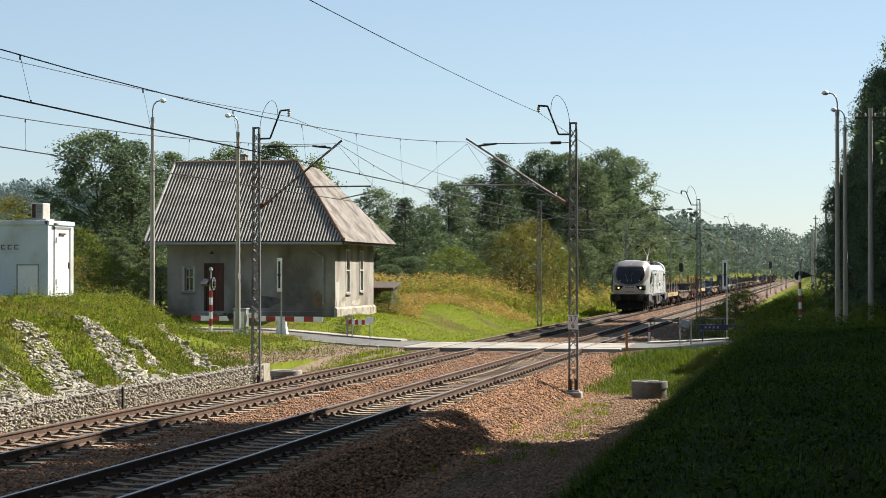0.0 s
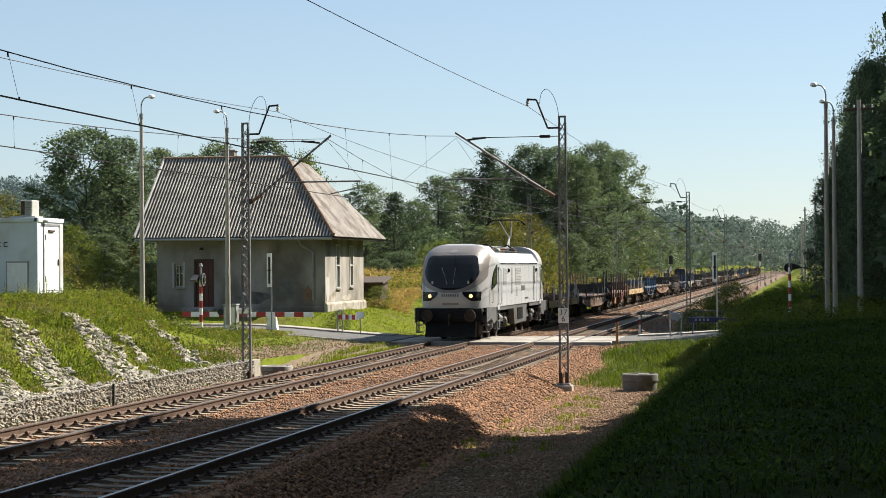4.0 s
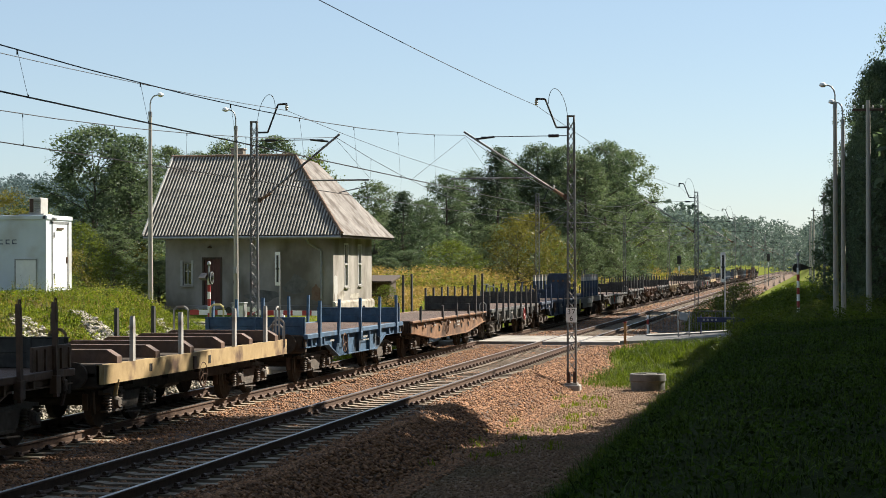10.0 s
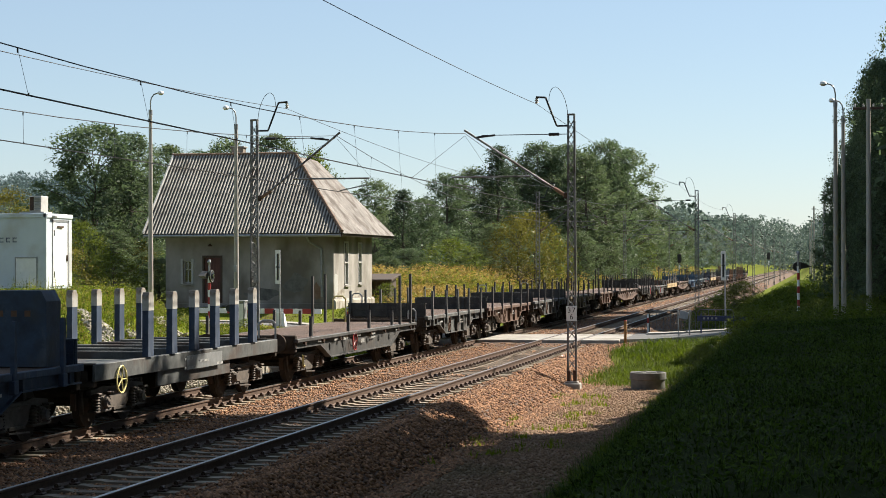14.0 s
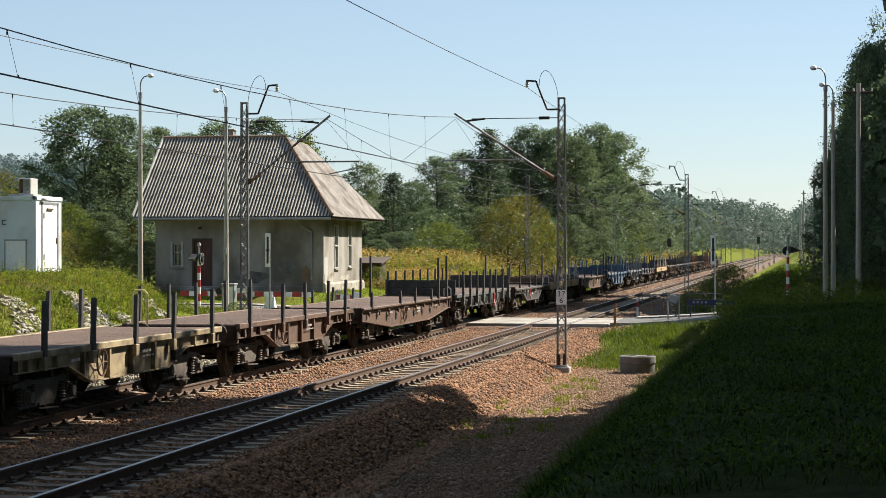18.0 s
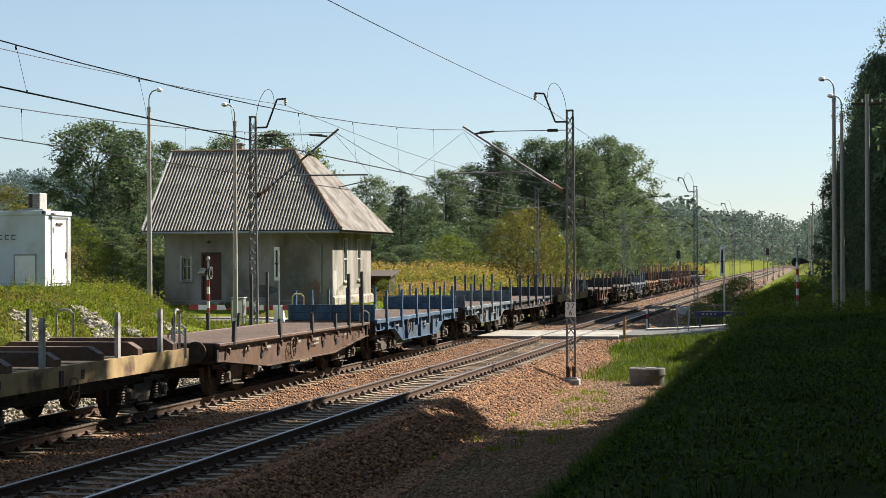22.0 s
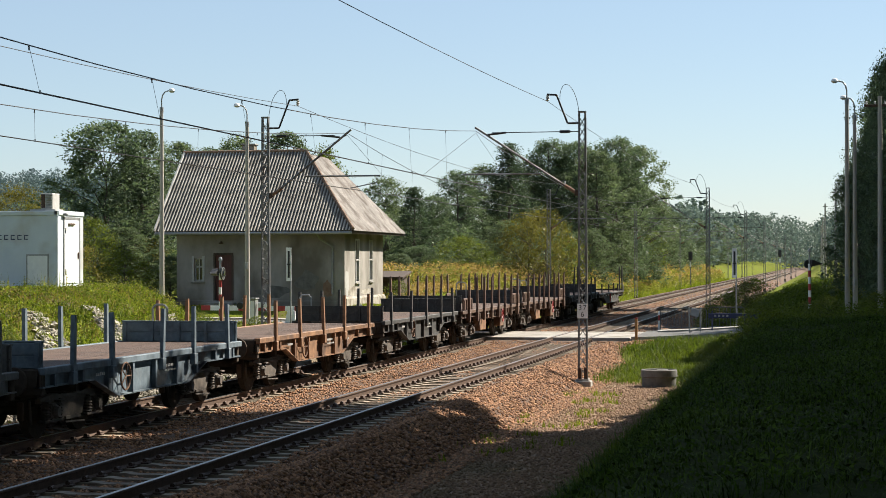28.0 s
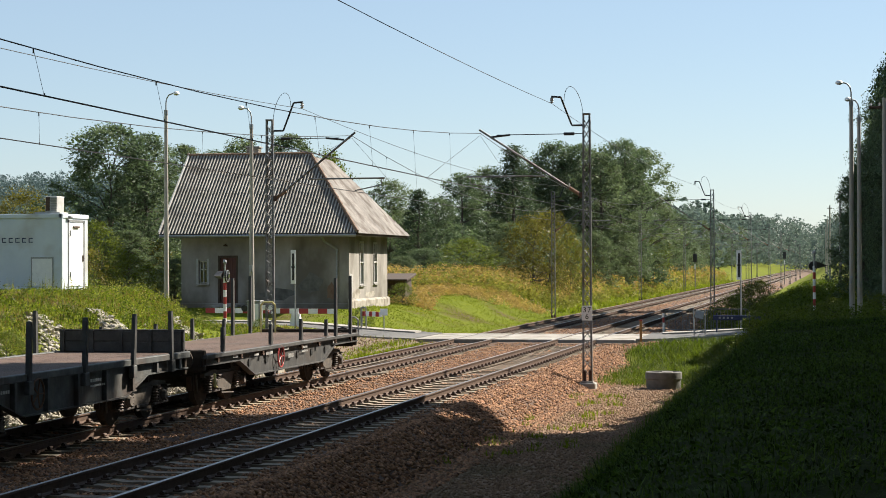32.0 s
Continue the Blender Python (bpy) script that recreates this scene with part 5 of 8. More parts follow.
RNG = random.Random(5)
LABEL = {"Y": "yellow-beamed wagon with dark cross cradles and pale stakes", "F": "rusty brown flat wagon with a plank deck", "S": "brown stake wagon with low end panels and red handwheel", "B": "fish-belly flat wagon with stakes and end boards",
         "G": "dark grey stake wagon with folded side gear", "E": "navy blue flat wagon with stakes and end board", "C": "bolster wagon with upright white-tipped posts", "K": "black flat wagon with white lettering", "R": "low black flat wagon with tall blue stakes"}
TONE = {"w_brown": "dark brown", "w_rust": "rust-brown", "w_blue": "faded blue", "w_grey": "dirty grey", "w_ochre": "ochre-brown", "w_slate": "slate-blue", "w_black": "black"}


def wagon(kind, length, paint, extra=""):
    lab = LABEL[kind] if kind != "B" else f"{TONE[paint]} " + LABEL[kind]
    w = thing("flat_wagon", lab, "freight wagon", "wagons of the train")
    frame_under(w, length)
    ends(w, length)
    bo = 1.85 if length < 11.5 else 2.1
    bogie(w, bo)
    bogie(w, length - bo)
    X = 1.35
    if kind in "BE":
        zm, e0, e1 = (0.56, 2.2, 3.3) if kind == "B" else (0.5, 2.5, 3.6)
        girder(w, length, paint, 1.22, 0.9, zm, e0, e1, ribs=9 if kind == "B" else 7)
        deck(w, 0.12, length - 0.12, 1.2)
        if extra != "bare":
            end_board(w, length - 0.1, paint)
            end_board(w, 0.1, paint)
        n = 5 if kind == "B" else 6
        col = paint if paint in ("w_blue", "w_navy", "w_slate") else ("w_black" if RNG.random() < 0.5 else paint)
        for k in (-1, 1):
            for i in range(n):
                y = lerp(1.0, length - 0.9, i / (n - 1)) + RNG.uniform(-0.25, 0.25)
                stake(w, k * (X + 0.02), y, 1.0, 1.03, col, lean=RNG.uniform(-1.5, 1.5), lean_y=RNG.uniform(-1.5, 1.5))
                part("stake_socket", Geo().box((k * (X + 0.02), y, 1.0), (0.1, 0.18, 0.22), ch=0.01), M[paint], w)
        o = part("handwheel", HANDWHEEL, None, w)
        o.location = (X + 0.02, length * 0.34, 0.88)
        loop_rail(w, -1.2, 0.25, 1.2, 0.34, 0.75, "yellow_paint" if paint in ("w_brown", "w_blue", "w_slate") else "galv", along="x")
        lettering(w, X - 0.03, [(length * 0.55, 0.95, 6, 0.05), (length * 0.55, 0.86, 8, 0.03), (length * 0.22, 0.98, 5, 0.05), (length * 0.72, 0.9, 4, 0.05)])
        if extra == "box":
            b = part("bulkhead", Geo().slab([(0.02, 1.22), (1.15, 1.22), (1.15, 2.3), (1.05, 2.48), (0.12, 2.48), (0.02, 2.3)], "y", length - 1.1, length - 0.5), M[paint], w, "tall blue bulkhead box")
            for x in (0.34, 0.58, 0.82):
                part("warning_mark", Geo().box((x, length - 1.106, 2.1), (0.1, 0.01, 0.1)), M["rust"], b)
    elif kind in "FK":
        if kind == "F":
            girder(w, length, paint, 1.18, 0.8, 0.52, 0.3, 3.8, top=0.07)
        else:
            girder(w, length, paint, 1.1, 0.88, 0.52, 2.3, 3.4, top=0.09)
        deck(w, 0.1, length - 0.1, 1.17 if kind == "F" else 1.1)
        for k in (-1, 1):
            for i in range(10 if kind == "F" else 8):
                y = lerp(0.8, length - 0.8, i / (9 if kind == "F" else 7))
                part("lashing_ring", Geo().box((k * (X - 0.03), y, 1.0), (0.06, 0.12, 0.1), ch=0.01).rod((k * (X - 0.01), y - 0.06, 0.93), (k * (X - 0.01), y + 0.06, 0.93), 0.02, 5), M["iron"], w)
            hs = [(1.3, 0.5), (length * 0.36, 0.45), (length * 0.55, 0.5), (length * 0.74, 0.42)]
            for y, h in hs:
                stake(w, k * X, y + RNG.uniform(-0.3, 0.3), 1.12, h, "w_black", lean_y=RNG.uniform(-14, 14) if kind == "F" else 0)
            stake(w, k * X, length - 2.4, 1.1, 1.45, "w_black")
            if kind == "F" or length > 12:
                stake(w, k * X, length - 0.9, 1.1, 1.5, "w_black")
        for k in (-1, 1):
            for i in range(6):
                y = lerp(length * 0.25, length * 0.75, i / 5)
                part("girder_hole", Geo().rod((k * (X - 0.075), y, 0.8), (k * (X - 0.068), y, 0.8), 0.09, 14), M["black"], w)
        o = part("handwheel", HANDWHEEL_RED if kind == "K" else HANDWHEEL, None, w)
        o.location = (X + 0.0, length * 0.42, 0.82)
        t_ = [(length * 0.15, 0.98, 4, 0.06), (length * 0.27, 0.95, 4, 0.06), (length * 0.45, 0.97, 5, 0.05), (length * 0.57, 0.95, 6, 0.06), (length * 0.57, 0.85, 6, 0.04), (length * 0.8, 0.95, 3, 0.05)]
        lettering(w, X - 0.035, t_ + ([(length * 0.34, 0.95, 6, 0.1), (length * 0.48, 0.8, 5, 0.1)] if kind == "K" else []))
        loop_rail(w, 1.1, length - 0.06, 1.0, 0.25, 0.5, "frame_white", along="x")
        if kind == "K":
            part("shunting_handle", Geo().pipe([(1.36, 0.5, 0.7), (1.36, 0.5, 0.45), (1.36, 0.6, 0.42)], 0.03, 6), M["yellow_paint"], w, "yellow handle")
            loop_rail(w, -1.25, length - 0.3, 1.1, 0.4, 0.8, "yellow_paint", along="x")
    elif kind in "SG":
        girder(w, length, paint, 1.2, 0.95, 0.82 if kind == "S" else 0.7, 2.6, 3.0, top=0.12, ribs=11)
        deck(w, 0.12, length - 0.12, 1.2)
        for y in (0.1, length - 0.1):
            end_board(w, y, paint, 1.2, 0.5)
        if kind == "S":
            for k in (-1, 1):
                for y0 in (0.15, length - 1.75):
                    c = part("side_panel", Geo().box((k * 1.33, y0 + 0.8, 1.42), (0.06, 1.6, 0.4), ch=0.01), M[paint], w)
                    for j in range(5):
                        part("panel_rib", Geo().box((k * 1.37, y0 + 0.15 + j * 0.33, 1.4), (0.04, 0.07, 0.34)), M[paint], c)
                part("tool_box", Geo().box((k * 1.2, length * 0.33, 0.62), (0.25, 1.2, 0.42), ch=0.02), M["w_rust"], w, "rusty hanging tool box")
                part("tool_box", Geo().box((k * 1.2, length * 0.66, 0.68), (0.25, 0.8, 0.5), ch=0.02), M["w_rust"], w)
        n = 8
        for k in (-1, 1):
            for i in range(n):
                y = lerp(1.0, length - 1.0, i / (n - 1)) + RNG.uniform(-0.15, 0.15)
                h = 1.55 if kind == "S" else 1.25
                stake(w, k * (X + 0.05), y, 0.78, h, "w_black" if kind == "G" else "w_brown", hook=(kind == "S"), lean=RNG.uniform(-1, 1), lean_y=RNG.uniform(-1.5, 1.5))
                part("stake_socket", Geo().box((k * (X + 0.03), y, 0.98), (0.13, 0.2, 0.3), ch=0.01), M[paint], w)
                if kind == "G" or i % 3 == 1:
                    part("folded_lever", Geo().pipe([(k * (X + 0.06), y + 0.18, 1.1), (k * (X + 0.08), y + 0.3, 0.85), (k * (X + 0.05), y + 0.22, 0.62)], 0.028, 5).box((k * (X + 0.05), y + 0.3, 0.95), (0.09, 0.16, 0.2), ch=0.02), M["w_grey"] if kind == "G" else M["iron"], w)
        o = part("handwheel", HANDWHEEL_RED, None, w)
        o.location = (X + 0.1, length * 0.62, 0.85)
        lettering(w, X - 0.02, [(length * 0.4, 0.98, 6, 0.05), (length * 0.12, 0.98, 3, 0.08), (length * 0.8, 0.95, 4, 0.05)])
        loop_rail(w, -1.2, length - 0.3, 1.2, 0.4, 0.85, "galv" if kind == "S" else "stake_pale", along="x")
        loop_rail(w, 0.9, length - 0.02, 1.1, 0.3, 0.75, "beam", along="x")
    elif kind == "Y":
        for k in (-1, 1):
            part("side_beam", Geo().slab([(0, 0.84), (length, 0.84), (length, 1.18), (0, 1.18)], "x", k * 1.3 - 0.07, k * 1.3 + 0.07), M["beam"], w, "worn yellow side beam")
            part("solebar", Geo().box((k * 1.0, length / 2, 0.72), (0.16, length - 3.6, 0.25), ch=0.01), M["underframe"], w)
        part("floor_plate", Geo().box((0, length / 2, 1.0), (2.4, length, 0.06)), M["underframe"], w)
        for i in range(6):
            y = lerp(0.8, length - 0.8, i / 5)
            part("cradle", Geo().slab([(-1.35, 1.18), (1.35, 1.18), (1.35, 1.3), (1.15, 1.42), (-1.15, 1.42), (-1.35, 1.3)], "y", y - 0.12, y + 0.12), M["w_brown"], w, "dark cross cradle")
        for k in (-1, 1):
            for y in (length * 0.13, length * 0.36, length * 0.66, length * 0.86):
                o = stake(w, k * 1.33, y, 1.0, 1.0, "stake_pale" if k > 0 else "w_black", sec=(0.07, 0.13))
            lettering(w, k * 1.375, [(length * 0.2, 1.02, 2, 0.14), (length * 0.5, 1.0, 2, 0.16)], m_="black", name="stencil")
            part("pin", Geo().box((k * 1.38, length * 0.42, 0.98), (0.04, 0.16, 0.26), ch=0.01), M["w_brown"], w)
            part("drip_bracket", Geo().rod((k * 1.36, length * 0.06, 0.9), (k * 1.3, length * 0.06, 0.6), 0.04, 6), M["beam"], w)
        part("handwheel", HANDWHEEL, None, w).location = (1.36, length * 0.47, 0.72)
        loop_rail(w, 1.28, length - 0.62, 1.1, 0.3, 0.85, "stake_pale")
        loop_rail(w, 1.1, length - 0.25, 1.0, 0.28, 0.65, "stake_pale", along="x")
        loop_rail(w, -1.3, length - 0.3, 1.1, 0.35, 0.85, "stake_pale", along="x")
        loop_rail(w, 0.95, length - 0.05, 0.9, 0.35, 0.62, "stake_pale", along="x")
        part("draw_bar", Geo().box((0, length + 0.5, 0.95), (0.2, 1.0, 0.2), ch=0.03), M["underframe"], w)
    elif kind == "C":
        for k in (-1, 1):
            part("side_beam", Geo().box((k * 1.25, length / 2, 1.02), (0.14, length, 0.3), ch=0.012), M["w_grey"], w)
            part("belly_plate", Geo().box((k * 1.22, length / 2, 0.78), (0.05, length * 0.4, 0.4), ch=0.01), M["w_grey"], w)
        part("floor_plate", Geo().box((0, length / 2, 1.1), (2.4, length, 0.08)), M["w_grey"], w)
        for i in range(6):
            y = length * 0.24 + i * length * 0.118
            part("cross_bearer", Geo().box((0, y, 1.2), (2.5, 0.22, 0.16), ch=0.015), M["w_grey"], w)
            for k in (-1, 1):
                stake(w, k * 1.3, y, 1.18, 1.2, "w_navy", tip="stake_pale", sec=(0.12, 0.3))
        part("handwheel", wheel_mesh(0.24, 5, M["yellow_paint"]), None, w).location = (1.36, 1.2, 0.85)
        part("data_panel", Geo().box((1.318, length * 0.53, 0.95), (0.02, length * 0.2, 0.28)), M["galv"], w, "pale data panel")
        lettering(w, 1.33, [(length * 0.42, 1.03, 6, 0.05), (length * 0.5, 0.95, 7, 0.05), (length * 0.42, 0.85, 8, 0.05), (length * 0.6, 0.85, 5, 0.05)])
        loop_rail(w, 0.9, length - 0.1, 1.1, 0.4, 0.5, "galv", along="x")
    elif kind == "R":
        girder(w, length, paint, 1.2, 0.82, 0.8, 2.2, 2.8, top=0.1)
        deck(w, 0.12, length - 0.12, 1.19)
        end_board(w, length - 0.1, paint, 1.2, 0.38)
        for k in (-1, 1):
            for i in range(5):
                y = lerp(1.0, length - 1.6, i / 4)
                stake(w, k * (X + 0.04), y, 0.9, 1.35, "w_navy", sec=(0.08, 0.12))
                part("socket_tag", Geo().box((k * (X + 0.09), y, 0.9), (0.03, 0.12, 0.12)), M["red_paint"], w)
            part("blue_box", Geo().box((k * (X + 0.02), length * 0.66, 1.05), (0.1, 0.6, 0.12), ch=0.01), M["w_blue"], w)
            lettering(w, k * (X - 0.0), [(length * 0.45, 1.0, 3, 0.16), (length * 0.58, 0.98, 2, 0.2), (length * 0.85, 1.0, 2, 0.15), (length * 0.3, 0.98, 3, 0.1), (length * 0.9, 1.0, 6, 0.05)])
        part("handwheel", HANDWHEEL, None, w).location = (1.38, length * 0.7, 0.8)
    return w


MOVING = []
TRAIN = [  # start and end along the train, kind, paint, extra
    (159.3, 170.9, "Y", "beam", ""), (173.0, 186.4, "F", "w_brown", ""), (187.2, 199.5, "S", "w_brown", ""), (200.8, 212.5, "Y", "beam", ""), (214.4, 225.4, "B", "w_blue", ""),
    (226.8, 240.3, "F", "w_rust", ""), (241.4, 254.0, "G", "w_grey", ""), (255.0, 267.6, "E", "w_navy", "box"), (268.2, 279.6, "C", "w_grey", ""), (281.2, 295.1, "K", "w_black", ""),
    (296.8, 307.4, "B", "w_grey", ""), (308.4, 319.2, "B", "w_brown", ""), (320.5, 331.5, "B", "w_grey", ""), (333.0, 343.7, "B", "w_ochre", "bare"), (345.0, 355.7, "B", "w_brown", "bare"),
    (357.0, 370.5, "F", "w_brown", ""), (371.6, 384.2, "G", "w_grey", ""), (385.8, 396.4, "K", "w_black", ""), (397.3, 408.6, "Y", "beam", ""), (410.6, 424.3, "F", "w_brown", ""),
    (425.2, 437.7, "E", "w_blue", ""), (439.4, 450.1, "B", "w_slate", ""), (450.8, 462.8, "R", "w_black", ""), (464.6, 476.3, "Y", "beam", ""), (478.2, 489.2, "B", "w_brown", "bare"),
    (490.4, 501.5, "B", "w_grey", ""), (502.5, 512.9, "B", "w_slate", ""), (514.2, 525.0, "B", "w_rust", "bare"), (526.3, 537.1, "B", "w_black", ""), (538.0, 550.3, "S", "w_brown", ""),
    (551.2, 564.0, "S", "w_brown", ""), (566.0, 577.0, "B", "w_grey", ""), (578.0, 590.5, "K", "w_black", "")]
for a, b, kind, paint, extra in TRAIN:
    MOVING.append((wagon(kind, b - a, paint, extra), a))

# ---- locomotive ----
M["silver"] = mat("silver", (0.62, 0.645, 0.68), (0.71, 0.735, 0.77), scale=0.8, rough=0.36, metal=0.1, stain=(0.66, 0.68, 0.70), stain_scale=0.6, stain_at=0.6, bump=0.03, bump_scale=3)
# the body's silver, darkened for the cab's shaded, dull reflections
M["cab_silver"] = mat("cab_silver", (0.57, 0.575, 0.585), (0.66, 0.665, 0.675), scale=0.8, rough=0.36, metal=0.25, bump=0.02, bump_scale=3)
M["bronze"] = mat("bronze", (0.27, 0.245, 0.235), (0.34, 0.31, 0.295), scale=1.0, rough=0.38, metal=0.3)
M["skirt_pale"] = mat("skirt_pale", (0.40, 0.415, 0.42), (0.48, 0.495, 0.50), scale=2, rough=0.5)
M["skirt"] = mat("skirt", (0.10, 0.106, 0.112), (0.15, 0.158, 0.165), scale=2, rough=0.55, stain=(0.09, 0.08, 0.07), stain_scale=1.2)
M["dark_grey"] = mat("dark_grey", (0.010, 0.010, 0.011), (0.02, 0.02, 0.021), scale=3, rough=0.85, spec=0.2)
M["windscreen"] = mat("windscreen", (0.012, 0.014, 0.017), (0.018, 0.02, 0.024), scale=1, rough=0.08, spec=0.3)
M["headlight"] = glow("headlight", (1.0, 0.66, 0.27), 0.75)
loco = thing("locomotive", "silver-grey six-axle electric locomotive with lit headlights", "locomotive")
LL = 20.0
FACE = [(1.28, 0.30), (1.7, 0.24), (2.1, 0.28), (2.4, 0.36), (2.7, 0.50), (3.0, 0.70), (3.25, 0.95), (3.45, 1.25), (3.6, 1.6), (3.72, 2.05), (3.80, 2.6)]


def face_y(z):
    for (a, ya), (b, yb) in zip(FACE, FACE[1:]):
        if z <= b:
            t = max(0.0, (z - a) / (b - a))
            return lerp(ya, yb, t)
    return FACE[-1][1]


def cab_half(z):
    """Half width of the cab's outline at a height."""
    return 1.5 if z < 2.5 else 1.5 * max(0.0, 1 - ((z - 2.5) / 1.3) ** 3.4) ** (1 / 3.0)


def nose_y(x, z):
    r = min(1.0, abs(x) / max(cab_half(z), 1e-4))
    return face_y(z) + (2.55 - min(2.5, face_y(z))) * (0.55 * r ** 5 + 0.45 * r ** 14)


def nose_patch(z0, z1, xl, xr, off, nz=14, nx=14):
    """A panel that follows the nose, a little proud of it."""
    vs, fs = [], []
    for j in range(nz + 1):
        z = lerp(z0, z1, j / nz)
        a, b = xl(z), xr(z)
        for i in range(nx + 1):
            x = lerp(a, b, i / nx)
            vs.append((x, nose_y(x, z) - off, z))
    for j in range(nz):
        for i in range(nx):
            k = j * (nx + 1) + i
            fs.append((k, k + 1, k + nx + 2, k + nx + 1))
    return Geo().add(vs, fs)


def cab(flip):
    vs, fs = [], []
    zs = [1.28, 1.5, 1.7, 1.9, 2.1, 2.25, 2.4, 2.55, 2.7, 2.85, 3.0, 3.12, 3.25, 3.35, 3.45, 3.53, 3.6, 3.66, 3.72, 3.76, 3.79, 3.8]
    nu = 90
    for z in zs:
        for i in range(nu + 1):
            u = math.sin(lerp(-math.pi / 2, math.pi / 2, i / nu))
            x = cab_half(z) * u
            vs.append((x, nose_y(x, z), z))
    for j in range(len(zs) - 1):
        for i in range(nu):
            k = j * (nu + 1) + i
            fs.append((k, k + 1, k + nu + 2, k + nu + 1))
    g = Geo().add(vs, fs)
    # sides and roof back to the engine room
    ring = [(cab_half(z), z) for z in zs] + [(-cab_half(z), z) for z in zs[::-1]]
    n = len(ring)
    a = [(x, 2.55, z) for x, z in ring]
    b = [(x, 3.75, z) for x, z in ring]
    g.add(a + b, [(i, i + 1, n + i + 1, n + i) for i in range(n - 1)] + [tuple(range(n, 2 * n))])
    return g


for end in (0, 1):
    c = part("cab", cab(0), M["cab_silver"], loco, "rounded silver cab shell", smooth=True)
    kids = []
    low = lambda z: 1.13 * math.sqrt(max(0.0, 1 - ((2.72 - z) / 0.74) ** 2)) if z < 2.72 else 1.13 - 0.1 * (z - 2.72) / 0.5
    cap_ = lambda z: min(low(z), cab_half(z) - 0.12) if z < 3.16 else min(low(z), cab_half(z) - 0.12) - 0.18 * (1 - math.sqrt(max(0.0, 1 - ((z - 3.16) / 0.175) ** 2)))
    kids.append(part("windscreen", nose_patch(1.99, 3.33, lambda z: -cap_(z), lambda z: cap_(z), 0.034, 40, 60), M["windscreen"], c, "large black windscreen", smooth=True))
    ring = lambda z: min(cab_half(z) * 0.97, 1.38) * (math.sqrt(max(0.02, 1 - ((2.62 - z) / 0.76) ** 2)) if z < 2.62 else 1.0)
    kids.append(part("surround", nose_patch(1.87, 3.74, lambda z: -ring(z), lambda z: ring(z), 0.016, 60, 60), M["bronze"], c, "bronze-grey windscreen surround", smooth=True))
    for k in (-1, 1):
        kids.append(part("headlight", nose_patch(1.56, 1.92, lambda z: min(k * (0.5 + 0.34 * abs((1.86 - z) / 0.3) ** 1.5), k * (1.2 + 0.06 * (z - 1.6))), lambda z: max(k * (0.5 + 0.34 * abs((1.86 - z) / 0.3) ** 1.5), k * (1.2 + 0.06 * (z - 1.6))), 0.036, 10, 14), M["windscreen"], c, "dark headlight cluster"))
        lx, lz = k * 0.84, 1.75
        kids.append(part("lamp", Geo().lathe([(0.0, -0.02), (0.065, -0.02), (0.075, 0.02)], (lx, nose_y(lx, lz) - 0.05, lz), 18, axis="y"), M["headlight"] if end == 0 else M["glass"], c, "lit round headlamp" if end == 0 else "unlit lamp"))
        kids.append(part("marker_lamp", Geo().lathe([(0.0, -0.02), (0.075, -0.02), (0.085, 0.02)], (k * 1.08, nose_y(k * 1.08, 1.76) - 0.06, 1.76), 14, axis="y"), M["glass"], c))
        kids.append(part("handrail", Geo().pipe([(k * 1.47, 1.75, 1.45), (k * 1.53, 1.72, 1.5), (k * 1.53, 1.72, 2.1), (k * 1.47, 1.75, 2.15)], 0.015, 6), M["galv"], c))
        kids.append(part("side_window", Geo().slab([(1.85, 2.0), (2.02, 2.45), (2.32, 2.78), (2.75, 2.94), (3.06, 2.97), (3.06, 2.25), (2.6, 2.13)], "x", k * 1.38, k * 1.508), M["windscreen"], c, "curved black cab side window"))
        d = part("cab_door", Geo().box((k * 1.5, 3.4, 2.05), (0.012, 0.52, 1.78), ch=0.004), M["silver"], c)
        kids.append(d)
        part("door_window", Geo().box((k * 1.508, 3.42, 2.62), (0.012, 0.2, 0.5), ch=0.004), M["windscreen"], d)
        part("door_handle", Geo().box((k * 1.515, 3.22, 1.95), (0.03, 0.05, 0.12), ch=0.01), M["galv"], d)
        for y in (3.08, 3.72):
            kids.append(part("grab_rail", Geo().pipe([(k * 1.5, y, 1.35), (k * 1.56, y, 1.4), (k * 1.56, y, 2.75), (k * 1.5, y, 2.8)], 0.017, 6), M["galv"], c))
        kids.append(part("wiper", Geo().rod((k * 0.12, nose_y(0.1, 2.2) - 0.06, 2.2), (k * 0.28 - 0.1, nose_y(0.2, 2.85) - 0.06, 2.85), 0.012, 5), M["galv"], c))
    # two small pale marks low on the windscreen
    for k in (-1, 1):
        kids.append(part("washer_cover", Geo().box((k * 0.74, nose_y(0.74, 2.28) - 0.055, 2.28), (0.07, 0.03, 0.11), ch=0.01), M["frame_white"], c, "small pale mark on the windscreen"))
    kids.append(part("top_lamp", nose_patch(3.42, 3.58, lambda z: -0.13 * math.sqrt(max(0.0, 1 - ((z - 3.5) / 0.08) ** 2)), lambda z: 0.13 * math.sqrt(max(0.0, 1 - ((z - 3.5) / 0.08) ** 2)), 0.03, 10, 8), M["galv"], c, "round top lamp"))
    nb = Geo()
    for i in range(8):
        nb.box((-0.33 + i * 0.092, nose_y(0, 1.78) - 0.03, 1.78), (0.05, 0.01, 0.1))
    for i in range(9):
        nb.box((-0.30 + i * 0.075, nose_y(0, 1.45) - 0.012, 1.45), (0.042, 0.01, 0.07))
    kids.append(part("number_bars", nb, M["skirt"], c))
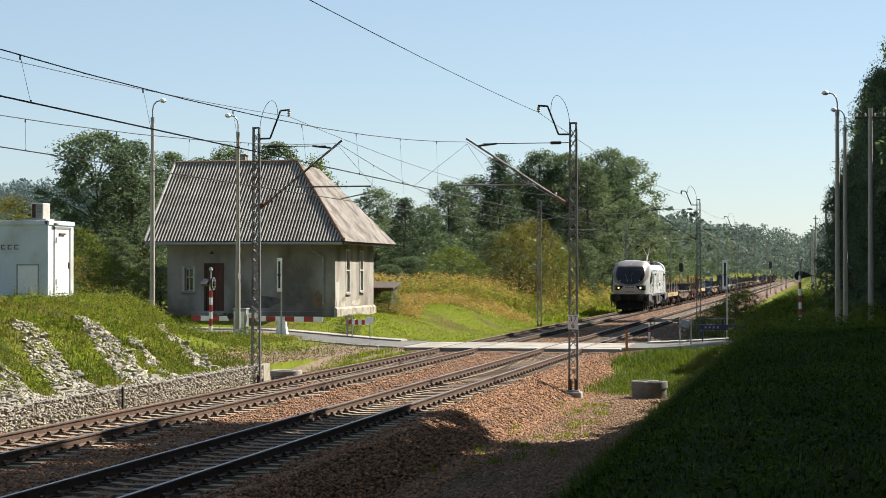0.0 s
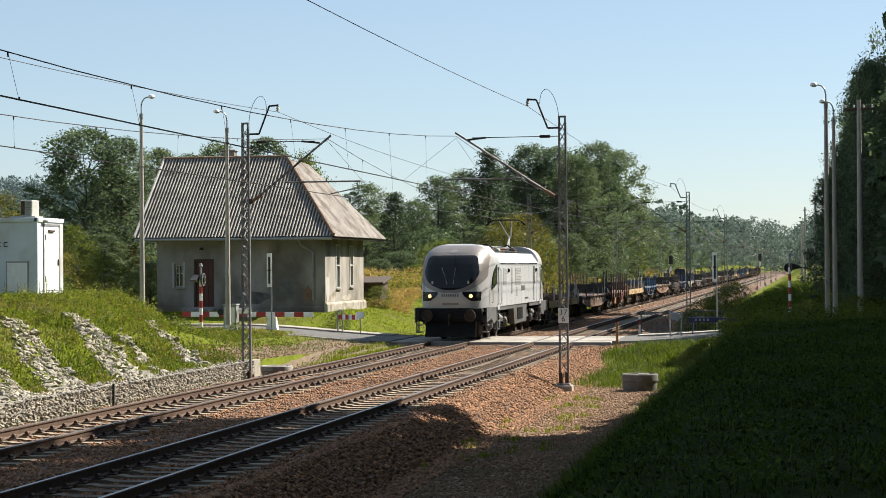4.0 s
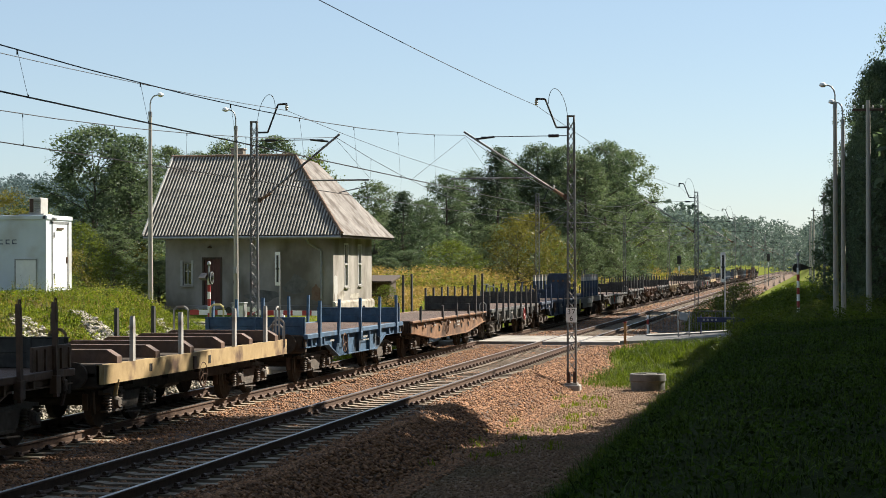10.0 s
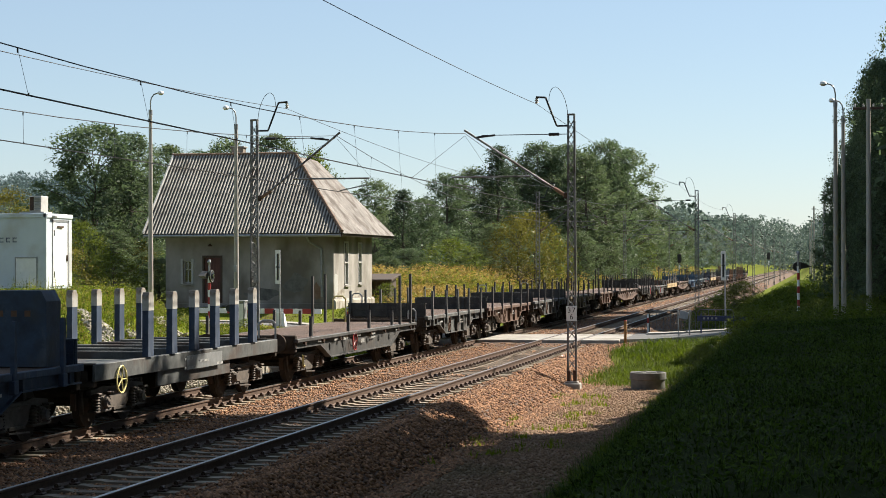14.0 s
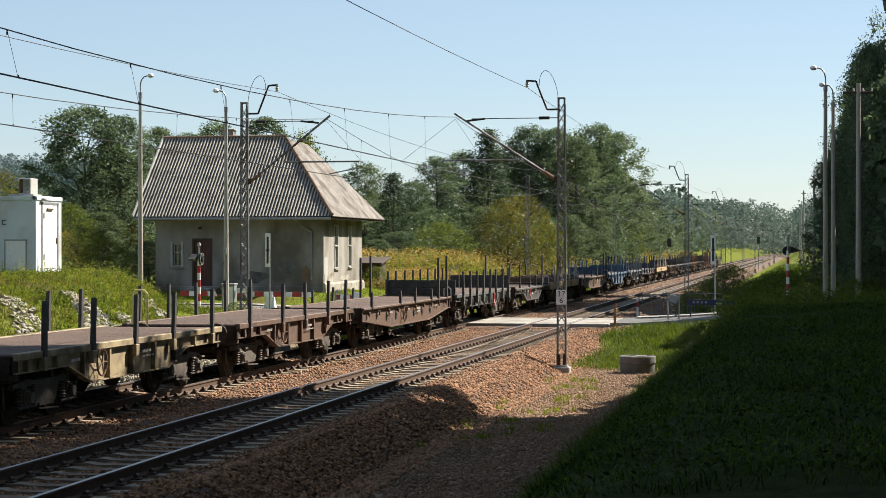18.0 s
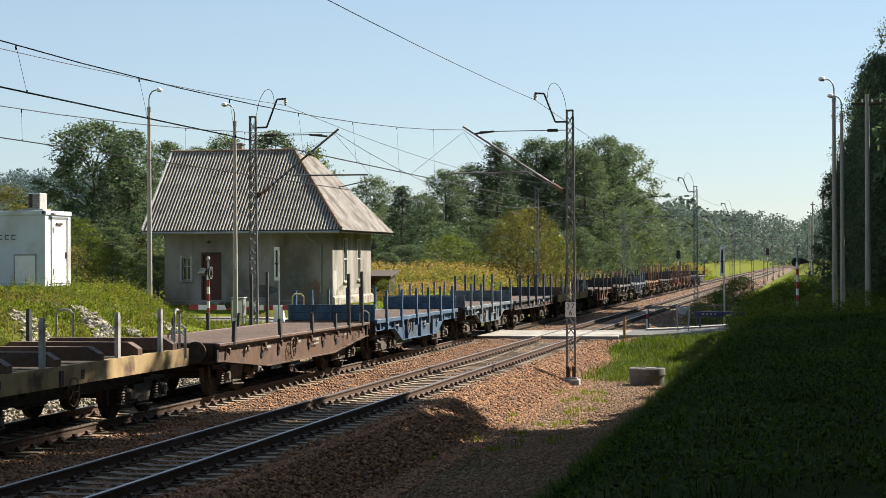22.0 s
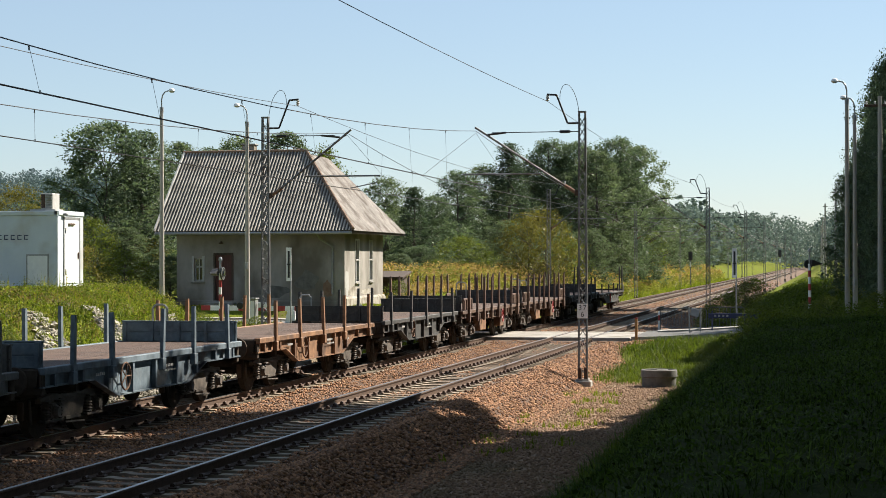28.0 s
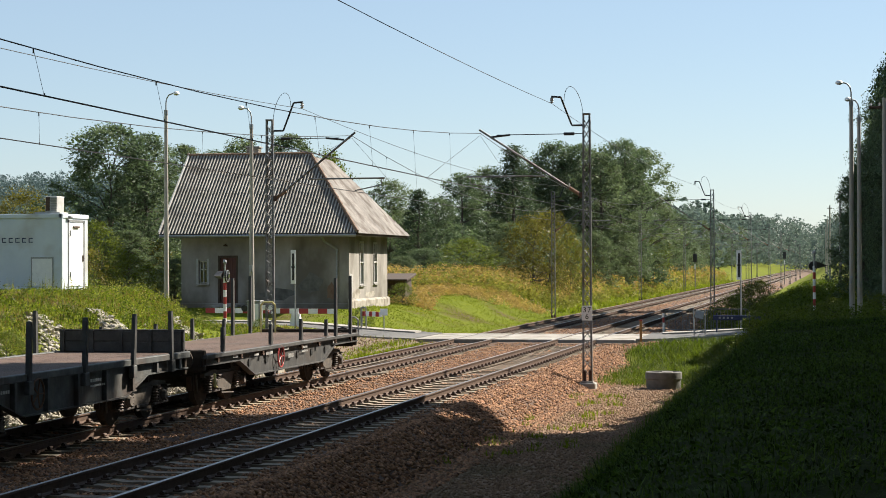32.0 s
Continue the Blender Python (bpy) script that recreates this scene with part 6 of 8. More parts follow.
    # buffer beam, plough and steps
    bmx = part("buffer_beam", Geo().box((0, 0.42, 1.02), (2.6, 0.5, 0.5), ch=0.03).box((0, 0.2, 1.02), (2.6, 0.1, 0.36), ch=0.02), M["dark_grey"], loco)
    pl = [part("plough", Geo().slab([(0.1, 0.18), (0.55, 0.18), (0.75, 0.78), (0.35, 0.78)], "x", -1.02, 1.02), M["dark_grey"], bmx)]
    for k in (-1, 1):
        o = part("buffer", BUFFER, None, bmx)
        o.matrix_basis = pose(k * 0.875, 0.2, 1.0)
        pl.append(o)
        pl.append(part("skirt", Geo().slab([(0.35, 1.28), (2.9, 1.28), (2.9, 0.75), (2.2, 0.62), (1.6, 0.85), (0.35, 0.72)], "x", k * 1.45, k * 1.49), M["skirt"], bmx, "grey side skirt"))
        st = Geo()
        for z in (0.35, 0.62, 0.9, 1.15):
            st.box((k * 1.36, 0.75, z), (0.26, 0.42, 0.035), ch=0.005)
        st.box((k * 1.44, 0.53, 0.8), (0.05, 0.04, 1.0)).box((k * 1.44, 0.97, 0.8), (0.05, 0.04, 1.0))
        pl.append(part("steps", st, M["skirt"], bmx))
        st = Geo()
        for z in (0.4, 0.7, 1.0):
            st.box((k * 1.4, 3.4, z), (0.22, 0.5, 0.035), ch=0.005)
        st.box((k * 1.46, 3.14, 0.8), (0.05, 0.05, 0.95)).box((k * 1.46, 3.66, 0.8), (0.05, 0.05, 0.95))
        pl.append(part("steps", st, M["skirt"], bmx))
    pl.append(part("coupling_hook", HOOK, None, bmx))
    pl[-1].location = (0, 0.2, 1.0)
    if end:
        for o in (c, bmx):
            o.matrix_basis = pose(0, LL, 0, 0, 0, 180)

bs = part("body", Geo().slab([(-1.5, 1.28), (1.5, 1.28), (1.5, 2.98), (1.18, 3.4), (1.0, 3.32), (-1.0, 3.32), (-1.18, 3.4), (-1.5, 2.98)], "y", 3.74, LL - 3.74), M["silver"], loco, "pale silver-grey ribbed body side")
for k in (-1, 1):
    for y in (4.45, 5.75, 7.0, 8.2, 10.1, 11.4, 12.7, 14.0, 15.3):
        part("panel_seam", Geo().box((k * 1.5, y, 2.13), (0.006, 0.018, 1.66)), M["skirt"], bs)
    for y0, y1, z0, z1 in ((4.75, 5.6, 2.12, 2.82), (7.1, 7.55, 2.5, 2.85), (7.1, 7.55, 1.75, 2.45), (8.35, 9.95, 2.1, 2.82), (8.5, 8.95, 1.62, 2.02), (15.4, 16.0, 2.2, 2.8)):
        v = part("vent", Geo().box((k * 1.503, (y0 + y1) / 2, (z0 + z1) / 2), (0.012, y1 - y0, z1 - z0)), M["skirt_pale"], bs, "louvred air vent")
        n = int((z1 - z0) / 0.06)
        for i in range(n):
            z = lerp(z0, z1, (i + 0.5) / n)
            part("louvre", Geo().box((k * 1.506, (y0 + y1) / 2, z), (0.02, y1 - y0 - 0.06, 0.022), pose(0, 0, 0, 0, k * 25, 0)), M["skirt_pale"], v)
    for y in (6.1, 15.0):
        part("speaker", Geo().lathe([(0.0, 0.1), (0.07, 0.08), (0.09, 0.0)] if k > 0 else [(0.0, -0.1), (0.07, -0.08), (0.09, 0.0)], (k * 1.5, y, 2.72), 12, axis="x"), M["dark_grey"], bs)
    nb = Geo()
    for i in range(8):
        nb.box((k * 1.505, 10.2 + i * 0.15, 1.95), (0.008, 0.05, 0.22))
    part("number_bars", nb, M["skirt"], bs)
    nb = Geo()
    for i in range(12):
        nb.box((k * 1.505, 11.3 + i * 0.1, 1.5), (0.008, 0.06, 0.08))
    part("number_bars", nb, M["skirt"], bs)
    part("conduit", Geo().rod((k * 1.51, 14.3, 1.35), (k * 1.51, 14.3, 2.9), 0.02, 6).rod((k * 1.51, 14.42, 2.1), (k * 1.51, 14.42, 2.9), 0.028, 6), M["dark_grey"], bs)
    for i, (y0, y1, m_) in enumerate(((3.9, 6.0, "silver"), (6.1, 8.9, "silver"), (9.0, 11.6, "silver"), (11.7, 16.0, "silver"))):
        p = part("roof_panel", Geo().add([(k * 1.49, y0, 3.03), (k * 1.49, y1, 3.03), (k * 1.17, y1, 3.45), (k * 1.17, y0, 3.45), (k * 1.46, y0, 3.0), (k * 1.46, y1, 3.0), (k * 1.14, y1, 3.4), (k * 1.14, y0, 3.4)],
                                         [(0, 1, 2, 3), (4, 7, 6, 5), (0, 4, 5, 1), (2, 6, 7, 3), (1, 5, 6, 2), (0, 3, 7, 4)]), M[m_], bs)
        for j in range(int((y1 - y0) / 0.5)):
            part("drain_slot", Geo().box((k * 1.5, y0 + 0.3 + j * 0.5, 3.0), (0.02, 0.28, 0.05)), M["dark_grey"], p)
    tk = part("equipment_box", Geo().slab([(7.9, 1.27), (12.2, 1.27), (11.9, 0.5), (8.3, 0.45)], "x", k * 1.2, k * 1.46), M["skirt"], loco, "grey underfloor equipment box")
    for i in range(6):
        part("cooling_fin", Geo().box((k * 1.475, 9.2 + i * 0.28, 0.88), (0.03, 0.16, 0.5)), M["dark_grey"], tk)
    part("floor_skirt", Geo().box((k * 1.42, 6.0, 1.2), (0.1, 5.0, 0.16)).box((k * 1.42, 15.0, 1.2), (0.1, 4.0, 0.16)), M["skirt"], loco)
# roof gear
rf = part("roof_deck", Geo().box((0, 10, 3.33), (1.9, 12.0, 0.03)), M["dark_grey"], loco)
for q, d_ in (((0.3, 5.2, 3.45), (1.2, 1.8, 0.3)), ((0, 7.6, 3.5), (1.0, 1.8, 0.34)), ((0, 12.2, 3.45), (1.6, 2.2, 0.25))):
    part("roof_box", Geo().box(q, d_, ch=0.04), M["dark_grey"], rf)
part("horn_cover", Geo().lathe([(0.0, 0.3), (0.2, 0.27), (0.3, 0.15), (0.32, 0.0)], (0.75, 4.6, 3.42), 18), M["silver"], rf, smooth=True)
part("resistor_box", Geo().box((-0.1, 9.6, 3.5), (1.3, 1.9, 0.4), ch=0.03), M["silver"], rf)
for y in (6.6, 8.6, 10.8, 11.4, 13.6, 14.0):
    part("insulator", Geo().lathe([(0.06, 0), (0.11, 0.05), (0.06, 0.09), (0.11, 0.14), (0.06, 0.18), (0.1, 0.23), (0.0, 0.28)], (0.55, y, 3.42), 10), M["ridge"], rf)
part("busbar", Geo().pipe([(0.55, 6.6, 3.72), (0.55, 14.0, 3.72)], 0.025, 6), M["galv"], rf)
rr_ = random.Random(3)
for i in range(16):
    y = 4.3 + i * 0.76
    x = rr_.choice((-0.7, -0.3, 0.2, 0.75))
    part("roof_insulator", Geo().lathe([(0.05, 0), (0.1, 0.05), (0.05, 0.09), (0.1, 0.14), (0.05, 0.18), (0.08, 0.23), (0.0, 0.27)], (x, y, 3.4), 9), M["dark_grey"] if i % 3 else M["ridge"], rf)
    if i % 2:
        part("roof_cable", Geo().pipe([(x, y, 3.66), (x * 0.6, y + 0.35, 3.82), (-x * 0.5, y + 0.8, 3.64)], 0.03, 6), M["dark_grey"], rf)
    if i % 4 == 1:
        part("roof_box", Geo().box((-x * 0.8, y + 0.2, 3.48), (0.5, 0.55, 0.3), ch=0.03), M["dark_grey"] if i % 8 == 1 else M["skirt_pale"], rf)
for x in (-0.95, 0.95):
    part("roof_rail", Geo().pipe([(x, 4.2, 3.5), (x, 15.8, 3.5)], 0.03, 6), M["dark_grey"], rf)


def pantograph(y, up):
    p = part("pantograph", Geo().box((0, y, 3.52), (1.3, 1.7, 0.06)).rod((-0.6, y - 0.8, 3.5), (0.6, y - 0.8, 3.5), 0.05, 8).rod((-0.6, y + 0.8, 3.5), (0.6, y + 0.8, 3.5), 0.05, 8), M["dark_grey"], loco, "single-arm pantograph, raised" if up else "single-arm pantograph, folded")
    if up:
        k, t = (0, y + 0.95, 4.25), (0, y - 0.35, 4.95)
    else:
        k, t = (0, y + 0.9, 3.66), (0, y - 0.8, 3.72)
    part("lower_arm", Geo().rod((0, y - 0.45, 3.56), k, 0.045, 8).rod((0.12, y - 0.2, 3.56), (k[0], k[1] - 0.05, k[2] - 0.08), 0.02, 6), M["galv"], p)
    part("upper_arm", Geo().rod((-0.05, k[1], k[2]), (-0.3, t[1], t[2]), 0.028, 8).rod((0.05, k[1], k[2]), (0.3, t[1], t[2]), 0.028, 8), M["galv"], p)
    for d in (-0.18, 0.18):
        part("collector_strip", Geo().pipe([(-0.95, t[1] + d, t[2] - 0.2), (-0.75, t[1] + d, t[2] + 0.0), (-0.55, t[1] + d, t[2] + 0.06), (0.55, t[1] + d, t[2] + 0.06), (0.75, t[1] + d, t[2] + 0.0), (0.95, t[1] + d, t[2] - 0.2)], 0.022, 6), M["dark_grey"], p)
    for x in (-0.45, 0.45):
        for d in (-0.6, 0.6):
            part("insulator", Geo().rod((x, y + d, 3.3), (x, y + d, 3.5), 0.07, 8), M["ridge"], p)


pantograph(3.9, False)
pantograph(15.9, True)


def loco_bogie(ys):
    yc = sum(ys) / 3
    b = part("bogie", Geo().box((0, yc, 0.75), (1.6, ys[2] - ys[0] + 1.4, 0.3), ch=0.04), M["dark_grey"], loco, "three-axle bogie")
    for k in (-1, 1):
        part("side_frame", Geo().slab([(ys[0] - 0.9, 0.95), (ys[0] - 0.9, 0.72), (ys[0] - 0.4, 0.62), (ys[2] + 0.4, 0.62), (ys[2] + 0.9, 0.72), (ys[2] + 0.9, 0.95)], "x", k * 1.05, k * 1.2), M["skirt"], b)
        for y in ys:
            part("axle_box", Geo().box((k * 1.15, y, 0.58), (0.26, 0.42, 0.4), ch=0.05).lathe([(0.0, 0.17), (0.13, 0.16), (0.16, 0.1), (0.16, 0.0)] if k > 0 else [(0.0, -0.17), (0.13, -0.16), (0.16, -0.1), (0.16, 0.0)], (k * 1.15, y, 0.58), 14, axis="x"), M["skirt"], b)
            for dy in (-0.45, 0.45):
                prof = [(0.0, 0.52)] + [(0.11 if j % 2 else 0.075, 0.54 + j * 0.04) for j in range(11)] + [(0.0, 0.97)]
                part("coil_spring", Geo().lathe(prof, (k * 1.15, y + dy, 0.0), 10), M["dark_grey"], b)
        part("damper", Geo().rod((k * 1.3, yc - 0.6, 0.95), (k * 1.3, yc + 0.5, 0.8), 0.06, 8), M["silver"], b)
        part("sand_box", Geo().box((k * 1.25, ys[0] - 0.75, 0.75), (0.3, 0.35, 0.4), ch=0.04), M["skirt"], b)
    for y in ys:
        g = Geo()
        for k in (-0.7535, 0.7535):
            g.lathe([(0.0, -0.06), (0.2, -0.06), (0.22, -0.02), (0.5, -0.03), (0.6, -0.065), (0.6, 0.065), (0.5, 0.04), (0.2, 0.03), (0.0, 0.1)], (k, y, 0.6), 28, axis="x")
        part("wheelset", g.rod((-1.0, y, 0.6), (1.0, y, 0.6), 0.1, 10), M["underframe"], b, smooth=True)


loco_bogie((2.9, 4.95, 7.0))
loco_bogie((13.0, 15.05, 17.1))
loco.scale = (0.955, 0.912, 1.0)
MOVING.append((loco, 139.9))
V = 16.93     # metres a second towards the camera


# ---- vegetation ----
NR = np.random.default_rng(11)


def quads(name, pts, size, mat_, up=0.25, aspect=0.62):
    """Loose leaves: a small rhomb at each point."""
    n = len(pts)
    pts = np.asarray(pts, dtype=float)
    a = NR.normal(size=(n, 3))
    a[:, 2] *= 0.6
    a /= np.linalg.norm(a, axis=1)[:, None]
    b = NR.normal(size=(n, 3))
    b -= a * np.sum(a * b, axis=1)[:, None]
    b /= np.linalg.norm(b, axis=1)[:, None]
    s = (np.asarray(size) * NR.uniform(0.6, 1.3, n))[:, None]
    v = np.empty((n, 4, 3))
    v[:, 0], v[:, 2] = pts - a * s * 0.5, pts + a * s * 0.5
    v[:, 1], v[:, 3] = pts + b * s * 0.5 * aspect, pts - b * s * 0.5 * aspect
    return loose(name, v.reshape(-1, 3), 4, mat_)


def loose(name, verts, per, mat_):
    me = bpy.data.meshes.new(name)
    n = len(verts) // per
    me.vertices.add(len(verts))
    me.vertices.foreach_set("co", np.asarray(verts, dtype=np.float32).ravel())
    me.loops.add(len(verts))
    me.loops.foreach_set("vertex_index", np.arange(len(verts), dtype=np.int32))
    me.polygons.add(n)
    me.polygons.foreach_set("loop_start", np.arange(0, len(verts), per, dtype=np.int32))
    me.update(calc_edges=True)
    me.materials.append(mat_)
    return me


def tree(kind, h, r, seed, leaf, leaves, label, name="tree", clump=1.05, leaf_size=0.0):
    """A tree with a tapered trunk, limbs and a crown of leafy clumps."""
    rg_ = random.Random(seed)
    t = thing(name, label, "bush" if name == "bush" else "tree", "trees" if name == "tree" else "bushes")
    g = Geo()
    z = 0.0
    p = Vector((0, 0, -0.3))
    tops = []
    n = 7
    trunk_top = h * (0.95 if kind in ("p", "tall") else 0.72)
    for i in range(n):
        q = Vector((rg_.uniform(-0.08, 0.08) * h * 0.15 * (i + 1) / n, rg_.uniform(-0.08, 0.08) * h * 0.15 * (i + 1) / n, trunk_top * (i + 1) / n))
        ra, rb = 0.018 * h * (1 - i / (n + 0.5)), 0.018 * h * (1 - (i + 1) / (n + 0.5))
        g.rod(p, q, ra, 7, r2=rb, cap=False)
        tops.append(q.copy())
        p = q
    centres = []
    low = {"bush": 0.08, "p": 0.08, "shade": 0.25, "high": 0.6}.get(kind, 0.05)
    m = 150 if leaves > 12000 else 110 if leaves > 4000 else 70
    for i in range(m):
        u = (i + rg_.random()) / m
        zz_ = lerp(low, 0.98, u)
        if kind == "p":
            env = (1 - u) ** 0.8 * 0.95 + 0.05
        elif kind == "bush":
            env = math.sqrt(max(0.05, 1 - (2 * u - 0.75) ** 2 * 0.75))
        else:
            env = math.sqrt(max(0.05, 1 - (2 * u - 0.75) ** 2 * (0.5 if u < 0.4 else 0.62))) * rg_.choice((0.65, 0.9, 1.08))
        a = i * 2.4 + rg_.uniform(-0.5, 0.5)
        rr = r * env * math.sqrt(rg_.uniform(0.3, 1.0))
        c = Vector((rr * math.cos(a), rr * math.sin(a), zz_ * h))
        centres.append(c)
        if i % 3 == 0:
            z0 = max(0.12 * h, c.z - rr * 0.9)
            k = min(n - 1, int(z0 / trunk_top * n))
            s_ = tops[k]
            mid = s_.lerp(c, 0.5) + Vector((0, 0, 0.06 * rr))
            g.rod(s_, mid, 0.006 * h * (1 - 0.6 * u), 5, r2=0.004 * h * (1 - 0.6 * u), cap=False).rod(mid, c, 0.004 * h * (1 - 0.6 * u), 5, r2=0.0015 * h, cap=False)
    part("trunk", g, M["bark"], t)
    pts, sizes = [], []
    per = leaves // m
    for c in centres:
        cr = clump * r * 0.26 * rg_.uniform(0.6, 1.4)
        d = NR.normal(size=(per, 3))
        d /= np.linalg.norm(d, axis=1)[:, None]
        d *= (NR.uniform(0.25, 1.0, per) ** 0.5)[:, None] * cr
        d[:, 2] *= 0.62
        inner = int(per * 0.10)
        d[:inner] *= 0.55
        pts.append(d + np.array(c))
        sizes.append(np.where(np.arange(per) < inner, 2.3, 1.0))
    pts = np.concatenate(pts)
    pts[:, 2] = np.maximum(pts[:, 2], 0.05)
    part("crown", quads("crown", pts, np.concatenate(sizes) * (leaf_size if leaf_size else (0.118 if name == "tree" else 0.092)), M[leaf]), None, t)
    t["h"], t["r"] = h, r
    return t


KINDS = {
    "a": [tree("round", 10, 2.8, 1, "leaf_a", 26000, "dark green broadleaf tree in dense woodland"), tree("tall", 11, 2.6, 2, "leaf_a", 22000, "dark green broadleaf tree in dense woodland")],
    "b": [tree("round", 10, 2.7, 3, "leaf_b", 21000, "mid-green broadleaf tree with an open crown"), tree("tall", 11, 2.5, 4, "leaf_b", 21000, "mid-green broadleaf tree with an open crown", clump=0.9)],
    "p": [tree("p", 11, 2.6, 5, "leaf_pine", 16000, "dark pointed conifer among the broadleaf trees")],
    "t": [tree("tall", 11, 2.6, 15, "leaf_b", 3600, "tall thin-leaved tree with bare twigs at the top", clump=0.9)],
    # s and h are placed for their shade and to block skylight
    "s": [tree("shade", 11, 2.6, 12, "leaf_a", 3600, "tall broadleaf tree added to shade the bank and track", leaf_size=0.55, clump=1.1)],
    "h": [tree("high", 20, 4.0, 14, "leaf_a", 5000, "unseen high-crowned broadleaf tree added to shade the bank", leaf_size=0.6, clump=1.1)],
    "c": [tree("bush", 5, 2.3, 6, "leaf_c", 9500, "bright green leafy bush at the wood's edge", "bush")],
    "d": [tree("bush", 5, 2.5, 7, "leaf_d", 9500, "olive-yellow early autumn bush", "bush")],
}
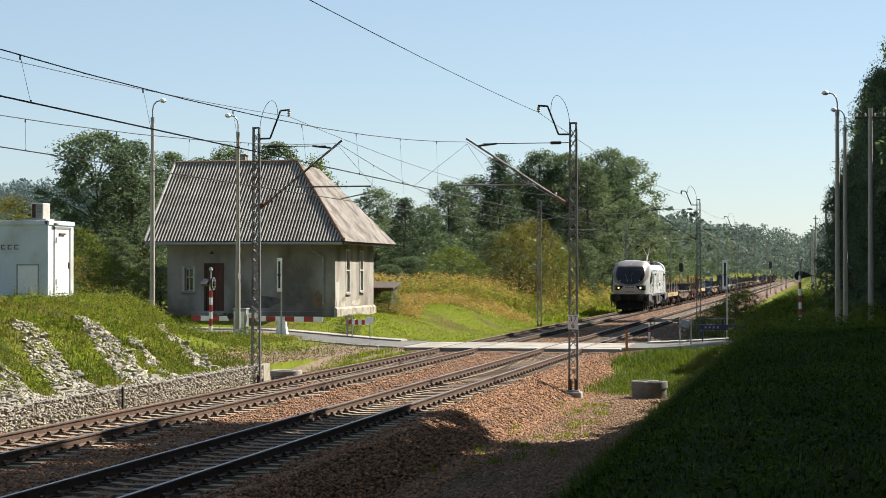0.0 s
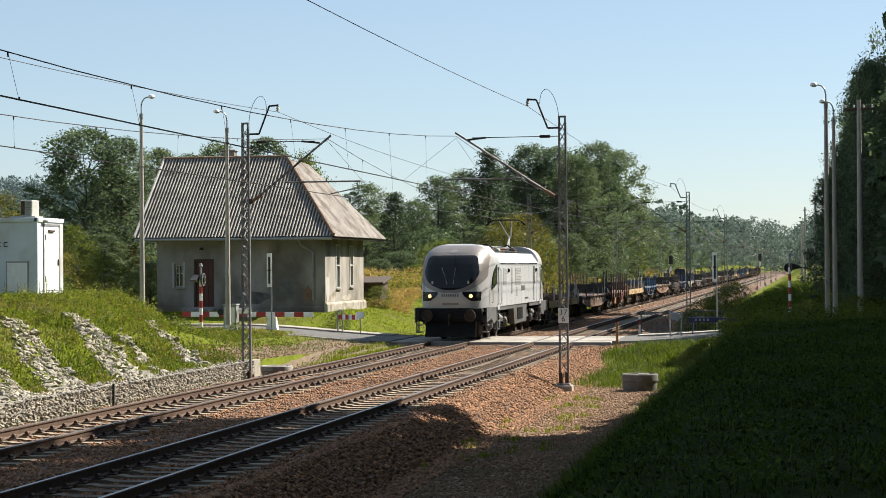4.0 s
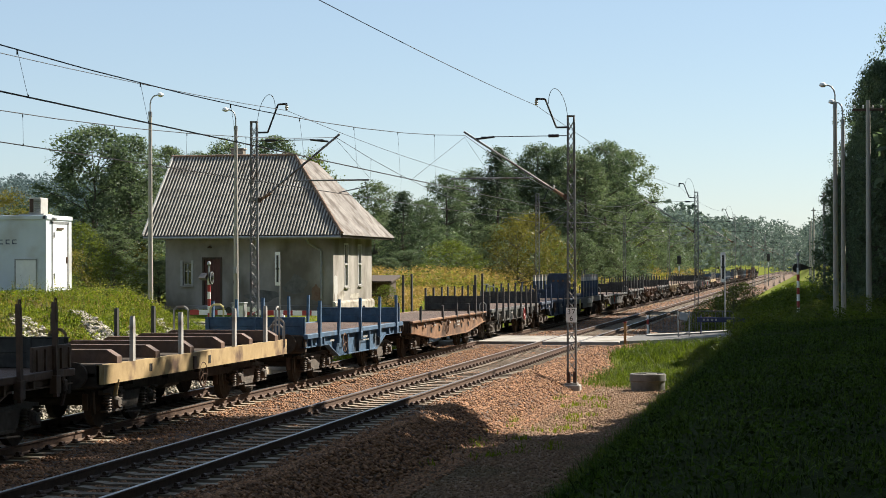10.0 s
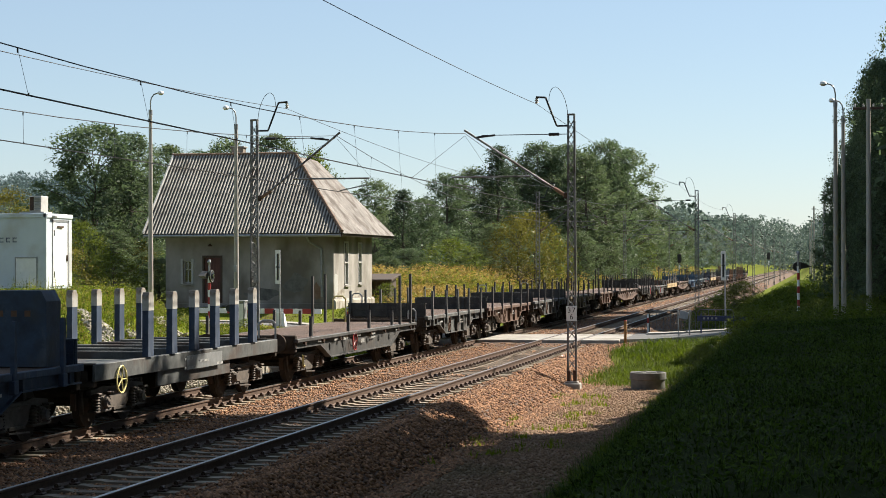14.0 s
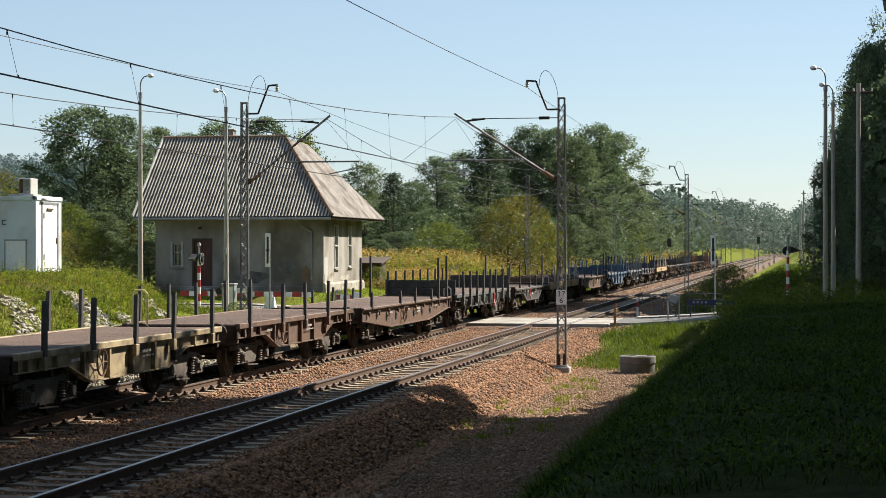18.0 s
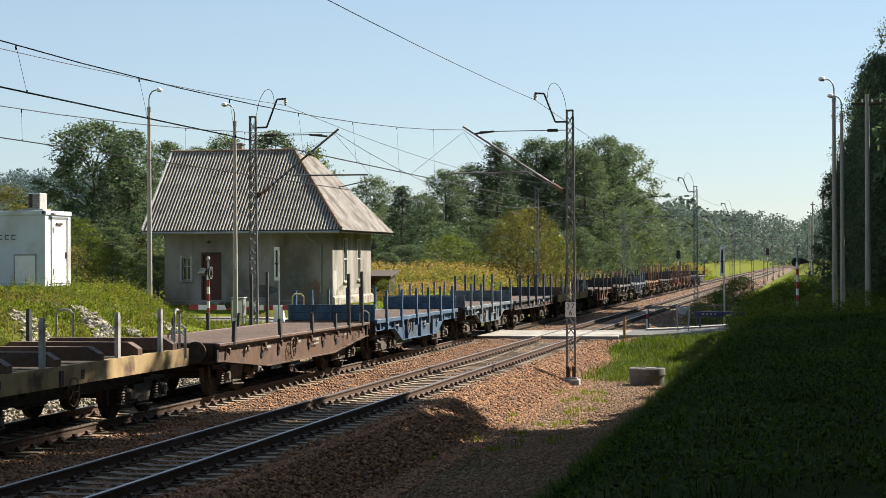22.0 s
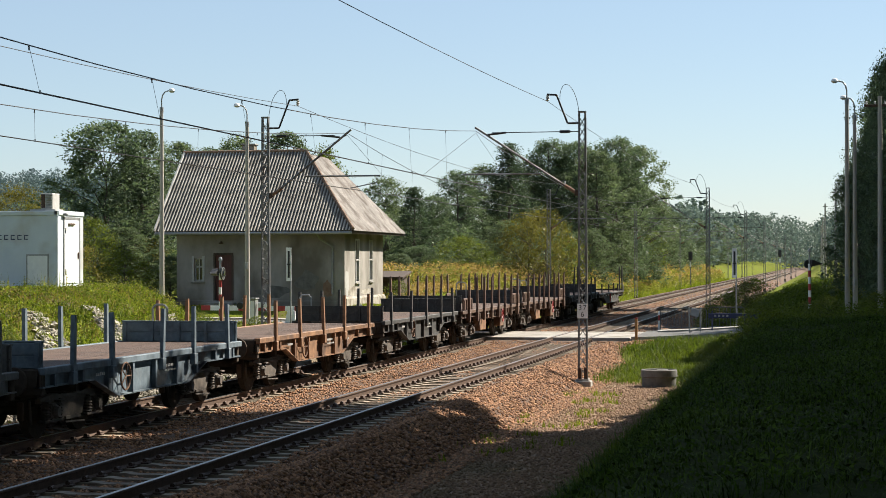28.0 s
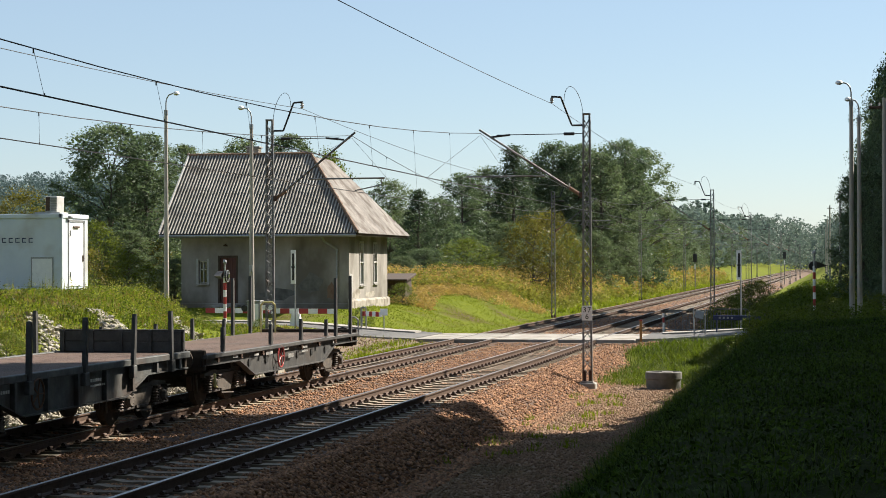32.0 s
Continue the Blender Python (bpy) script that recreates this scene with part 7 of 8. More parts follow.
PLACED = [  # x, y, top, crown radius, kind
    (-27.6, 94.6, 10.3, 3.3, "a"), (-26.3, 96.4, 9.9, 2.6, "a"), (-28.1, 100.6, 8.6, 2.1, "b"), (-25.6, 87.9, 5, 1.5, "c"), (-25.4, 95, 4.1, 1.3, "d"),
    (-25.5, 91.9, 4.7, 1.7, "b"), (-44.6, 121.8, 8.0, 3.2, "d"), (-47, 126.8, 5.6, 2.4, "b"), (-43.0, 116.8, 5.2, 2.6, "d"), (-29.8, 112.4, 10.4, 2.2, "b"),
    (-26.8, 115.1, 10.8, 2.4, "b"), (-22.6, 111.8, 10.9, 2.4, "b"), (-21.9, 118.1, 10.1, 2, "c"), (-30.3, 119.5, 10.4, 2, "a"), (-23.4, 141.2, 9.3, 2.4, "b"),
    (-20.2, 136.8, 8.4, 2.2, "p"), (-20.9, 146.8, 8.1, 2.2, "a"), (-20.8, 157, 10.5, 2.6, "a"), (-19.6, 162.3, 11.2, 2.8, "b"), (-17.4, 162.7, 13.2, 3.2, "p"),
    (-17.7, 178, 12.6, 3.4, "b"), (-16.2, 178.3, 14.4, 3.6, "a"), (-13.8, 178.7, 14.2, 3.6, "a"), (-11.1, 174.2, 13.1, 3.4, "b"), (-10.1, 181.5, 14.7, 3.8, "a"),
    (-9.1, 191.9, 14.6, 3.8, "b"), (-13.6, 218.3, 14.9, 3.6, "a"), (-14.2, 245.7, 12.4, 3.6, "a"), (-14.2, 271.2, 11.4, 3.6, "b"), (-14.2, 301.8, 10.6, 3.6, "a"),
    (-14.5, 352.6, 10.6, 3.8, "b"), (-14.5, 413.7, 11.4, 4, "a"), (-14.5, 485.1, 12.4, 4.2, "b"), (-28, 155.6, 7.7, 2.6, "a"), (-26.8, 161, 7.7, 2.6, "b"),
    (-24.2, 181.8, 10.2, 3, "a"), (-21.4, 192.5, 12.3, 3, "b"), (-17.6, 198.4, 13.7, 3.2, "a"), (-14, 209.3, 14.3, 3.4, "b"), (-15.2, 235.1, 13.6, 3.4, "a"),
    (-16, 291.1, 11.2, 3.4, "b"), (-13.4, 119.8, 4.5, 2.3, "c"), (-14, 115.6, 3, 1.4, "c"), (-10.1, 126.5, 6.1, 2.7, "d"), (-9.6, 131, 6.4, 2.6, "d"),
    (-13.2, 136.1, 5.9, 2.2, "b"), (-9.0, 137.2, 4.6, 1.8, "c"), (-16, 113.2, 3.4, 1.3, "b"), (-10, 159.4, 5.6, 2.2, "b"), (-10, 174.7, 6.4, 2.4, "b"),
    (-10.5, 215.1, 6.9, 2.6, "c"), (-11.3, 250.7, 6.8, 2.6, "b"), (-11.6, 291.4, 6.5, 2.6, "b"), (-12.9, 126, 4.1, 1.7, "b"), (-15.6, 117.3, 3.9, 1.6, "a"),
    (-15.6, 109.2, 2.6, 1, "c"), (14.9, 97.3, 14.3, 3.3, "b"), (14.4, 110.5, 12.1, 2.8, "a"), (14.6, 124.7, 11.5, 2.6, "b"), (14.9, 153.1, 11, 2.8, "a"),
    (15.4, 143, 11.7, 2.8, "a"), (15.8, 193.8, 9.8, 3, "a"), (16.4, 244.7, 9.1, 3, "b"), (14.8, 90.3, 12.4, 3.2, "a"), (16.1, 123.1, 14.7, 3.3, "a"),
    (15.5, 138.2, 12.6, 3, "a"), (15.6, 163.6, 12.5, 3, "a"), (14.9, 114.9, 4.6, 1.8, "d"), (14.5, 120.8, 3.3, 1.2, "d"), (18.5, 84, 14.5, 3.6, "s"),
    (18.8, 92, 15.5, 3.6, "s"), (18.2, 101, 15, 3.6, "s"), (19, 110, 15.5, 3.6, "s"), (18.4, 119, 15, 3.6, "s"), (16.2, 86, 9.5, 2.6, "s"), (17, 79.8, 10, 2.6, "s"), (18.6, 97, 22, 3.0, "s"), (18.6, 104, 22, 2.6, "s"), (17.9, 112, 28.5, 2.4, "s"), (17.9, 120, 28.5, 2.4, "s"), (17.9, 129, 28.5, 2.4, "s"), (17.9, 139, 28.5, 2.4, "s"), (19.2, 150, 22, 3.0, "s"), (15.2, 76, 12, 2.5, "s"), (15.1, 82, 13, 2.6, "a"), (15.3, 70.5, 11.5, 2.3, "s"), (15.2, 104, 13, 2.8, "a"), (13.6, 100, 13.0, 2.5, "a"), (13.2, 88, 10.5, 2.2, "a"), (14.3, 118, 14, 3, "a"),
    (18.4, 116, 28, 2.3, "s"), (18.0, 124.5, 29, 2.3, "s"),
    (11.1, 96, 7.4, 1.7, "a"), (12.2, 99.5, 10.6, 1.8, "a"), (13.1, 96.5, 14.6, 1.5, "t"), (11.7, 103, 8.6, 1.8, "b"), (12.8, 109, 11.0, 2.0, "a"), (12.9, 116, 9.0, 2.0, "a"), (12.6, 93, 12.6, 1.5, "a"), (13.4, 118, 15, 2.5, "a"), (13.9, 127, 16, 2.7, "b"), (13.7, 137, 15, 2.6, "a"),
    (-22.5, 84, 3.4, 1.6, "c"), (-24.2, 81, 4.2, 1.9, "d"), (-21.7, 88, 3.2, 1.2, "b"), (-23.4, 78.5, 3.2, 1.5, "c"), (-26.5, 84, 5.0, 2.0, "d"),
]
used = set()


def plant(k, i, x, y, top, r):
    src = KINDS[k][i % len(KINDS[k])]
    zb = height(x, y) - 0.1
    h = top - zb
    m = Matrix.Translation((x, y, zb)) @ Matrix.Rotation(i * 2.1, 4, "Z") @ Matrix.Diagonal((r / src["r"], r / src["r"], h / src["h"], 1))
    if src.name not in used:
        used.add(src.name)
        src.matrix_basis = m
        return src
    o = copy_thing(src, Matrix.Identity(4))
    o.matrix_basis = m
    return o


for i, (x, y, top, r, k) in enumerate(PLACED):
    plant(k, i, x, y, top, r)
# trees on the bank beside and behind the viewpoint, which shade the foreground
for i in range(16):
    plant("s", i, 16.4 + (i * 37 % 5) * 0.4, -26 + i * 4.75, 29.5 + (i * 53 % 7) * 0.35, 4.2)
for i in range(11):
    plant("s", i + 3, 20 + (i % 3), -24 + i * 6.9, 32.0, 4.6)
for i in range(4):
    plant("s", i + 1, 14.6 + i * 0.3, 46.5 + i * 3.2, 11.4 - i * 0.2, 2.5)
for i in range(7):
    plant("s", i, 14.3 + (i * 3 % 4) * 0.3, 57.5 + i * 2.3, 9.8 + (i % 3) * 0.4, 2.1)
# unseen high crowns over the bank and near track, added to block skylight
plant("h", 0, 12.3, 48.5, 18.2, 2.9)
for i, (x, y, top, r) in enumerate(((14.6, 36, 23, 5.5), (14.8, 27, 24, 6), (14.4, 18, 24, 6), (14.9, 9, 24, 6), (13.4, -3, 24, 6.5), (6.5, -9, 24, 6.5), (0.5, -8, 25, 6.5))):
    plant("h", i + 1, x, y, top, r)
# unseen trees added behind the viewpoint to darken the foreground's sky fill
for i in range(5):
    plant("s", i + 2, 4.0 - i * 4.5, -24 - (i % 2) * 5, 24, 4.4)
for i in range(8):
    plant("s", i + 4, 9.0 - i * 5.0, -15 - (i % 3) * 3, 24, 4.6)


# ---- far woods and hill ----
def far_woods(name, spots, label, leaf, per=80, size=1.6):
    pts, sz = [], []
    for x, y, z, h, r in spots:
        u = NR.uniform(0, 1, per)
        env = np.sqrt(np.maximum(0.05, 1 - (2 * u - 0.8) ** 2 * 0.8)) * r
        a = NR.uniform(0, 6.28, per)
        rad = env * np.sqrt(NR.uniform(0.2, 1, per))
        pts.append(np.stack([x + rad * np.cos(a), y + rad * np.sin(a), z + h * (0.1 + 0.88 * u)], 1))
    o = new(name, quads(name, np.concatenate(pts), size, M[leaf]))
    return tagged(o, label, "woodland", kind="stuff")


rw = random.Random(21)
# leaf colours paled and blued to stand in for haze over distance
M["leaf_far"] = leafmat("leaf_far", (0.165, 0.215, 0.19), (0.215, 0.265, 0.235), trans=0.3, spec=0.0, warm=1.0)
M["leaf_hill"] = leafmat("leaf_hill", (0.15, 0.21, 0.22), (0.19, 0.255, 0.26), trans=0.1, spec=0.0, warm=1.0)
sp = []
for i in range(420):
    x, y = rw.uniform(-110, 110), rw.uniform(640, 900)
    sp.append((x, y, height(x, y) - 0.5, rw.uniform(14, 20), rw.uniform(3.6, 5.2)))
for i in range(420):
    y = rw.uniform(300, 640)
    x = -14 - abs(rw.gauss(0, 14)) if i % 2 else 14 + abs(rw.gauss(0, 16))
    sp.append((x, y, height(x, y) - 0.5, rw.uniform(10, 15), rw.uniform(2.8, 4.2)))
for i in range(420):
    x, y = rw.uniform(-130, 130), rw.uniform(902, 950)
    sp.append((x, y, height(x, y) - 0.5, rw.uniform(19, 25), rw.uniform(4, 6)))
for i in range(420):
    x, y = rw.uniform(-70, 70), rw.uniform(640, 720)
    if abs(x + 2) > 9:
        sp.append((x, y, height(x, y) - 0.5, rw.uniform(15, 19), rw.uniform(3.6, 5)))
far_woods("far_woods", sp, "green belt of mixed woodland along the line, paled for haze", "leaf_far", 150, 0.95)
sp = []
for i in range(150):
    y = rw.uniform(170, 300)
    x = max(-30 - abs(rw.gauss(0, 30)), -0.33 * y + rw.uniform(0, 8))
    if (9.57 - x) / y < 0.325:
        sp.append((x, y, height(x, y) - 0.5, rw.uniform(5, 8.5), rw.uniform(2.2, 3.2)))
far_woods("wood_edge", sp, "low mixed woodland behind the fallow field", "leaf_pine", 700, 0.3)
sp = []
for i in range(75):
    y = rw.uniform(138, 330)
    x = -11.5 - abs(rw.gauss(0, 5)) - (9 * (1 - smooth(120, 150, y)) if y < 150 else 0)
    sp.append((x, y, height(x, y) - 0.4, rw.uniform(3.0, 6.0), rw.uniform(1.6, 2.6)))
far_woods("undergrowth", sp, "dense shrubs under the wood's edge", "leaf_a", 620, 0.3)
sp = []
for i in range(1000):
    y = rw.uniform(720, 1150)
    x = y * rw.uniform(-0.5, -0.27)
    sp.append((x, y, height(x, y) - 0.5, rw.uniform(12, 17), rw.uniform(4, 6)))
far_woods("hill_forest", sp, "distant wooded hill of conifers, coloured pale blue for haze", "leaf_hill", 210, 0.95)


# ---- grasses ----
def blades(name, x, y, h, w, mat_, label, category="grass", lean=0.55, zf=height):
    n = len(x)
    z = np.array([zf(a, b) for a, b in zip(x, y)])
    a = NR.uniform(0, 2 * math.pi, n)
    d = np.stack([np.cos(a), np.sin(a), np.zeros(n)], 1)
    s = np.stack([-np.sin(a), np.cos(a), np.zeros(n)], 1)
    ln = NR.normal(0, lean, n)[:, None] * h[:, None]
    base = np.stack([x, y, z - 0.03], 1)
    up = np.array([0, 0, 1.0])
    mid = base + up * (h * 0.58)[:, None] + d * ln * 0.35
    tip = base + up * (h * NR.uniform(0.8, 1.0, n))[:, None] + d * ln
    w = w[:, None]
    v = np.stack([base - s * w * 0.5, base + s * w * 0.5, mid + s * w * 0.42, mid - s * w * 0.42, mid - s * w * 0.42, mid + s * w * 0.42, tip + s * w * 0.08, tip - s * w * 0.08], 1)
    o = new(name, loose(name, v.reshape(-1, 3), 4, mat_))
    return tagged(o, label, category, kind="stuff")


def tufted(n, x0, x1, y0, y1, spread=0.16, per=14):
    c = n // per
    cx, cy = NR.uniform(x0, x1, c), NR.uniform(y0, y1, c)
    return (np.repeat(cx, per) + NR.normal(0, spread, c * per)), (np.repeat(cy, per) + NR.normal(0, spread, c * per))


x, y = tufted(90000, 5.45, 13.0, 13, 63, 0.13, 12)
keep = (y < 62) & (x > 5.5 + 0.3 * np.sin(y * 1.7))
x, y = x[keep], y[keep]
tall = np.array([0.55 + 0.9 * max(0.0, 0.5 + noise.noise((a * 0.9, b * 0.7, 2)) + 0.4 * noise.noise((a * 2.7, b * 2.1, 4))) for a, b in zip(x, y)])
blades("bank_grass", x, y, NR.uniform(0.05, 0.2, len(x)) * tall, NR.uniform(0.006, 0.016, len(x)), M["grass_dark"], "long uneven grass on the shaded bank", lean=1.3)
x, y = tufted(5200, 5.65, 7.0, 20, 60, 0.15, 16)
blades("bank_foot_grass", x, y, NR.uniform(0.12, 0.42, len(x)), NR.uniform(0.006, 0.014, len(x)), M["grass_mid"], "tall ragged grass along the foot of the bank", lean=0.55)
x, y = tufted(36000, 5.6, 13.0, 14, 62, 0.12, 9)
z = np.array([height(a, b) for a, b in zip(x, y)]) + NR.uniform(0.01, 0.12, len(x))
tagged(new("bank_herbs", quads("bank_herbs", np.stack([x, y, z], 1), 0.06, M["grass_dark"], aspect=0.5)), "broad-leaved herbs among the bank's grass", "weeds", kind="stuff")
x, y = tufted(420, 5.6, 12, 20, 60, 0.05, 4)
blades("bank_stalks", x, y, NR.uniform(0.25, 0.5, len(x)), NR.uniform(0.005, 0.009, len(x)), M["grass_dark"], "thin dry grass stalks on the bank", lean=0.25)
x, y = tufted(6500, 2.5, 6.2, 56.5, 70.6, 0.2, 14)
x2, y2 = tufted(15000, 3.2, 9.5, 55.6, 70.8, 0.2, 14)
x, y = np.concatenate([x, x2]), np.concatenate([y, y2])
blades("verge_grass", x, y, NR.uniform(0.1, 0.36, len(x)), NR.uniform(0.015, 0.03, len(x)), M["grass_mid"], "green verge grass round the manhole")


def rock_strip(x, y):
    """Where stone pitching shows through the slope's grass."""
    if not -11.9 < x < -6.95:
        return False
    d = y - 1.45 * (-7.0 - x)
    wob = 0.55 * noise.noise((x * 0.9, y * 0.5, 11)) + 0.35 * noise.noise((x * 2.3, y * 1.6, 12))
    for c, wdt, up, lo in ((28.5, 1.5, -11, -7), (33.5, 1.3, -10.6, -7), (37.9, 1.5, -10.4, -7), (41.5, 1.15, -11.6, -7.2), (46.0, 1.15, -11.7, -7), (48.2, 0.35, -10.2, -7.2), (51.7, 0.6, -11.0, -7.6)):
        if abs(d - c + wob) < wdt * (0.55 + 0.45 * smooth(up, up + 2.5, x)) and up + wob < x < lo + 0.3:
            return noise.noise((x * 1.1, y * 0.8, 31)) > -0.42
    return False


x, y = tufted(110000, -20, -6.95, 26, 72, 0.3, 6)
keep = np.array([(-6.9 > a) and not (rock_strip(a, b) and NR.random() < 0.95) and not (b > 56.5 and a > -10.2 and NR.random() < 0.9) for a, b in zip(x, y)])
x, y = x[keep], y[keep]
dry = NR.random(len(x)) < np.array([0.62 * max(0.0, 0.35 + noise.noise((a * 0.5, b * 0.4, 9))) + 0.12 for a, b in zip(x, y)])
deep = ~dry & (NR.random(len(x)) < np.array([0.25 + 0.9 * max(0.0, noise.noise((a * 0.45, b * 0.3, 17)) + 0.1) for a, b in zip(x, y)]))
green = ~dry & ~deep
blades("slope_grass", x[green], y[green], NR.uniform(0.06, 0.2, green.sum()), NR.uniform(0.02, 0.035, green.sum()), M["grass"], "sunlit green grass on the stony slope", lean=0.8)
blades("slope_deep_grass", x[deep], y[deep], NR.uniform(0.08, 0.26, deep.sum()), NR.uniform(0.02, 0.035, deep.sum()), M["grass_mid"], "lusher dark green grass on the stony slope", lean=0.8)
blades("slope_dry_grass", x[dry], y[dry], NR.uniform(0.1, 0.26, dry.sum()), NR.uniform(0.015, 0.025, dry.sum()), M["grass_dry"], "yellowed grass tufts on the slope", lean=0.7)
x, y = tufted(60000, -26, -6.7, 78.2, 122, 0.35, 6)
keep = ~((x > -20.6) & (x < -12.2) & (y > 84.5) & (y < 94.2))
x, y = x[keep], y[keep]
blades("meadow_grass", x, y, NR.uniform(0.04, 0.11, len(x)), NR.uniform(0.03, 0.05, len(x)), M["grass"], "mown green grass on the embankment beyond the road", lean=0.9)
x, y = tufted(16000, -14, -6.7, 120, 330, 0.5, 8)
blades("far_verge_grass", x, y, NR.uniform(0.15, 0.4, len(x)), NR.uniform(0.06, 0.12, len(x)), M["grass"], "rough grass beside the far track", lean=0.8)


def herbs(name, n, depth, y0, y1, edge, top, size, mat_, label, low=0.0):
    """Tall leafy weeds: loose leaves gathered round leaning stems."""
    per = 12
    c = n // per
    cy = NR.uniform(y0, y1, c)
    cx = np.array([edge(q) for q in cy]) - depth * NR.uniform(0, 1, c)
    hh = top * NR.uniform(0.6, 1.1, c)
    z0 = np.array([height(p, q) for p, q in zip(cx, cy)])
    u = low + (1 - low) * NR.uniform(0, 1, (c, per))
    la, lb = NR.normal(0, 0.16, (c, 1)), NR.normal(0, 0.16, (c, 1))
    px = cx[:, None] + la * u * hh[:, None] + NR.normal(0, 0.07, (c, per))
    py = cy[:, None] + lb * u * hh[:, None] + NR.normal(0, 0.07, (c, per))
    pz = z0[:, None] + u * hh[:, None]
    o = new(name, quads(name, np.stack([px, py, pz], 2).reshape(-1, 3), size, M[mat_], aspect=0.4))
    return tagged(o, label, "weeds", kind="stuff")


edge = lambda q: -13.4 + 5.4 * smooth(104, 126, q) + 0.5 * math.sin(q * 0.35)
herbs("field_weeds", 90000, 9, 98, 165, edge, 1.2, 0.18, "weed", "tall yellow-green weeds in the fallow field")
herbs("field_goldenrod", 60000, 9, 99, 165, lambda q: edge(q) - 0.5, 1.45, 0.15, "weed_rust", "rusty seed heads above the fallow field", 0.5)
herbs("far_weeds", 24000, 5, 160, 330, lambda q: -7.6, 1.3, 0.32, "weed", "tall yellow-green weeds along the far track")
herbs("far_goldenrod", 16000, 5, 160, 330, lambda q: -8.0, 1.5, 0.28, "weed_rust", "rusty weeds along the far track", 0.4)
herbs("brown_weeds", 17000, 4.2, 95, 118, lambda q: edge(q) + 2.4, 0.45, 0.13, "weed_rust", "low brown weeds at the meadow's edge")
x, y = tufted(30000, 3.9, 20, 83, 190, 0.25, 14)
blades("east_bank_grass", x, y, NR.uniform(0.1, 0.3, len(x)), NR.uniform(0.03, 0.06, len(x)), M["grass_mid"], "rough grass on the far bank beside the track", lean=0.9)
herbs("east_bank_weeds", 9000, 13, 90, 150, lambda q: 23.0, 0.7, 0.15, "weed", "tall yellowish weeds on the far bank", 0.2)
herbs("east_bank_herbs", 26000, 10, 82, 190, lambda q: 13.5 + 0.4 * math.sin(q), 0.4, 0.15, "grass_mid", "leafy green growth on the far bank")
x, y = tufted(16000, 3.1, 8.5, 82, 210, 0.3, 10)
blades("east_verge_grass", x, y, NR.uniform(0.08, 0.25, len(x)), NR.uniform(0.05, 0.09, len(x)), M["grass_mid"], "green grass beside the far ballast", lean=0.9)
herbs("slope_weeds", 15000, 6.5, 30, 66, lambda q: -7.4, 0.36, 0.075, "grass_mid", "leafy weed clumps on the stony slope")
herbs("slope_yellow_weeds", 6000, 6.0, 36, 66, lambda q: -8.6, 0.5, 0.06, "weed", "yellowing weed stalks on the stony slope", 0.3)
herbs("crest_herbs", 9000, 6.0, 50, 64, lambda q: 13.0, 0.5, 0.085, "grass_mid", "leafy herbs along the crest of the bank")
x, y = tufted(1500, -6.4, -5.4, 60, 71, 0.2, 10)
blades("trackside_weeds", x, y, NR.uniform(0.1, 0.25, len(x)), NR.uniform(0.02, 0.03, len(x)), M["grass"], "sparse weeds at the track's edge", "weeds", zf=lambda a, b: max(bed(a, b), height(a, b)))
x, y = tufted(1100, 2.4, 4.6, 33, 52, 0.1, 22)
blades("gravel_weeds", x, y, NR.uniform(0.06, 0.2, len(x)), NR.uniform(0.015, 0.03, len(x)), M["grass"], "small weeds growing in the gravel", "weeds", zf=lambda a, b: -0.72)
# small shrubs on the slope
for x, y, s in ((-9.3, 41.5, 0.75), (-12.8, 66.5, 0.6), (-11.2, 67.8, 0.5), (-10.2, 79.5, 0.8), (-12.0, 95.2, 1.1), (5.9, 61.5, 0.8), (7.4, 63.5, 1.1), (8.8, 66, 1.2), (4.6, 84.5, 1.2), (4.9, 90, 1.7), (4.7, 97, 1.5), (5.2, 105, 2.0), (4.8, 114, 1.7), (5.0, 124, 2.1), (9.6, 57.5, 0.9), (11.0, 58.5, 1.0)):
    o = plant("c", int(x * 10), x, y, height(x, y) + s, s * 0.7)
x, y = tufted(90, -17.6, -14.9, 57.8, 59.7, 0.12, 6)
blades("cabin_weeds", x, y, NR.uniform(0.2, 0.8, len(x)), NR.uniform(0.01, 0.02, len(x)), M["weed"], "tall pale weeds before the container", "weeds", lean=0.25)
x, y = tufted(26000, -20, -7.0, 26, 70, 0.2, 13)
keep = np.array([not rock_strip(a, b) and not (b > 57 and a > -10) for a, b in zip(x, y)])
x, y = x[keep], y[keep]
z = np.array([height(a, b) for a, b in zip(x, y)]) + NR.uniform(0.03, 0.2, len(x))
half_n = len(x) // 2
tagged(new("slope_herbs", quads("slope_herbs", np.stack([x, y, z], 1)[:half_n], 0.09, M["grass"], aspect=0.5)), "broad-leaved herbs on the sunlit slope", "weeds", kind="stuff")
tagged(new("slope_dark_herbs", quads("slope_dark_herbs", np.stack([x, y, z], 1)[half_n:], 0.09, M["grass_mid"], aspect=0.5)), "darker herb clumps on the slope", "weeds", kind="stuff")
x, y = tufted(9000, 2.9, 6.6, 57, 70.9, 0.16, 13)
blades("patchy_verge_grass", x, y, NR.uniform(0.06, 0.2, len(x)), NR.uniform(0.015, 0.03, len(x)), M["grass_mid"], "patchy grass on the earthy verge", lean=0.7)


# ---- pieces: sleepers, stones ----
tracks = [o for o in scene.objects if o.name.startswith("railway_track")]
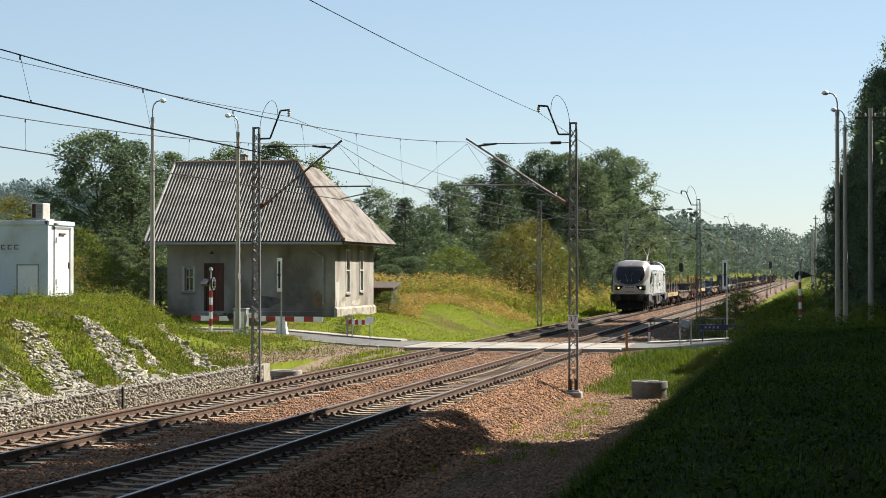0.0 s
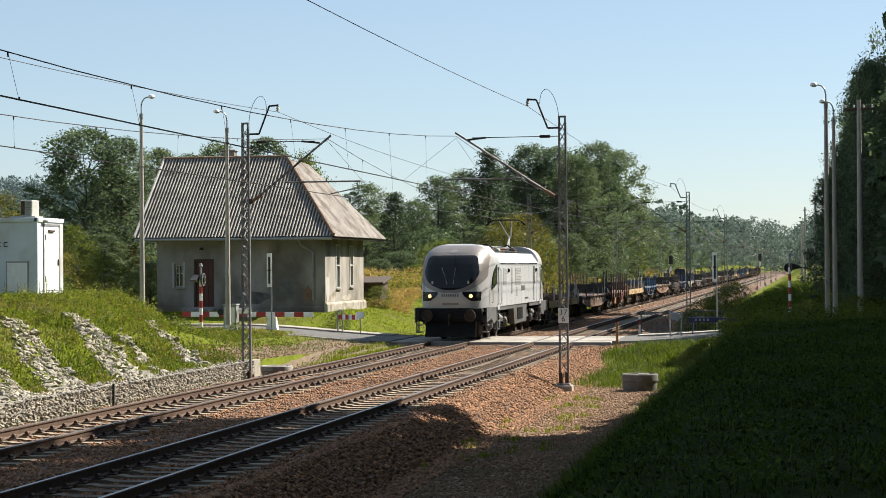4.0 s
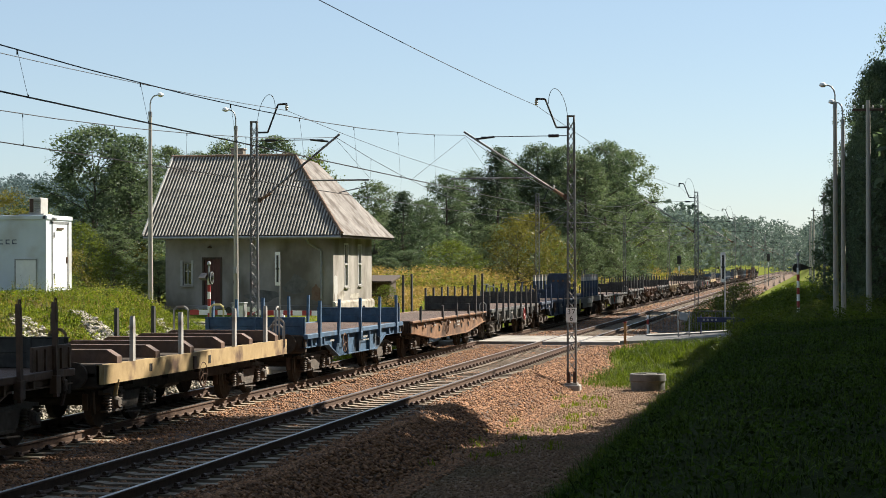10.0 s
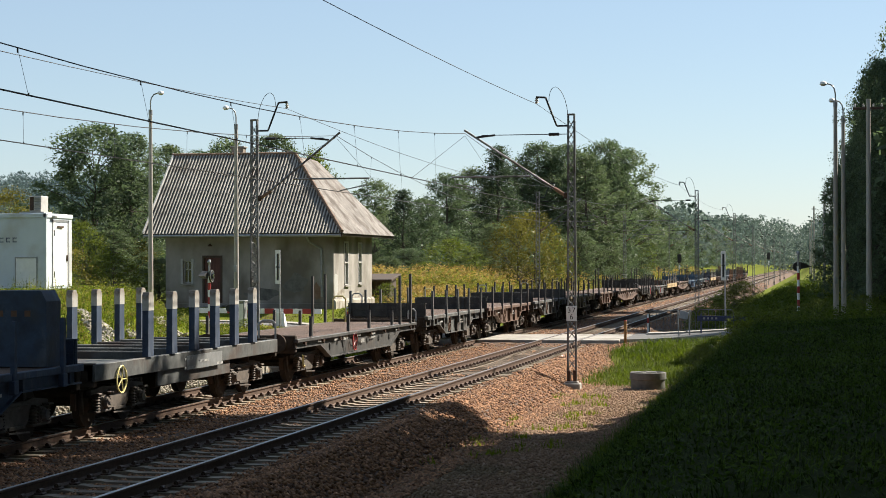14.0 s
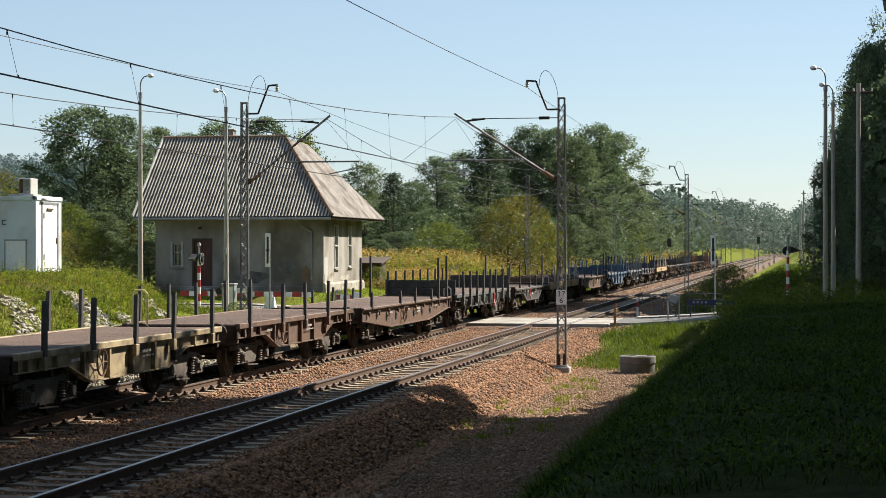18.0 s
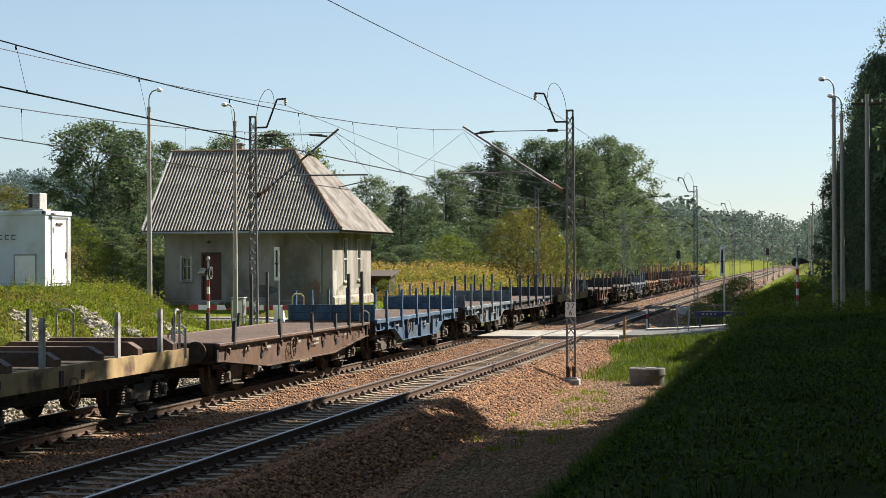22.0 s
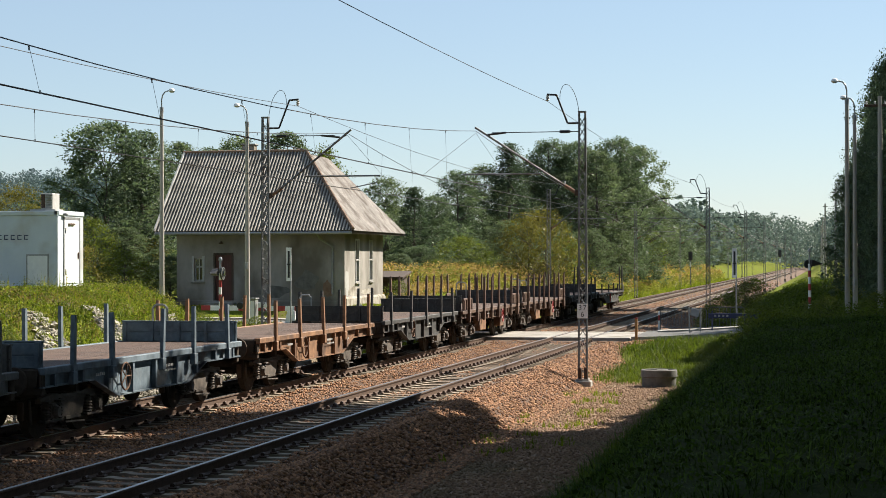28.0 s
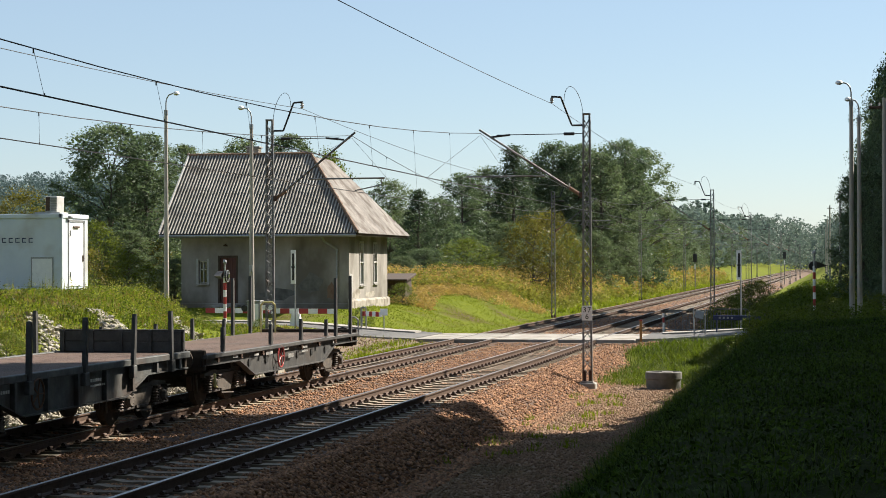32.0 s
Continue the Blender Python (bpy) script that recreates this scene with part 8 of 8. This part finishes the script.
for tr, tx in zip(tracks, TRACKS):
    far_s, far_c = Geo(), Geo()
    for i in range(-30, 1400):
        y = i * 0.6 + (0.2 if tx else 0.0)
        if ROAD_Y0 - 0.1 < y < ROAD_Y1 + 0.1:
            continue
        if 20 <= y <= 100:
            o = part("sleeper", sleeper_mesh, None, tr)
            o.location = (tx, y, 0)
            part("rail_fastening", clip_mesh, None, o)
        elif y < 480:
            far_s.box((tx, y, -0.25), (2.6, 0.28, 0.14))
            for sd in (-0.7535, 0.7535):
                far_c.box((tx + sd, y, -0.145), (0.34, 0.13, 0.06))
    tagged(part("far_sleepers", far_s, M["sleeper"], tr), kind="stuff")
    tagged(part("far_fastenings", far_c, M["iron"], tr), kind="stuff")


def stones(name, x, y, z, size, mat_, label, category="stones"):
    """Many small angular stones in one mesh."""
    n = len(x)
    o8 = np.array([(1, 0, 0), (-1, 0, 0), (0, 1, 0), (0, -1, 0), (0, 0, 1), (0, 0, -1)], float)
    f8 = np.array([(0, 2, 4), (2, 1, 4), (1, 3, 4), (3, 0, 4), (2, 0, 5), (1, 2, 5), (3, 1, 5), (0, 3, 5)])
    a = NR.uniform(0, 2 * math.pi, n)
    b = NR.normal(0, 0.5, n)
    ca, sa, cb, sb = np.cos(a), np.sin(a), np.cos(b), np.sin(b)
    R = np.stack([np.stack([ca, -sa * cb, sa * sb], 1), np.stack([sa, ca * cb, -ca * sb], 1), np.stack([0 * a, sb, cb], 1)], 1)
    v = o8[None] * (size[:, None, None] * NR.uniform(0.6, 1.25, (n, 6, 1))) * np.array([1, 0.8, 0.62])
    v = np.einsum("nij,nkj->nki", R, v) + np.stack([x, y, z], 1)[:, None]
    idx = (f8[None] + (np.arange(n) * 6)[:, None, None]).reshape(-1, 3)
    me = bpy.data.meshes.new(name)
    me.vertices.add(n * 6)
    me.vertices.foreach_set("co", v.astype(np.float32).ravel())
    me.loops.add(len(idx) * 3)
    me.loops.foreach_set("vertex_index", idx.astype(np.int32).ravel())
    me.polygons.add(len(idx))
    me.polygons.foreach_set("loop_start", np.arange(0, len(idx) * 3, 3, dtype=np.int32))
    me.update(calc_edges=True)
    me.materials.append(mat_)
    return tagged(new(name, me), label, category, kind="stuff")


def between(n, x0, x1, y0, y1):
    """More stones where the camera is near."""
    return NR.uniform(x0, x1, n), y0 + (y1 - y0) * NR.uniform(0, 1, n) ** 1.5


x, y = between(58000, -6.3, 2.2, 20, 71)
x2, y2 = between(17000, -6.3, 2.8, 78, 130)
x, y = np.concatenate([x, x2]), np.concatenate([y, y2])
z = np.array([max(bed(a, b), -0.72) for a, b in zip(x, y)])
keep = np.ones(len(x), bool)
for tx in TRACKS:
    for sd in (-0.7535, 0.7535):
        keep &= np.abs(x - tx - sd) > 0.13
x, y, z = x[keep], y[keep], z[keep]
stones("ballast_stones", x, y, z, NR.uniform(0.03, 0.062, len(x)), M["stone"], "loose rust-brown ballast stones", "ballast")
x, y = between(17000, 1.5, 3.3, 24, 71)
stones("shoulder_stones", x, y, np.array([max(bed(a, b), -0.72) + 0.01 for a, b in zip(x, y)]), NR.uniform(0.04, 0.075, len(x)), M["stone"], "coarse rust-brown stones on the ballast shoulder", "ballast")
x, y = between(9000, -6.3, 2.8, 130, 300)
stones("far_ballast_stones", x, y, np.array([bed(a, b) for a, b in zip(x, y)]) - 0.02, NR.uniform(0.07, 0.12, len(x)), M["stone"], "rust-brown ballast stones along the far line", "ballast")
x, y = between(23000, 2.5, 5.7, 22, 60)
stones("gravel_stones", x, y, np.array([max(height(a, b), -0.75) + 0.04 for a, b in zip(x, y)]), NR.uniform(0.022, 0.05, len(x)), M["gravel"], "loose reddish gravel on the service strip", "gravel")

verge = sheet("dirt_verge", axis_steps([(-10.5, -5.9, 0.3)]), axis_steps([(53.4, 71.5, 0.8)]), lambda x, y: max(height(x, y), bed(x, y) if x > -6.6 else -9) + 0.03 + 0.02 * noise.noise((x * 2, y * 2, 1)) - 0.35 * smooth(-8.6, -9.6, x) - 0.3 * smooth(55.2, 53.4, y), M["dirt"])
tagged(verge, "bare stony dirt beside the track before the road", "ground", kind="structure")
x, y = between(2600, -9.0, -5.9, 55.5, 71.4)
stones("verge_stones", x, y, np.array([max(height(a, b), bed(a, b) if a > -6.6 else -9) + 0.04 for a, b in zip(x, y)]), NR.uniform(0.015, 0.045, len(x)), M["gravel"], "scattered stones on the dirt verge")

vd = sheet("verge_dirt", axis_steps([(2.7, 7.0, 0.3)]), axis_steps([(58, 71.3, 0.6)]), lambda x, y: height(x, y) - 0.01 + 0.05 * noise.noise((x * 1.3, y * 0.9, 4)) - 0.4 * smooth(6.2, 7.0, x) - 0.3 * smooth(60, 58, y), M["verge_earth"])
tagged(vd, "patchy bare earth on the grassy verge", "ground", kind="structure")

# gabion wall beside the far track
gab = thing("gabion_wall", "low gabion wall of pale grey stones in wire mesh", "gabion wall", kind="structure")
GX = -6.75
part("core", Geo().box((GX - 0.33, 36, -0.16), (0.5, 40, 0.56)), M["stone_grey"], gab)
rs = random.Random(8)
STONE_MESH = []
for i in range(8):
    g = Geo()
    o8 = [(1, 0, 0), (-1, 0, 0), (0, 1, 0), (0, -1, 0), (0, 0, 1), (0, 0, -1), (0.7, 0.7, 0.1), (-0.7, 0.6, 0.2), (0.6, -0.7, -0.1), (-0.7, -0.65, 0.1), (0.55, 0.1, 0.75), (-0.5, 0.1, 0.7)]
    bm = bmesh.new()
    for p in o8:
        bm.verts.new(Vector(p) * rs.uniform(0.75, 1.15))
    r_ = bmesh.ops.convex_hull(bm, input=bm.verts)
    me = bpy.data.meshes.new("stone")
    bm.to_mesh(me)
    bm.free()
    me.materials.append(M["stone_grey"])
    STONE_MESH.append(me)
px_, py_, pz_, ps_ = [], [], [], []
count = 0
for i in range(4300):
    s = rs.uniform(0.04, 0.08)
    yy = rs.uniform(27.0, 55.2)
    q = (GX - 0.075 + rs.uniform(-0.012, 0.02), yy, -0.38 + 0.5 * rs.random())
    if count < 290 and yy < 38 and rs.random() < 0.45:
        o = part("stone", STONE_MESH[rs.randrange(8)], None, gab)
        o.matrix_basis = pose(*q, rs.uniform(-25, 25), rs.uniform(-20, 20), rs.uniform(-20, 20)) @ Matrix.Diagonal((s * 0.75, s * 1.35, s * 0.8, 1))
        count += 1
    else:
        px_.append(q[0]), py_.append(q[1]), pz_.append(q[2]), ps_.append(s)
for i in range(900):
    px_.append(GX - 0.1 - rs.random() * 0.45), py_.append(rs.uniform(27, 55)), pz_.append(0.12 + rs.uniform(-0.02, 0.02)), ps_.append(rs.uniform(0.04, 0.08))
st = stones("packed_stones", np.array(px_), np.array(py_), np.array(pz_), np.array(ps_), M["stone_grey"], "", "")
st.parent = gab
mesh_g = Geo()
for i in range(29):
    mesh_g.rod((GX + 0.02, 27 + i, -0.4), (GX + 0.02, 27 + i, 0.14), 0.006, 4)
mesh_g.rod((GX + 0.02, 27, 0.13), (GX + 0.02, 55, 0.13), 0.008, 4).rod((GX + 0.02, 27, -0.12), (GX + 0.02, 55, -0.12), 0.004, 4)
part("wire_mesh", mesh_g, M["galv"], gab)
part("joint_strap", Geo().box((GX + 0.03, 43.2, -0.12), (0.05, 0.09, 0.56), ch=0.01), M["black"], gab)

# stone pitching on the slope
rip = thing("stone_pitching", "broken pale stone pitching showing through the grass", "stone pitching", kind="structure")
count, tries = 0, 0
far_x, far_y, far_z, far_s = [], [], [], []
while tries < 90000 and count + len(far_x) < 4600:
    tries += 1
    x, y = rs.uniform(-12.3, -6.95), rs.uniform(27, 64)
    if not rock_strip(x, y):
        continue
    s = rs.uniform(0.04, 0.1) if rs.random() < 0.7 else rs.uniform(0.1, 0.2)
    z = height(x, y) + 0.02
    if count < 295 and s > 0.11 and rs.random() < 0.5:
        o = part("rock", STONE_MESH[rs.randrange(8)], None, rip)
        o.matrix_basis = pose(x, y, z, rs.uniform(-30, 30), rs.uniform(-40, 0), rs.uniform(0, 360)) @ Matrix.Diagonal((s, s * 1.2, s * 0.5, 1))
        count += 1
    else:
        far_x.append(x), far_y.append(y), far_z.append(z), far_s.append(s * 0.8)
st = stones("small_rocks", np.array(far_x), np.array(far_y), np.array(far_z), np.array(far_s), M["stone_grey"], "", "")
st.parent = rip


# ---- movement ----
def motions():
    for ob, s in MOVING:
        walk(ob, [(0, pose(TRACKS[1], s, 0)), (32, pose(TRACKS[1], s - V * 32, 0))])


motions()
